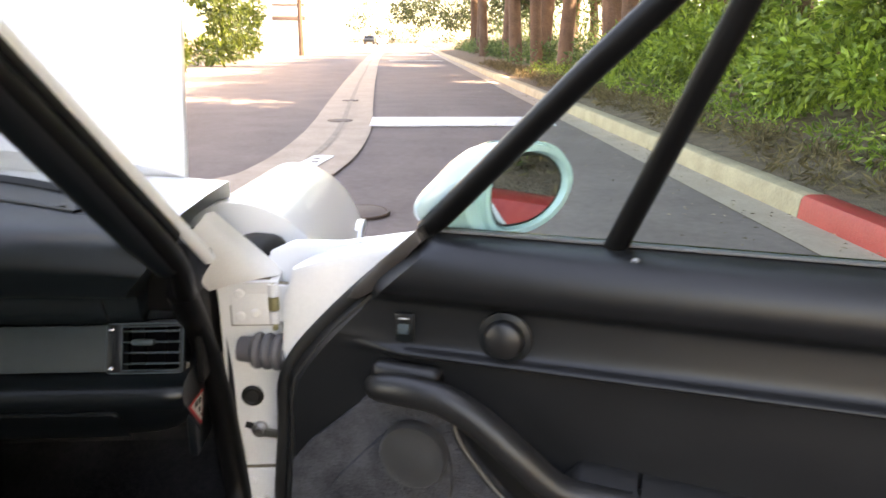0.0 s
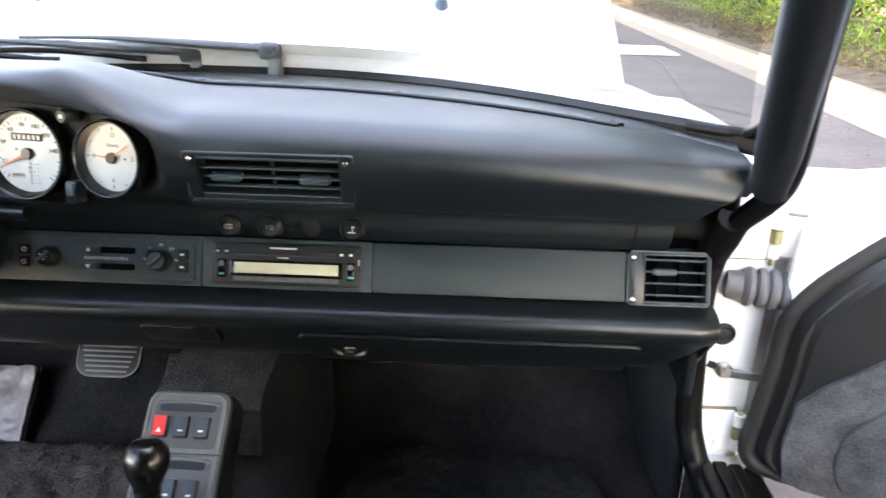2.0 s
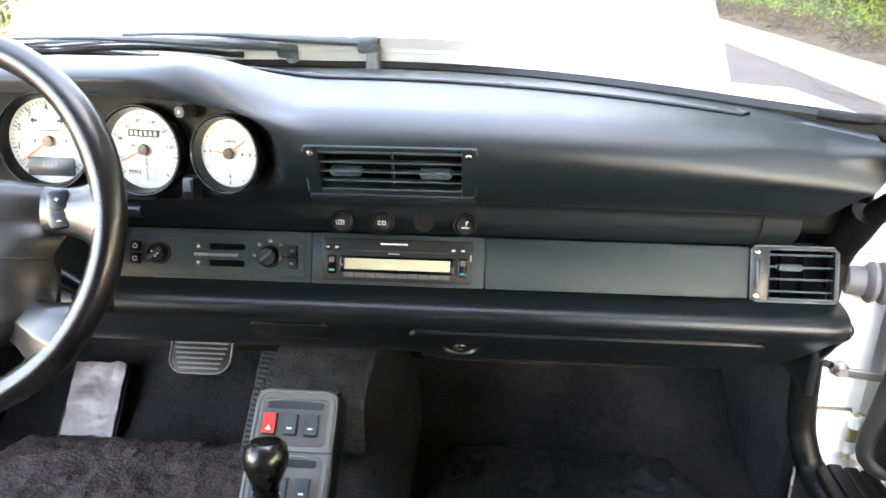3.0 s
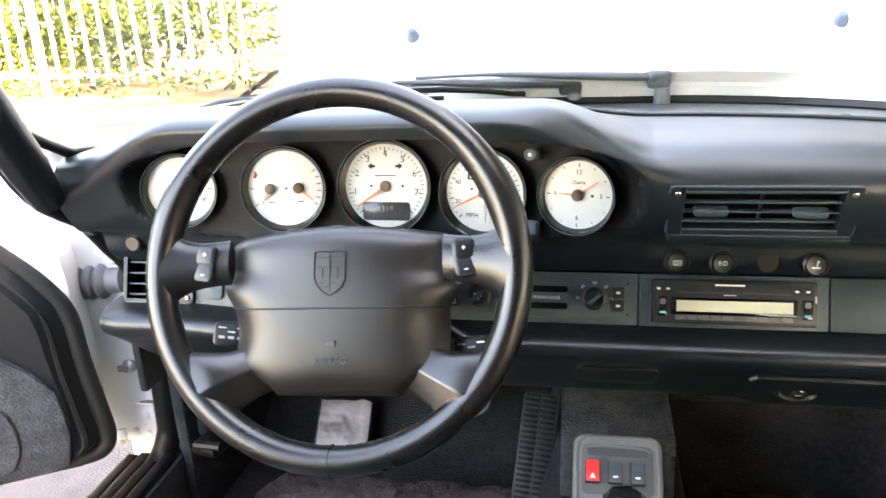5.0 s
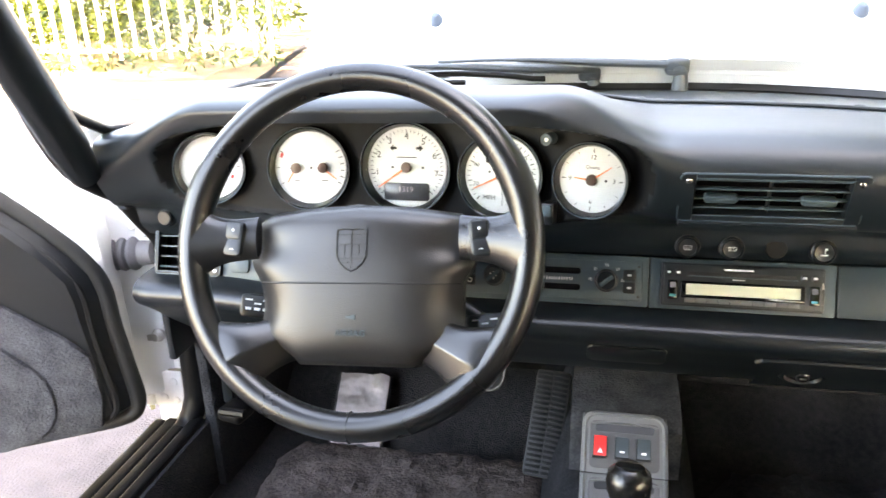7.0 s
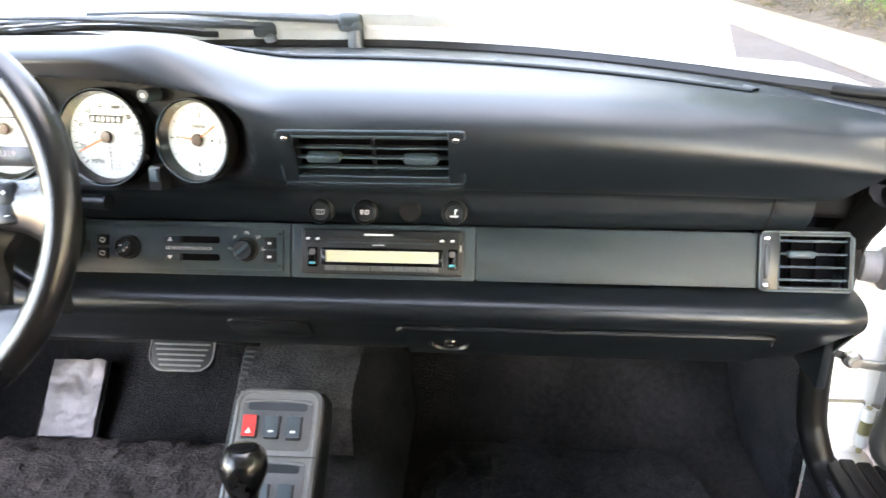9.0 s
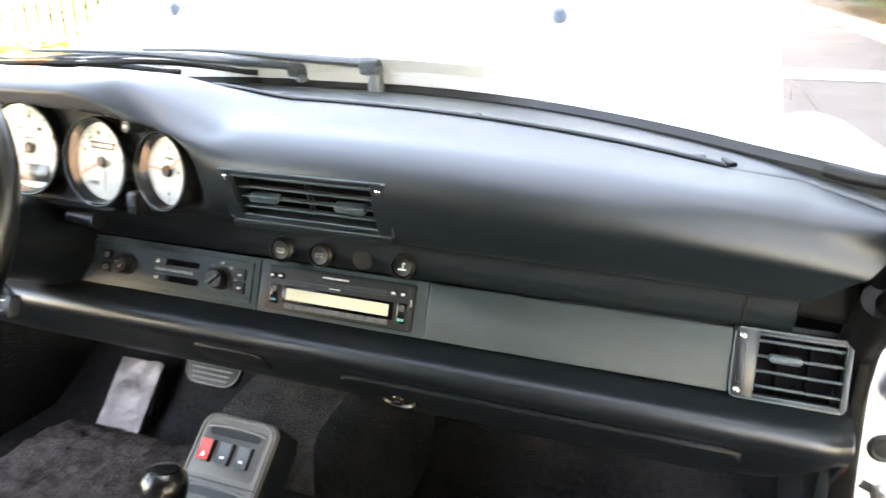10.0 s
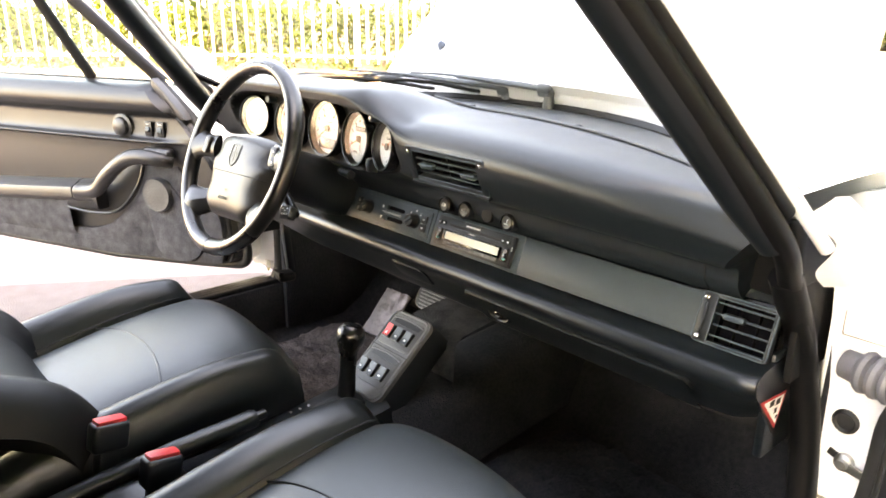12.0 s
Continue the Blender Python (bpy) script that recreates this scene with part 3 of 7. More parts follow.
end_sh = [(-8 + 0.9 * k + rng.uniform(-0.4, 0.4), 142 + rng.uniform(-4, 6), rng.uniform(0.5, 8.5), rng.uniform(1.6, 2.8)) for k in range(34)] + [(1 + 0.7 * k, 95 + rng.uniform(-6, 6), rng.uniform(2.5, 8.0), rng.uniform(1.3, 2.4)) for k in range(22)]
es = leaves("woods", WOODLEAF, end_sh, 260, 0.45, 12)
tagged(es, "green trees in a shade-darkened tone closing the end of the lane", "woods", kind="stuff")
gp = [(-5.9 - 0.05 * k + rng.uniform(-0.4, 0.3), 22.6 + 0.18 * k + rng.uniform(-0.2, 0.2), rng.uniform(0.2, 1.3), rng.uniform(0.3, 0.5)) for k in range(12)] + [(-6.3 - 0.03 * k + rng.uniform(-0.6, 0.5), 29 + 0.4 * k, rng.uniform(0.3, 3.4), rng.uniform(0.4, 0.75)) for k in range(34)]
gs = leaves("shrubbery", LEAF2, gp, 120, 0.32, 14, narrow=0.3)
tagged(gs, "broad-leaved sunlit plants against the white wall", "shrub", kind="stuff")


def far_car(x, y, paint, label):
    t = thing("parked_car", (x, y, 0), label, "car")
    prof = [(-2.0, 0.35), (-2.0, 0.75), (-1.3, 0.9), (-0.6, 1.4), (0.7, 1.42), (1.3, 0.95), (2.0, 0.9), (2.05, 0.4)]
    part("body", prism(pose(x - 0.85, y, 0, 90, 0, 90) @ Matrix.Identity(4), prof, 1.7, 0.1), paint, t)
    part("windscreen", box(pose(x, y - 0.98, 1.14, 36), 1.3, 0.5, 0.02), BLACKGLOSS, t)
    for sx in (-0.75, 0.75):
        for sy in (-1.3, 1.3):
            part("wheel", lathe(pose(x + sx, y + sy, 0.33, 0, 90), [(0.2, -0.1), (0.33, -0.1), (0.34, 0.0), (0.33, 0.1), (0.2, 0.1)], 20), RUBBER, t)
    return t


far_car(-2.2, 122, PAINT, "white car parked far down the lane")
far_car(-4.6, 130, HARD, "dark car parked far down the lane")

# ---- the car's body ----
def ws_base(x):
    """Lower edge of the windscreen across the car."""
    q = x / 0.63 if x > 0 else max(0.0, -x - 0.04) / 0.63
    return 1.299 - 0.272 * q ** 2.2, 0.895 - 0.0166 * q ** 2


PIL_LO, PIL_HI = Vector((0.676, 0.972, 0.811)), Vector((0.510, 0.540, 1.311))
LEFT_SHIFT = Vector((-0.042, 0, 0))            # the driver side stands a little further out


def flip(p, s):
    return Vector((p[0] * s, p[1], p[2]))


car = thing("car_shell", (0, 0.4, 0.0), "white sports coupe body shell standing with both doors open", "car", kind="structure")

# windscreen
rows = []
for j in range(9):
    t = j / 8
    row = []
    for i in range(25):
        q = i / 12 - 1
        yb, zb = ws_base(0.675 * q - 0.020)
        xb, xt = 0.675 * q - 0.020, 0.52 * q - 0.020
        yt, zt = 0.655 - 0.085 * q * q, 1.293 - 0.012 * q * q
        bow = 0.025 * math.sin(math.pi * t)
        row.append((lerp(xb, xt, t), lerp(yb, yt, t) + bow, lerp(zb, zt, t) + bow))
    rows.append(row)
ws = part("window_1", loft(rows), WINDSCREEN, None)
ws.visible_shadow = False
tagged(ws, "large clear curved windscreen", "windscreen", kind="structure")
rows = []
for i in range(41):
    q = i / 20 - 1
    yb, zb = ws_base(0.68 * q - 0.022)
    up = 0.004 * smooth_step(0.80, 1.0, abs(q))
    rows.append([(0.68 * q - 0.022, yb - 0.012, zb - 0.020), (0.68 * q - 0.022, yb - 0.012, zb - 0.006 + up), (0.68 * q - 0.022, yb + 0.002, zb + 0.001 + up), (0.68 * q - 0.022, yb + 0.010, zb - 0.012)])
part("screen_seal", loft(rows, True, True), FRAMEBLK, ws, "black rubber screen seal")
for sx in (1, -1):
    x0 = 0.600 if sx > 0 else -0.645
    pts = []
    for k in range(5):
        x = x0 + sx * 0.0135 * k
        yb, zb = ws_base(x)
        pts.append(Vector((x, yb - 0.004, zb - 0.004 + 0.0004 * k * k)))
    p = flip(PIL_LO, sx).lerp(flip(PIL_HI, sx), 0.22) + (LEFT_SHIFT if sx < 0 else Vector((0, 0, 0)))
    pts += [pts[-1].lerp(p, 0.45) + Vector((0.006 * sx, 0.012, 0.0)), p + Vector((0.004 * sx, 0.014, 0.006))]
    part("corner_seal", tube(curve_pts(pts, 4), 0.0075, 10), FRAMEBLK, ws, "black rubber screen seal")
# cowl between screen and lid
rows = []
for i in range(41):
    q = i / 20 - 1
    yb, zb = ws_base(0.68 * q - 0.022)
    yl = 1.36 - 0.05 * q * q
    rows.append([(0.68 * q - 0.022, yb + 0.016, zb - 0.004), (0.68 * q - 0.022, lerp(yb + 0.016, yl, 0.5), zb - 0.006), (0.68 * q - 0.022, max(yl, yb + 0.03), zb - 0.012), (0.68 * q - 0.022, max(yl, yb + 0.03) + 0.01, zb - 0.10)])
part("cowl", loft(rows), PAINT, car)
part("cowl_cap", box(pose(0.470, 1.262, 0.886, 0, 0, -18), 0.052, 0.022, 0.024, 0.006, 3), MIRRORCASE, car)

# front lid, standing open on its rear hinges
lid = thing("bonnet", (0, 1.3, 0.9), "white front luggage bonnet standing wide open", "bonnet", kind="structure")


def lid_pt(q, t, under=0.0):
    """q across -1..1, t up the lid 0..1."""
    half = lerp(0.580, 0.36, t ** 1.15)
    x = half * q
    crown = 0.055 * (1 - q * q) * (1 - 0.3 * t)
    roll = -0.018 * (1 - smooth_step(0, 0.12, t))
    yy, zz = 1.301 + 0.90 * t, 0.9045 + 0.76 * t + 0.05 * math.sin(math.pi * min(t, 1))
    n = Vector((0, -0.64, 0.77))
    p = Vector((x, yy, zz)) + n * (crown + roll - under - 0.030 * abs(q) ** 10)
    return p


top = [[lid_pt(i / 14 - 1, j / 24) for i in range(29)] for j in range(25)]
bot = [[lid_pt(i / 14 - 1, j / 24, 0.022) for i in range(29)] for j in range(25)]
bm = loft(top)
loft(bot, bm=bm)
rim_t = [top[0][i] for i in range(29)] + [top[j][28] for j in range(1, 25)] + [top[24][i] for i in range(27, -1, -1)] + [top[j][0] for j in range(23, 0, -1)]
rim_b = [bot[0][i] for i in range(29)] + [bot[j][28] for j in range(1, 25)] + [bot[24][i] for i in range(27, -1, -1)] + [bot[j][0] for j in range(23, 0, -1)]
loft([rim_t, rim_b], True, bm=bm)
bmesh.ops.remove_doubles(bm, verts=bm.verts, dist=1e-5)
part("panel", bm, PAINT, lid)
# turned-down flange along the foot of the lid
part("flange", loft([[p + Vector((0, dy, dz)) for p in bot[0]] for dy, dz in ((0.0, 0.004), (0.003, -0.010), (0.010, -0.026), (0.022, -0.044))]), PAINT, lid)
for sx, qx in ((-1, -0.575), (1, 0.510)):
    p = lid_pt(qx, 0.066)
    m = Matrix.Translation(p) @ pose(0, 0, 0, 42)
    part("washer_nozzle", lathe(m, [(0.0001, 0.015), (0.005, 0.014), (0.0085, 0.009), (0.0105, 0.002), (0.011, -0.004)], 16), NOZZLE, lid, "small grey-blue washer nozzle")
    part("hinge", box(pose(sx * 0.45, 1.30, 0.855, 40), 0.03, 0.10, 0.02, 0.004), JAMB, lid)

# wings with head lamps
for s in (1, -1):
    rows = []
    for j in range(19):
        yy = 1.245 + 0.96 * j / 18
        t = j / 18
        cz = 0.842 - 0.065 * t - 0.23 * smooth_step(0.72, 1.0, t) ** 1.6
        w = 1 - 0.30 * smooth_step(0.7, 1.0, t)
        sec = [(0.598, -0.075), (0.605, -0.035), (0.635, -0.008), (0.675, 0.0), (0.725, -0.010), (0.775, -0.040), (0.815, -0.09), (0.845, -0.17), (0.855, -0.28), (0.85, -0.42)]
        low = 0.24 if abs(yy - 1.78) > 0.36 else 0.315 + math.sqrt(0.36 ** 2 - (yy - 1.78) ** 2)
        rows.append([Vector(((0.70 + (x - 0.70) * w) * s, yy, max(cz + dz, min(low, cz - 0.05)))) for x, dz in curve_pts(sec, 3)])
    wing = part("wing", loft(rows, caps=True), PAINT, car)
    part("head_lamp", lathe(pose(0.71 * s, 2.075, 0.665, -52, 0, -6 * s), [(0.098, -0.02), (0.098, 0.004), (0.085, 0.026), (0.05, 0.042), (0.012, 0.047), (0.001, 0.047)], 28), HEADLAMP, wing, "round clear head lamp glass")
    part("lamp_bowl", lathe(pose(0.71 * s, 2.075, 0.665, -52, 0, -6 * s), [(0.10, 0.003), (0.092, 0.006), (0.07, -0.03), (0.001, -0.05)], 28), CHROME, wing)
    # Black rounded block filling the gap between wing and door
    part("wing_gap_block", box(pose(0.715 * s, 1.215, 0.752, 0, 0, -20 * s), 0.085, 0.10, 0.085, 0.03, 3), RUBBER, car)
    part("lid_gutter", loft([[(x * s, 1.25 + 0.9 * j / 8, 0.842 - 0.065 * j / 8 - dz - 0.12 * smooth_step(0.75, 1.0, j / 8)) for x, dz in ((0.50, 0.20), (0.505, 0.095), (0.56, 0.085), (0.600, 0.068))] for j in range(9)]), PAINT, car)
    for yy in (1.78, -0.50):
        w = part("wheel", lathe(pose(0.735 * s, yy, 0.315, 0, 90), [(0.20, -0.10), (0.295, -0.10), (0.315, -0.08), (0.315, 0.08), (0.295, 0.10), (0.20, 0.10)], 32, False), RUBBER, car, "black road tyre")
        part("rim", lathe(pose(0.735 * s, yy, 0.315, 0, 90), [(0.20, 0.09 * s), (0.18, 0.06 * s), (0.05, 0.05 * s), (0.001, 0.05 * s)], 24), STEEL, w)
# nose closing the front trunk
part("nose", box(pose(0, 2.12, 0.42), 1.25, 0.16, 0.34, 0.06, 3), PAINT, car)
part("trunk_wall", box(pose(0, 1.36, 0.62), 1.22, 0.03, 0.42, 0.004), JAMB, car)
part("trunk_floor", box(pose(0, 1.75, 0.36), 1.2, 0.75, 0.03, 0.004), CARPET, car)

# pillars, roof rails, roof
ROOF = [(0.66, 1.305, 0.55), (0.30, 1.338, 0.565), (-0.20, 1.322, 0.56), (-0.60, 1.225, 0.535), (-1.00, 1.050, 0.515), (-1.35, 0.865, 0.545), (-1.56, 0.740, 0.57)]


def roof_at(y):
    for (y0, z0, w0), (y1, z1, w1) in zip(ROOF, ROOF[1:]):
        if y >= y1:
            k = (y0 - y) / (y0 - y1)
            return lerp(z0, z1, k), lerp(w0, w1, k)
    return ROOF[-1][1:]


crest = curve_pts([Vector(p) for p in ROOF], 4)
roof = part("roof", loft([[(p.z * q, p.x - 0.085 * q * q * smooth_step(0.2, 0.66, p.x), p.y - 0.030 * q * q) for q in [i / 8 - 1 for i in range(17)]] for p in crest]), PAINT, car)
part("rear_window", loft([[(p.z * 0.80 * q, p.x, p.y - 0.030 * (0.8 * q) ** 2 + 0.005) for q in [i / 8 - 1 for i in range(17)]] for p in crest if -1.02 < p.x < -0.34]), BLACKGLOSS, car, "dark sloping rear window")
part("tail", loft([[(x * 0.72, y, z) for x in (-1, -0.6, 0, 0.6, 1)] for y, z in ((-1.56, 0.72), (-1.60, 0.68), (-1.62, 0.50), (-1.66, 0.48), (-1.66, 0.34), (-1.58, 0.24))]), PAINT, car, "white rounded tail and bumper")
part("front_bumper", loft([[(x * 0.80, y - 0.16 * x * x, z) for x in [k / 6 - 1 for k in range(13)]] for y, z in ((2.20, 0.60), (2.38, 0.56), (2.52, 0.48), (2.54, 0.36), (2.48, 0.24))]), PAINT, car, "white rounded front bumper")
part("headliner", loft([[(0.93 * roof_at(y)[1] * q, y, roof_at(y)[0] - 0.034 - 0.030 * q * q) for q in [i / 8 - 1 for i in range(17)]] for y in [0.62 - 1.50 * j / 14 for j in range(15)]]), mat("black_headlining", (0.022, 0.021, 0.021), 0.9, bump=0.3, bscale=300), car)
for s in (1, -1):
    a, b = flip(PIL_LO, s), flip(PIL_HI, s)
    if s < 0:
        a, b = a + LEFT_SHIFT, b + LEFT_SHIFT
    d = (b - a).normalized()
    a2 = a + d * 0.030
    out = Vector((s * 0.69, 0.41, 0.595)).normalized()
    pil = part("pillar_trim", tube([p + Vector((-0.003 * s, -0.010, 0)) for p in (a2, a.lerp(b, 0.15), a.lerp(b, 0.5), b)], [0.020, 0.0245, 0.0245, 0.0245], 18), SOFT, car, "black padded pillar trim")
    part("pillar_seal", tube([p + out * 0.0175 for p in (a + d * 0.062, a.lerp(b, 0.5), b)], 0.0115, 12), FRAMEBLK, car, "black rubber door seal")
    rear = Vector((s * 0.72, -0.62, -0.30)).normalized()
    part("door_seal", tube(curve_pts(([Vector((0.666, 1.092, 0.640)), Vector((0.660, 1.052, 0.710)), Vector((0.662, 1.010, 0.768))] if s > 0 else [Vector((-0.708, 1.098, 0.640)), Vector((-0.709, 1.080, 0.710)), Vector((-0.708, 1.035, 0.768))]) + [p + rear * 0.015 for p in (a + d * 0.05, a.lerp(b, 0.33), a.lerp(b, 0.66), b)], 5), 0.0140, 14), FRAMEBLK, car, "soft black rubber door seal")
    part("pillar_skin", tube([p + out * 0.0255 for p in (a + Vector((0.004 * s, 0.022, -0.006)), a.lerp(b, 0.5) + Vector((0, 0.006, 0.006)), b)], 0.0085, 12), PAINT, car)
    rail = [b, Vector((0.545 * s, 0.30, 1.292)), Vector((0.545 * s, -0.05, 1.275)), Vector((0.520 * s, -0.45, 1.20))]
    part("roof_rail", tube(curve_pts(rail, 5), 0.030, 12), VINYL, car)
    part("rear_pillar", tube([(0.555 * s, -0.08, 1.27), (0.69 * s, -0.18, 0.86)], [0.035, 0.045], 12), VINYL, car)
    rows = []
    for k in range(29):
        yy = -0.15 - 1.43 * k / 28
        t = k / 28
        zr, wr = roof_at(yy)
        bulge = 0.05 * math.exp(-((yy + 0.55) / 0.45) ** 2) - 0.10 * smooth_step(0.6, 1.0, t)
        low = 0.24 if abs(yy + 0.5) > 0.36 else 0.315 + math.sqrt(0.36 ** 2 - (yy + 0.5) ** 2)
        waist = lerp(0.86, 0.74, smooth_step(0.3, 1.0, t))
        zr = max(zr - 0.035, waist)
        sec = [(wr, zr), (lerp(wr, 0.665, 0.5) + 0.01, lerp(zr, waist, 0.5)), (0.665, waist), (0.745 + bulge, waist - 0.02), (0.800 + bulge, waist - 0.09), (0.828 + bulge, 0.60), (0.828 + bulge * 0.8, max(0.46, low + 0.01)), (0.80 + bulge * 0.6, low)]
        rows.append([(p.x * s, yy, p.y) for p in curve_pts([Vector(q) for q in sec], 3)])
    part("rear_quarter", loft(rows), PAINT, car, "white rear wing flowing into the roof")
    part("quarter_window", loft([[((lerp(roof_at(y)[1], 0.665, k) + 0.016 * math.sin(math.pi * k)) * s + 0.004 * s, y, lerp(roof_at(y)[0] - 0.035, lerp(0.86, 0.80, (-0.2 - y) / 0.6), k)) for k in (0.16, 0.4, 0.65, 0.9)] for y in (-0.20, -0.40, -0.62)]), BLACKGLOSS, car, "dark rear side window")
    # door post, white
    post = part("door_post", prism(pose(0.675 * s, 0, 0, 90, 0, 90) , [(1.125, 0.30), (1.19, 0.30), (1.19, 0.755), (1.14, 0.757), (1.110, 0.752), (1.122, 0.70)], 0.09, 0.0), JAMB, car, "white painted door post") if s > 0 else part("door_post", prism(pose(-0.801, 0, 0, 90, 0, 90), [(1.125, 0.30), (1.19, 0.30), (1.19, 0.755), (1.14, 0.757), (1.110, 0.752), (1.122, 0.70)], 0.126, 0.0), JAMB, car, "white painted door post")
    part("wheel_house", box(pose(0.750 * s, 1.235, 0.53), 0.11, 0.09, 0.46, 0.01), JAMB, car)
    edge_l = curve_pts([(0.683, 0.965, 0.862), (0.697, 1.030, 0.820), (0.699 if s < 0 else 0.672, 1.075 if s < 0 else 1.052, 0.775), (0.699 if s < 0 else 0.672, 1.100 if s < 0 else 1.085, 0.748)], 5)
    edge_r = curve_pts([(0.697, 1.005, 0.880), (0.716, 1.105, 0.815), (0.745, 1.125, 0.778), (0.764, 1.128, 0.757)], 5)
    wide = Vector((0 if s > 0 else -0.036, 0, 0))
    rows = []
    for p, q in zip(edge_l, edge_r):
        rows.append([wide + flip(p.lerp(q, k / 8) + Vector((0.006, -0.004, 0.004)) * math.sin(math.pi * k / 8), s) for k in range(9)] + [wide + flip(q + Vector((0.004, 0.03, -0.004)), s)])
    part("pillar_foot", loft(rows), JAMB, car, "white painted jamb below the pillar")
    # seal running from the pillar foot down the opening
    top = [(0.657, 1.006, 0.776), (0.657, 1.029, 0.745), (0.657, 1.075, 0.68), (0.669, 1.106, 0.56), (0.680, 1.112, 0.44)] if s > 0 else [(-0.689, 1.030, 0.775), (-0.690, 1.055, 0.745), (-0.684, 1.095, 0.68), (-0.682, 1.105, 0.56), (-0.683, 1.105, 0.44)]
    keys = [Vector(p) for p in top] + [ Vector((0.687 * s, 1.10, 0.392)), Vector((0.70 * s, 1.065, 0.352)), Vector((0.705 * s, 0.9, 0.344)), Vector((0.705 * s, 0.2, 0.344)), Vector((0.705 * s, -0.1, 0.352))]
    keys = [k + wide * 0.75 for k in keys]
    part("opening_seal", tube(curve_pts(keys, 6), 0.0195, 12), FRAMEBLK, car, "black rubber opening seal")
    part("sill", box(pose(0.744 * s, 0.50, 0.29), 0.078, 1.30, 0.13, 0.02, 3), JAMB, car)
    for k in range(4):
        part("sill_strip", box(pose((0.704 + 0.024 * k) * s, 0.49, 0.368 - 0.004 * k), 0.0215, 1.20, 0.014, 0.005, 3), FRAMEBLK, car, "ribbed black sill trim")
# cabin floor, bulkhead, tunnel, rear wall
part("cabin_floor", loft([[(x, yy, 0.212 + 0.020 * noise.noise((x * 4, yy * 3, 0)) + 0.20 * smooth_step(1.24, 1.52, yy) + 0.03 * smooth_step(0.55, 0.69, abs(x))) for x in [0.69 * (i / 16 - 1) for i in range(33)]] for yy in [-0.9 + 2.4 * j / 40 for j in range(41)]]), CARPET, car, "dark brown-black cut pile carpet")
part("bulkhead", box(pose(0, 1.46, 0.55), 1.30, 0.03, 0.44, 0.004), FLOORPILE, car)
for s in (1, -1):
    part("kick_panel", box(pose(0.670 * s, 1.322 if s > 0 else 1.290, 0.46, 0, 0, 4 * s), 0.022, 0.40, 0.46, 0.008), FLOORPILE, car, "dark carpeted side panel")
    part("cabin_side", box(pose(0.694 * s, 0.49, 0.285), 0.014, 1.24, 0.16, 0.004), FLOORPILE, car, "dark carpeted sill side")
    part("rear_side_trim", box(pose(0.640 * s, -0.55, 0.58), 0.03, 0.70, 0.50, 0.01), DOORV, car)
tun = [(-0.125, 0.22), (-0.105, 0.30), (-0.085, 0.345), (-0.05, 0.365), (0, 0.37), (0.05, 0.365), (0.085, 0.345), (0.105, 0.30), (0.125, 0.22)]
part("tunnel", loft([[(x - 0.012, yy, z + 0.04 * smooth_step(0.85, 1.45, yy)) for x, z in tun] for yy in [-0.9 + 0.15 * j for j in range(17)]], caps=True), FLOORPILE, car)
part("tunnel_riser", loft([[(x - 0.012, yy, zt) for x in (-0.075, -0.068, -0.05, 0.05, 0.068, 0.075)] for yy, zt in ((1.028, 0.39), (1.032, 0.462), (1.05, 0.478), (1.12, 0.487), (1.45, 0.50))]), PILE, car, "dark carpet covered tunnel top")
part("rear_wall", box(pose(0, -0.90, 0.60), 1.24, 0.05, 0.92, 0.02), DOORV, car)
for s in (1, -1):
    part("rear_upper_trim", loft([[(x * s, yy, z) for x, z in ((0.635, 0.84), (lerp(0.635, roof_at(yy)[1] - 0.03, 0.5), lerp(0.84, roof_at(yy)[0] - 0.05, 0.5)), (roof_at(yy)[1] - 0.03, roof_at(yy)[0] - 0.05))] for yy in (-0.20, -0.55, -0.90)]), DOORV, car)

# ---- dashboard ----
STD = [(1.06, 0.892), (1.00, 0.889), (0.970, 0.8805), (0.9530, 0.866), (0.9465, 0.846), (0.955, 0.815), (0.977, 0.784), (1.006, 0.774), (1.021, 0.764), (1.026, 0.738), (1.043, 0.7175)]
BIN = [(1.05, 0.930), (0.99, 0.935), (0.955, 0.933), (0.935, 0.924), (0.9345, 0.911), (0.941, 0.885), (0.950, 0.840), (0.964, 0.798), (0.990, 0.772), (1.018, 0.750), (1.043, 0.7175)]


def lip_y(x):
    """The defroster strip's rear edge."""
    return 1.1294 - 0.1383 * (min(abs(x), 0.52) / 0.63) ** 2.5


def pad_profile(x):
    bc = smooth_step(0.05, -0.16, x) if x > -0.35 else smooth_step(-0.715, -0.53, x)
    bt = smooth_step(0.015, -0.115, x) if x > -0.35 else bc       # the hood's flank is steeper on top
    drop = (0.030 if x > 0 else 0.012) * (abs(x) / 0.63) ** 2
    yw, zw = ws_base(max(x, -0.655))
    ys = min(lip_y(x), yw - 0.028)
    zs = 0.8945 - (0.0325 if x > 0 else 0.014) * (abs(x) / 0.63) ** 2
    keys = [(yw - 0.006, zw - 0.009), (lerp(yw, ys, 0.5), lerp(zw - 0.008, zs, 0.5)), (ys + 0.004, zs + 0.010 * bt), (ys, zs - 0.004 + 0.010 * bt), (ys - 0.004, zs + 0.012 * bt)]
    squeeze = min(1.0, (ys - 0.018 - 0.946) / (1.06 - 0.946))
    for i, (p, q) in enumerate(zip(STD, BIN)):
        d = drop if i < 5 else drop * 0.35 * max(0, 1 - (i - 4) / 5)
        k = bt if i < 3 else bc
        py = 0.946 + (p[0] - 0.946) * squeeze if i < 3 else p[0]
        keys.append((lerp(py, q[0], k), lerp(p[1], q[1], k) - d * (1 - 0.4 * k)))
    return keys


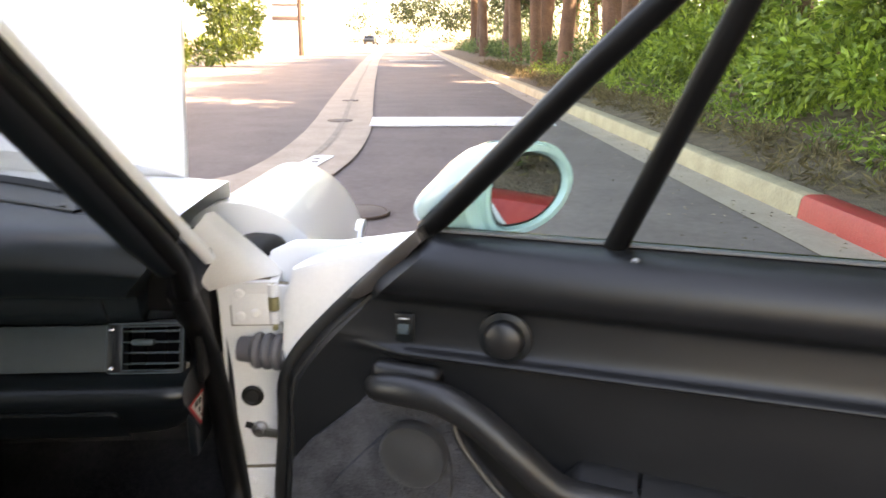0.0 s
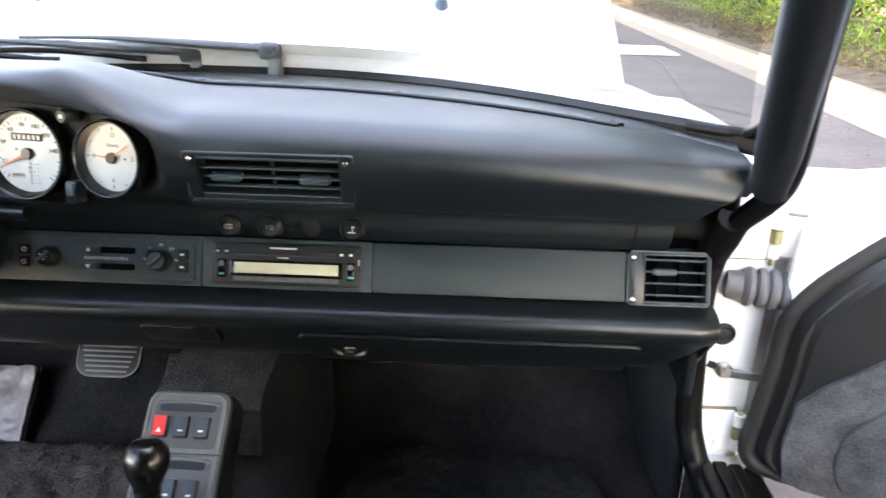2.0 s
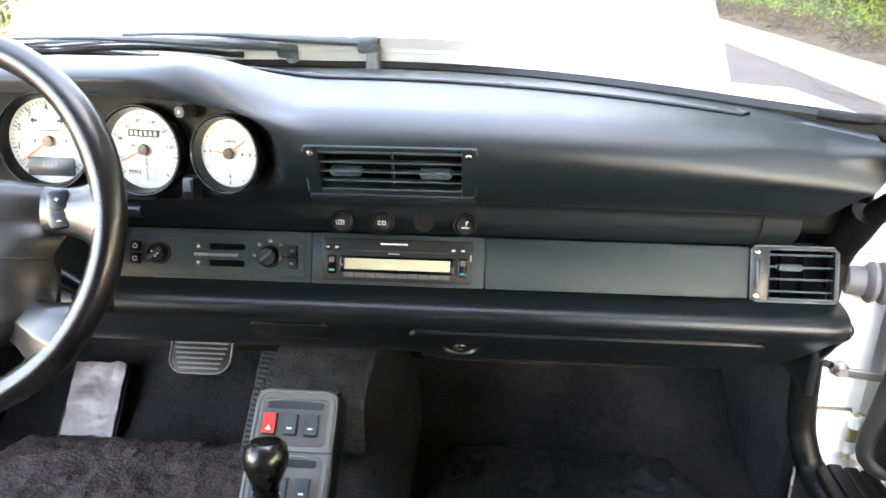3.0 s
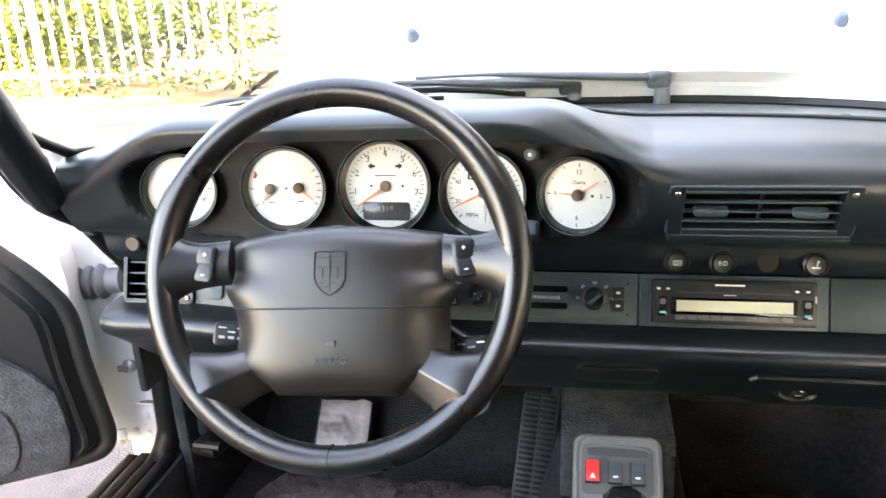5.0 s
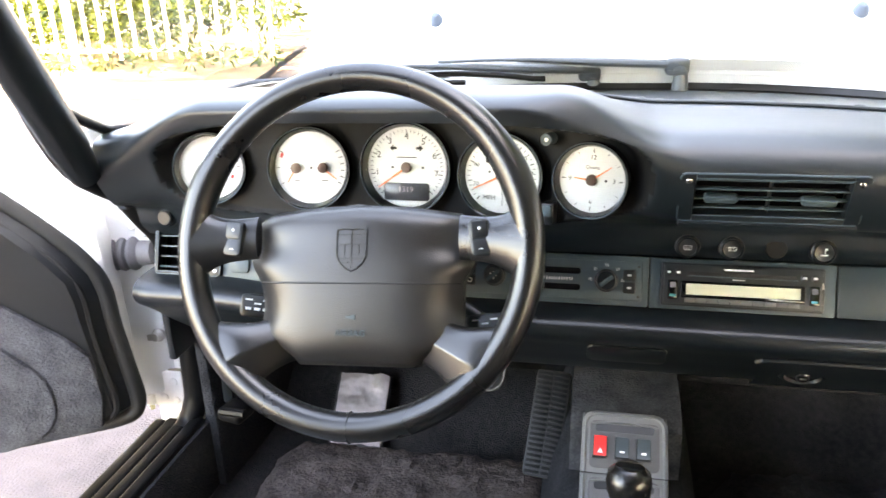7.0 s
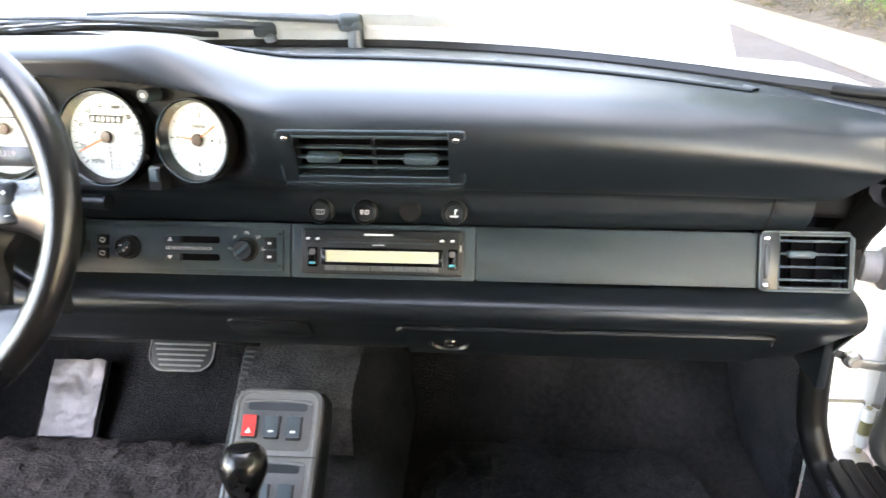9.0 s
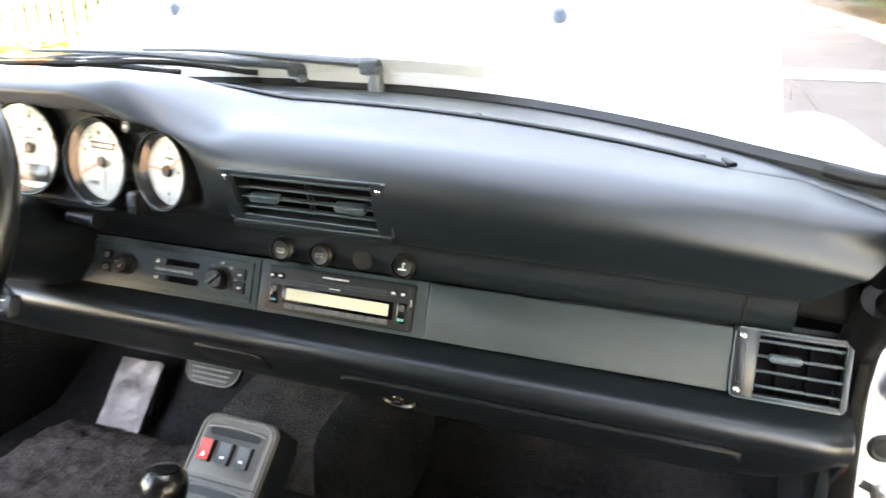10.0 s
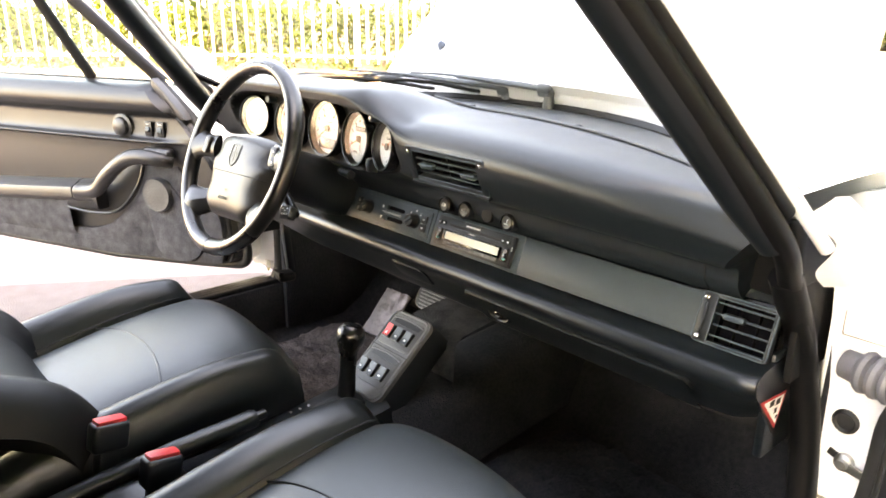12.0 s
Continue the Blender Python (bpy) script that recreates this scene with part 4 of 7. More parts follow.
def sink(x, y, z, past_crest):
    """The oval well of the instruments, sunk into the face of the binnacle."""
    if not past_crest:
        return y
    e = (abs(x + 0.308) / 0.306) ** 3.2 + (abs(z - 0.836) / 0.068) ** 3.2
    k = 1 - smooth_step(0.80, 1.0, e)
    return lerp(y, max(y, dial_y(x) + 0.014 + 0.14 * (z - 0.835)), k)


def dial_y(x):
    """The dials stand on a shallow arc that faces the driver."""
    return 0.999 - 0.37 * (x + 0.305) ** 2


def end_cut(x, z):
    """The pad's passenger end is cut back below its upper edge."""
    return x - 0.050 * smooth_step(0.842, 0.765, z) * smooth_step(0.48, 0.643, x)


dash = thing("dashboard", (0, 1.05, 0.6), "black vinyl dashboard with hooded instrument binnacle", "dashboard")
xs = [-0.700 + 1.343 * i / 262 for i in range(263)]
bm = loft([[(end_cut(x, p.y), sink(x, p.x, p.y, k > 8 * 8), p.y) for k, p in enumerate(curve_pts(pad_profile(x), 8))] for x in xs], caps=False)
bm.verts.ensure_lookup_table()
n_prof = len(curve_pts(pad_profile(0.1), 8))
ends = {k: [bm.verts[k * n_prof + i] for i in range(n_prof)] for k in (0, 262)}
for k, vs in ends.items():
    x = xs[k]
    c = bm.verts.new((x + (-0.03 if k else -0.02), 1.09, 0.79))
    for a, b in zip(vs, vs[1:]):
        bm.faces.new((a, b, c))
hole = [f for f in bm.faces if 0.040 < f.calc_center_median().x < 0.197 and 0.797 < f.calc_center_median().z < 0.851 and f.calc_center_median().y < 1.0]
bmesh.ops.delete(bm, geom=hole, context="FACES")
pad_ob = part("pad", bm, VINYL, dash, angle=50)
pad_ob.data.materials.append(WELL)
for f in pad_ob.data.polygons:
    c = f.center
    if (abs(c.x + 0.308) / 0.306) ** 3.2 + (abs(c.z - 0.836) / 0.068) ** 3.2 < 0.97 and c.y > dial_y(c.x) - 0.035 and c.y < 1.04:
        f.material_index = 1


def lip_z(x):
    return 0.8975 - 0.0325 * (abs(x) / 0.63) ** 2 + 0.012 * smooth_step(0.015, -0.115, x)


seam = [(x, lip_y(x) + 0.002, lip_z(x)) for x in [-0.11 + 0.61 * k / 40 for k in range(41)]]
seam += [(0.514, lip_y(0.514) + 0.003, lip_z(0.514)), (0.522, lip_y(0.52) + 0.011, lip_z(0.52)), (0.512, lip_y(0.51) + 0.019, lip_z(0.51) + 0.001)]
part("defroster_lip", tube([(x, y, z - 0.0012) for x, y, z in seam], 0.0026, 8), VINYL, dash, "thin raised lip along the defroster strip")
for q in (-0.015, 0.245, 0.49):
    part("defroster_clip", lathe(pose(q, lip_y(q) + 0.012, lip_z(q) - 0.002), [(0.007, 0), (0.006, 0.003), (0.003, 0.004), (0.001, 0.004)], 12), HARD, dash)

part("pad_seam", tube([(0.548, y - 0.001, z) for y, z in ((0.990, 0.780), (1.006, 0.7735), (1.020, 0.763), (1.025, 0.738), (1.041, 0.719))], 0.0012, 6), INK, dash)
# lower roll and knee panel
LOW = [(1.030, 0.6545), (1.012, 0.6545), (0.992, 0.652), (0.979, 0.646), (0.974, 0.636), (0.977, 0.625), (0.988, 0.612), (0.993, 0.606), (1.008, 0.588), (1.028, 0.564), (1.050, 0.546), (1.085, 0.533), (1.16, 0.526)]
rows = []
for i in range(101):
    x = -0.700 + 1.352 * i / 100
    xe = abs(x) - (0.048 if x < 0 else 0.0)
    e, e2 = max(0.0, (xe - 0.63) / 0.022), max(0.0, (xe - 0.575) / 0.077)
    lift = 0.012 * smooth_step(-0.40, -0.62, x)
    rows.append([(x, p.x + 0.006 * e * e, p.y + lift + max(0.0, 0.615 - p.y) * 0.45 * e2 ** 2) for p in curve_pts(LOW, 4)])
low = part("knee_roll", loft(rows), SOFT, dash)
for s in (1, -1):
    cap = [(p.x + 0.006, p.y + (0.012 if s < 0 else 0) + max(0.0, 0.615 - p.y) * 0.45) for p in curve_pts(LOW, 2)] + [(1.16, 0.66)]
    part("end_cap", prism(pose(0.640 if s > 0 else -0.702, 0, 0, 90, 0, 90), cap, 0.014, 0.0), SOFT, dash)
    part("side_trim", box(pose(0.645 if s > 0 else -0.692, 1.095, 0.590), 0.013, 0.13, 0.15, 0.004), SOFT, dash)
    part("side_fascia", box(pose(0.624 if s > 0 else -0.690, 1.090 if s > 0 else 1.130, 0.772 if s > 0 else 0.752, 0, 0, -8 * s), 0.074 if s > 0 else 0.022, 0.09, 0.084, 0.012, 3), WELL, dash)
part("corner_filler", box(pose(0.655, 1.060, 0.795), 0.024, 0.090, 0.090, 0.010, 3), WELL, dash)
part("end_wall", box(pose(0.661, 1.100, 0.725), 0.010, 0.110, 0.200, 0.003), WELL, dash)
TR = pose(0, 1.0305, 0.6855, 69.3)
part("trim_backing", box(TR @ pose(-0.0275, 0.003, -0.034), 1.332, 0.072, 0.012, 0.002), HARD, dash)


def on_trim(x, up=0.0, out=0.0):
    return TR @ Matrix.Translation((x, up, out))


part("blank_panel", rbox(on_trim(0.3835, 0.0, 0), 0.319, 0.0625, 0.004, 0.003, 0.001), PANEL, dash, "plain grained dark grey trim panel")
part("radio_surround", rbox(on_trim(0.114, 0, -0.002), 0.217, 0.0635, 0.004, 0.002, 0.001), SATIN, dash)
part("climate_surround", rbox(on_trim(-0.148, 0, -0.002), 0.303, 0.0635, 0.004, 0.002, 0.001), SATIN, dash)
part("left_panel", rbox(on_trim(-0.442, 0.003, -0.002), 0.280, 0.0690, 0.004, 0.002, 0.001), SATIN, dash, "dark grey switch panel behind the wheel")
part("left_switch", rbox(on_trim(-0.555, 0.002, 0.002), 0.030, 0.036, 0.005, 0.006, 0.002), SATIN, dash)
part("lamp_knob", lathe(pose(-0.652, 1.024, 0.752, 84), [(0.0145, -0.01), (0.0145, 0.004), (0.012, 0.006), (0.0115, 0.012), (0.009, 0.014), (0.001, 0.014)], 22), HARD, dash, "round black knob above the side vent")
# glove box lid, ashtray lid
glove = thing("glove_box_lid", (0.35, 1.0, 0.58), "closed black glove box lid with a round lock", "glove box")
lipkeys = [(0.135, 0.990, 0.604), (0.143, 0.9855, 0.610), (0.16, 0.9850, 0.611), (0.35, 0.9845, 0.611), (0.54, 0.9850, 0.611), (0.556, 0.990, 0.606), (0.562, 0.998, 0.596)]
part("edge", tube(curve_pts(lipkeys, 4), 0.0036, 8), SOFT, glove)
part("face", loft([[(x, yy, zz) for x in (0.142, 0.25, 0.45, 0.556)] for yy, zz in ((0.984, 0.608), (1.003, 0.586), (1.022, 0.563), (1.044, 0.543))]), SOFT, glove)
LK = pose(0.195, 1.0135, 0.5795, 112)
part("lock_escutcheon", lathe(LK @ Matrix.Diagonal((1.7, 1, 1, 1)), [(0.0175, -0.004), (0.017, 0.003), (0.013, 0.006), (0.011, 0.003), (0.001, 0.002)], 28), HARD, glove)
part("lock_cylinder", lathe(LK, [(0.009, 0.0), (0.009, 0.006), (0.007, 0.008), (0.001, 0.008)], 20), BLACKGLOSS, glove)
part("key_slot", box(LK @ pose(0, 0, 0.0085), 0.008, 0.0014, 0.0008), STEEL, glove)
ash = thing("ashtray_lid", (-0.025, 1.0, 0.59), "closed black ashtray flap under the dashboard", "ashtray")
part("flap", rbox(pose(-0.0195, 0.998, 0.5995, 129) @ Matrix.Translation((0, 0, -0.0005)), 0.098, 0.046, 0.0038, 0.010, 0.0015), SOFT, ash)

# round push switches under the centre vent
def push_switch(x, label, marks):
    t = thing("push_switch", (x, 1.02, 0.739), label, "switch", "round dash switches")
    m = pose(x, 1.0215, 0.7395, 80)
    part("collar", lathe(m, [(0.0148, -0.012), (0.0148, 0.004), (0.0125, 0.006), (0.0115, 0.003)], 28, False), HARD, t)
    part("button", lathe(m, [(0.0115, -0.008), (0.0115, 0.003), (0.0105, 0.005), (0.004, 0.0042), (0.001, 0.004)], 24), HARD, t)
    for mx, my, sx, sy in marks:
        part("mark", box(m @ pose(mx, my, 0.0052), sx, sy, 0.0004), WHITEINK, t)


push_switch(0.046, "round black push switch with a heated window mark", ((0, 0.002, 0.009, 0.0006), (0, -0.003, 0.009, 0.0006), (-0.0045, -0.0005, 0.0006, 0.005), (0.0045, -0.0005, 0.0006, 0.005), (-0.0015, -0.001, 0.0006, 0.005), (0.0015, -0.001, 0.0006, 0.005)))
push_switch(0.097, "round black push switch with a fog lamp mark", ((-0.003, 0.002, 0.004, 0.0006), (-0.003, 0, 0.004, 0.0006), (-0.003, -0.002, 0.004, 0.0006), (0.0012, 0, 0.0007, 0.005), (0.003, 0.0022, 0.003, 0.0006), (0.003, -0.0022, 0.003, 0.0006), (0.0045, 0, 0.0007, 0.004)))
push_switch(0.199, "round black cigar lighter with a white mark", ((0, -0.003, 0.009, 0.0018), (0.001, 0.001, 0.0012, 0.005), (0.002, 0.004, 0.003, 0.002)))
bl = thing("blank_plug", (0.148, 1.02, 0.739), "flush black blanking plug between the switches", "blanking plug")
part("disc", lathe(pose(0.148, 1.0245, 0.740, 80), [(0.0125, -0.006), (0.0125, 0.0015), (0.0115, 0.0025), (0.001, 0.0025)], 24), WELL, bl)


# air vents
def vent(m, w, h, rim, slats, ribs, label, tabs, screws=(), group="air vents", frame_mat=None):
    """An air outlet: frame, cross slats with depth, dividers, thumb tabs, screws; m faces the cabin along z."""
    frame_mat = frame_mat or SATIN
    t = thing("air_vent", (m @ Vector((0, 0, 0)))[:], label, "air vent", group)
    x0, x1 = -w / 2, w / 2
    l, r, b, tp = rim
    # Duct walls and back are blackened to paint the shade behind the slats
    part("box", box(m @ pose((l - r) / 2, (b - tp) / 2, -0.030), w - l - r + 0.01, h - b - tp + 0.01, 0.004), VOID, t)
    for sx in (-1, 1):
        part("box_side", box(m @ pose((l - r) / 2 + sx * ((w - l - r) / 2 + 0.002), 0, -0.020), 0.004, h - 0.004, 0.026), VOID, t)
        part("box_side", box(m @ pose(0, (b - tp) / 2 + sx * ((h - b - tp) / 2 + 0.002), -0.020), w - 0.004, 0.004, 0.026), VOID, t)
    for nm, cx, cy, sx, sy in (("frame_left", x0 + l / 2, 0, l, h), ("frame_right", x1 - r / 2, 0, r, h), ("frame_bottom", (l - r) / 2, -h / 2 + b / 2, w - l - r, b), ("frame_top", (l - r) / 2, h / 2 - tp / 2, w - l - r, tp)):
        part(nm, box(m @ pose(cx, cy, -0.006), sx, sy, 0.024, 0.0015), frame_mat, t)
    ih = h - b - tp
    # Paler tubes along both outlines paint the highlight on the bevelled edges
    part("frame_highlight", tube([m @ Vector((x0 + cx, cy, 0.0052)) for cx, cy in ((0.004, -h / 2), (w - 0.004, -h / 2), (w, -h / 2 + 0.004), (w, h / 2 - 0.004), (w - 0.004, h / 2), (0.004, h / 2), (0, h / 2 - 0.004), (0, -h / 2 + 0.004))], 0.0013, 6, True), SATIN, t)
    part("grille_highlight", tube([m @ Vector((cx, cy, 0.0056)) for cx, cy in ((x0 + l, -h / 2 + b), (x1 - r, -h / 2 + b), (x1 - r, h / 2 - tp), (x0 + l, h / 2 - tp))], 0.0011, 6, True), SATIN, t)
    for k in range(slats):
        cy = -h / 2 + b + ih * (k + 0.5) / slats
        part("slat", box(m @ pose((l - r) / 2, cy + 0.001, -0.002, -6), w - l - r, 0.0024, 0.006, 0.0008), SATIN, t)
    for q in ribs:
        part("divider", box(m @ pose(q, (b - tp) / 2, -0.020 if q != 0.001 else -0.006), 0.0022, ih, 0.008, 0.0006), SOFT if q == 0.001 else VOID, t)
    for qx, qy in tabs:
        part("thumb_tab", rbox(m @ pose(qx, qy, -0.004), 0.036 if w > 0.15 else 0.030, 0.0085, 0.010, 0.004, 0.003), SATIN, t)
    for qx, qy in screws:
        part("screw", lathe(m @ pose(qx, qy, 0.006), [(0.0034, 0), (0.0034, 0.001), (0.0024, 0.0020), (0.001, 0.0022)], 14), CHROME, t, "bright screw head")
    return t


CV = pose(0.1185, 0.9600, 0.8235, 109)
vent(CV, 0.189, 0.063, (0.016, 0.016, 0.008, 0.006), 4, (0.001,), "wide black twin centre air vent with bright screws", ((-0.050, -0.003), (0.050, -0.004)), ((-0.0862, 0.0225), (0.0862, 0.0225)), frame_mat=VINYL)
part("vent_shelf", rbox(CV @ pose(0, -0.0350, 0.000), 0.186, 0.006, 0.010, 0.002, 0.001), VINYL, dash)
for s in (1, -1):
    m = on_trim(0.5955 if s > 0 else -0.634, 0.0 if s > 0 else 0.011, 0.002)
    if s < 0:
        m = m @ pose(0, 0, 0, 0, 0, 180)
    vent(m, 0.102, 0.067, (0.021, 0.004, 0.004, 0.004), 4, (-0.008, 0.020), "square black side air vent with bright screws", ((-0.004, 0.008),), ((-0.044, 0.026), (-0.044, -0.027)), frame_mat=HARD)
    part("wheel", rbox(m @ pose(-0.0435, 0, 0.004), 0.006, 0.040, 0.004, 0.003, 0.001), HARD, dash)

# instruments
def gp(x, z):
    """A seat for a dial, facing the driver along its z."""
    return pose(x, dial_y(x), 0.835, 0, 0, -62 * (x + 0.305)) @ pose(0, 0, 0, 82) @ Matrix.Translation((0, z - 0.835, 0))



hoodp = thing("instrument_panel", (-0.3, 1.0, 0.83), "black instrument panel with five white round dials", "instrument panel")


def dial(x, z, r, label, tick_a, tick_b, ticks, major, numbers, needles, nr=0.62, ns=0.011, extra=None):
    g = part("gauge", lathe(gp(x, z), [(r, -0.014), (r, 0.005), (r * 0.965, 0.0075), (r * 0.93, 0.006), (r * 0.90, -0.002)], 48, False), BLACKGLOSS, hoodp, label)
    m = gp(x, z)
    part("bezel_well", lathe(m, [(r * 0.93, 0.006), (r * 0.87, -0.004), (r * 0.86, -0.007)], 40, False), HARD, g)
    part("bezel_ring", lathe(m, [(r * 0.985, 0.0056), (r * 0.975, 0.0082), (r * 0.955, 0.0078)], 48, False), SATIN, g)
    part("dial_face", lathe(m, [(r * 0.88, -0.0068), (r * 0.5, -0.0066), (0.001, -0.0066)], 40), DIAL, g, "white dial face")
    bm = bmesh.new()
    for k in range(ticks):
        a = radians(lerp(tick_a, tick_b, k / max(ticks - 1, 1)))
        ln = r * (0.10 if k % major == 0 else 0.06)
        box(m @ pose(0, 0, -0.0062) @ Matrix.Rotation(a, 4, "Z") @ Matrix.Translation((r * 0.80 - ln / 2, 0, 0)), ln, 0.0011 if k % major == 0 else 0.0007, 0.0003, bm=bm)
    if ticks:
        part("scale", bm, INK, g, smooth=False)
    for txt, a in numbers:
        lettering("numeral", txt, m @ pose(r * nr * math.cos(radians(a)), r * nr * math.sin(radians(a)), -0.0060), ns, INK, g)
    for cx, cy, a, ln, w in needles:
        mm = m @ pose(cx, cy, -0.0035) @ Matrix.Rotation(radians(a), 4, "Z")
        part("needle", loft([[mm @ Vector(p) for p in ((-0.006, -w, 0), (-0.006, w, 0), (ln, w * 0.45, 0), (ln, -w * 0.45, 0))], [mm @ Vector(p) for p in ((-0.006, -w, 0.001), (-0.006, w, 0.001), (ln, w * 0.45, 0.001), (ln, -w * 0.45, 0.001))]], True, True), ORANGE, g, "orange needle", smooth=False)
        part("hub", lathe(m @ pose(cx, cy, -0.0045), [(0.0068, 0), (0.0062, 0.0035), (0.001, 0.004)], 18), mat("brown_hub", (0.10, 0.055, 0.04), 0.4, bump=0.0) if "brown_hub" not in bpy.data.materials else bpy.data.materials["brown_hub"], g)
    if extra:
        extra(m, g, r)
    gl = part("glass", lathe(m, [(r * 0.93, 0.0045), (r * 0.6, 0.0052), (0.001, 0.0055)], 40), LENS, g)
    gl.visible_shadow = False
    return g


def dots(m, g, pts, r=0.0016):
    for x, y in pts:
        part("dot", lathe(m @ pose(x, y, -0.0062), [(r, 0), (r, 0.0004), (0.0005, 0.0004)], 10), INK, g)


def ex_tach(m, g, r):
    part("clock_display", rbox(m @ pose(0, -0.0305, -0.0064), 0.058, 0.022, 0.002, 0.003, 0.0005), DARKLCD, g, "dark digital clock window")
    lettering("clock_digits", "1319", m @ pose(-0.001, -0.0275, -0.0042), 0.010, mat("lcd_digits", (0.30, 0.22, 0.22), 0.5, bump=0.0), g)
    dots(m, g, ((-0.018, 0), (0.021, 0)))
    for s in (-1, 1):
        part("arrow", prism(m @ pose(0.0165 * s, 0.024, -0.0062) @ Matrix.Diagonal((s, 1, 1, 1)), [(-0.004, -0.0016), (0, -0.0016), (0, -0.0042), (0.0048, 0), (0, 0.0042), (0, 0.0016), (-0.004, 0.0016)], 0.0004), INK, g)
    part("small_print", box(m @ pose(0, 0.0125, -0.0062), 0.026, 0.0012, 0.0003), INK, g)


def ex_oil(m, g, r):
    dots(m, g, ((0.001, 0.0),))
    for s, q in ((-1, 3), (1, 6)):
        for k in range(q):
            a = radians(90 - s * 90 + s * lerp(-28, 30, k / (q - 1)) * (1 if s > 0 else 1))
            part("scale_bar", box(m @ pose(r * 0.78 * math.cos(a), r * 0.78 * math.sin(a), -0.0062) @ Matrix.Rotation(a, 4, "Z"), 0.005, 0.001, 0.0003), INK, g)
        part("oil_mark", box(m @ pose(0.018 * s, -0.0165, -0.0062), 0.008, 0.0012, 0.0003), INK, g)
    part("red_mark", box(m @ pose(-0.036, 0.0165, -0.0062, 0, 0, 60), 0.006, 0.004, 0.0003), REDINK, g)


def ex_speed(m, g, r):
    part("odometer", rbox(m @ pose(0.0, 0.019, -0.0064), 0.040, 0.0085, 0.0015, 0.001), INK, g)
    for k in range(6):
        part("odometer_digit", box(m @ pose(-0.0155 + 0.0062 * k, 0.019, -0.0048), 0.0028, 0.005, 0.0002), WHITEINK, g)
    lettering("unit", "MPH", m @ pose(-0.0145, -0.0275, -0.0060), 0.0078, INK, g)
    lettering("gear_letters", "P", m @ pose(0.002, -0.008, -0.0060), 0.0055, INK, g)
    for k, ch in enumerate("RND321"):
        lettering("gear_letters", ch, m @ pose(0.002, -0.0125 - 0.0045 * k, -0.0060), 0.0055, INK, g)
        dots(m, g, ((0.007, -0.0125 - 0.0045 * k), (0.012, -0.0125 - 0.0045 * k)), 0.0006)
    dots(m, g, ((-0.015, 0.004),))


def ex_clock(m, g, r):
    lettering("dial_word", "Quartz", m @ pose(0, 0.0145, -0.0060), 0.0058, INK, g)
    dots(m, g, ((0.0165, 0),))


dial(-0.551, 0.836, 0.0465, "small white fuel and level dial", 0, 40, 5, 2, (), ((0.002, -0.002, -48, 0.018, 0.0013),), extra=lambda m, g, r: part("red_mark", box(m @ pose(0.026, -0.013, -0.0062, 0, 0, 60), 0.005, 0.003, 0.0003), REDINK, g))
dial(-0.423, 0.834, 0.0535, "white oil temperature and pressure dial", 0, 0, 0, 1, (), ((-0.0185, 0.0, -122, 0.021, 0.0013), (0.0165, 0.0, -40, 0.023, 0.0013)), extra=ex_oil)
dial(-0.2985, 0.836, 0.0585, "large white rev counter dial", 225, -45, 41, 5, [(str(k + 1), 190 - 33.5 * k) for k in range(7)], ((0.0, 0.0, 215, 0.044, 0.0014),), nr=0.66, ns=0.0115, extra=ex_tach)
dial(-0.1795, 0.830, 0.0535, "white speedometer dial with mileage counter", 225, -45, 33, 4, [("20", 200), ("40", 160), ("60", 128), ("80", 100), ("100", 70), ("120", 42), ("140", 8)], ((0.0, 0.0, 207, 0.038, 0.0014),), nr=0.63, ns=0.0075, extra=ex_speed)
dial(-0.0725, 0.8315, 0.0450, "white clock dial with orange hands", 90, -240, 12, 3, [("12", 90), ("3", 0), ("6", -90), ("9", 180)], ((0, 0, 36, 0.028, 0.0011), (0, 0, 176, 0.021, 0.0013)), nr=0.58, ns=0.0075, extra=ex_clock)
for x, z, nm in ((-0.124, 0.8765, "dimmer_knob"), (-0.505, 0.8765, "reset_knob")):
    part(nm, lathe(gp(x, z), [(0.0075, -0.014), (0.0075, 0.007), (0.006, 0.009), (0.001, 0.009)], 18), SATIN, hoodp)
part("dimmer_mark", lathe(gp(-0.124, 0.8765) @ pose(0, 0, 0.0092), [(0.0025, 0), (0.0025, 0.0004), (0.0005, 0.0004)], 10), WHITEINK, hoodp)
part("rocker", rbox(gp(-0.119, 0.789) @ pose(0, 0, -0.012), 0.014, 0.026, 0.018, 0.002, 0.001), HARD, hoodp, "small black rocker switch")
part("rocker_tip", rbox(gp(-0.119, 0.793) @ pose(0, 0, 0.005), 0.010, 0.014, 0.004, 0.002, 0.001), SATIN, hoodp)

# radio
radio = thing("car_radio", (0.114, 1.03, 0.686), "black cassette-size car radio with cream display", "radio")
part("faceplate", rbox(on_trim(0.1135, 0, 0.000), 0.190, 0.054, 0.008, 0.003, 0.0015), HARD, radio)
RZ = 0.0082
part("fascia", rbox(on_trim(0.1135, 0, RZ - 0.001), 0.184, 0.049, 0.0022, 0.002, 0.0008), RADIOFACE, radio)
part("slot", box(on_trim(0.114, 0.0145, RZ + 0.0013), 0.124, 0.0042, 0.0012), INK, radio)
part("slot_lip", box(on_trim(0.114, 0.0113, RZ + 0.0018), 0.128, 0.0012, 0.0022, 0.0004), SATIN, radio)
part("display_frame", rbox(on_trim(0.114, -0.0055, RZ), 0.144, 0.0205, 0.003, 0.002, 0.001), BLACKGLOSS, radio)
part("display", rbox(on_trim(0.1145, -0.0050, RZ + 0.0026), 0.132, 0.0135, 0.001, 0.001), LCD, radio, "plain cream coloured display")
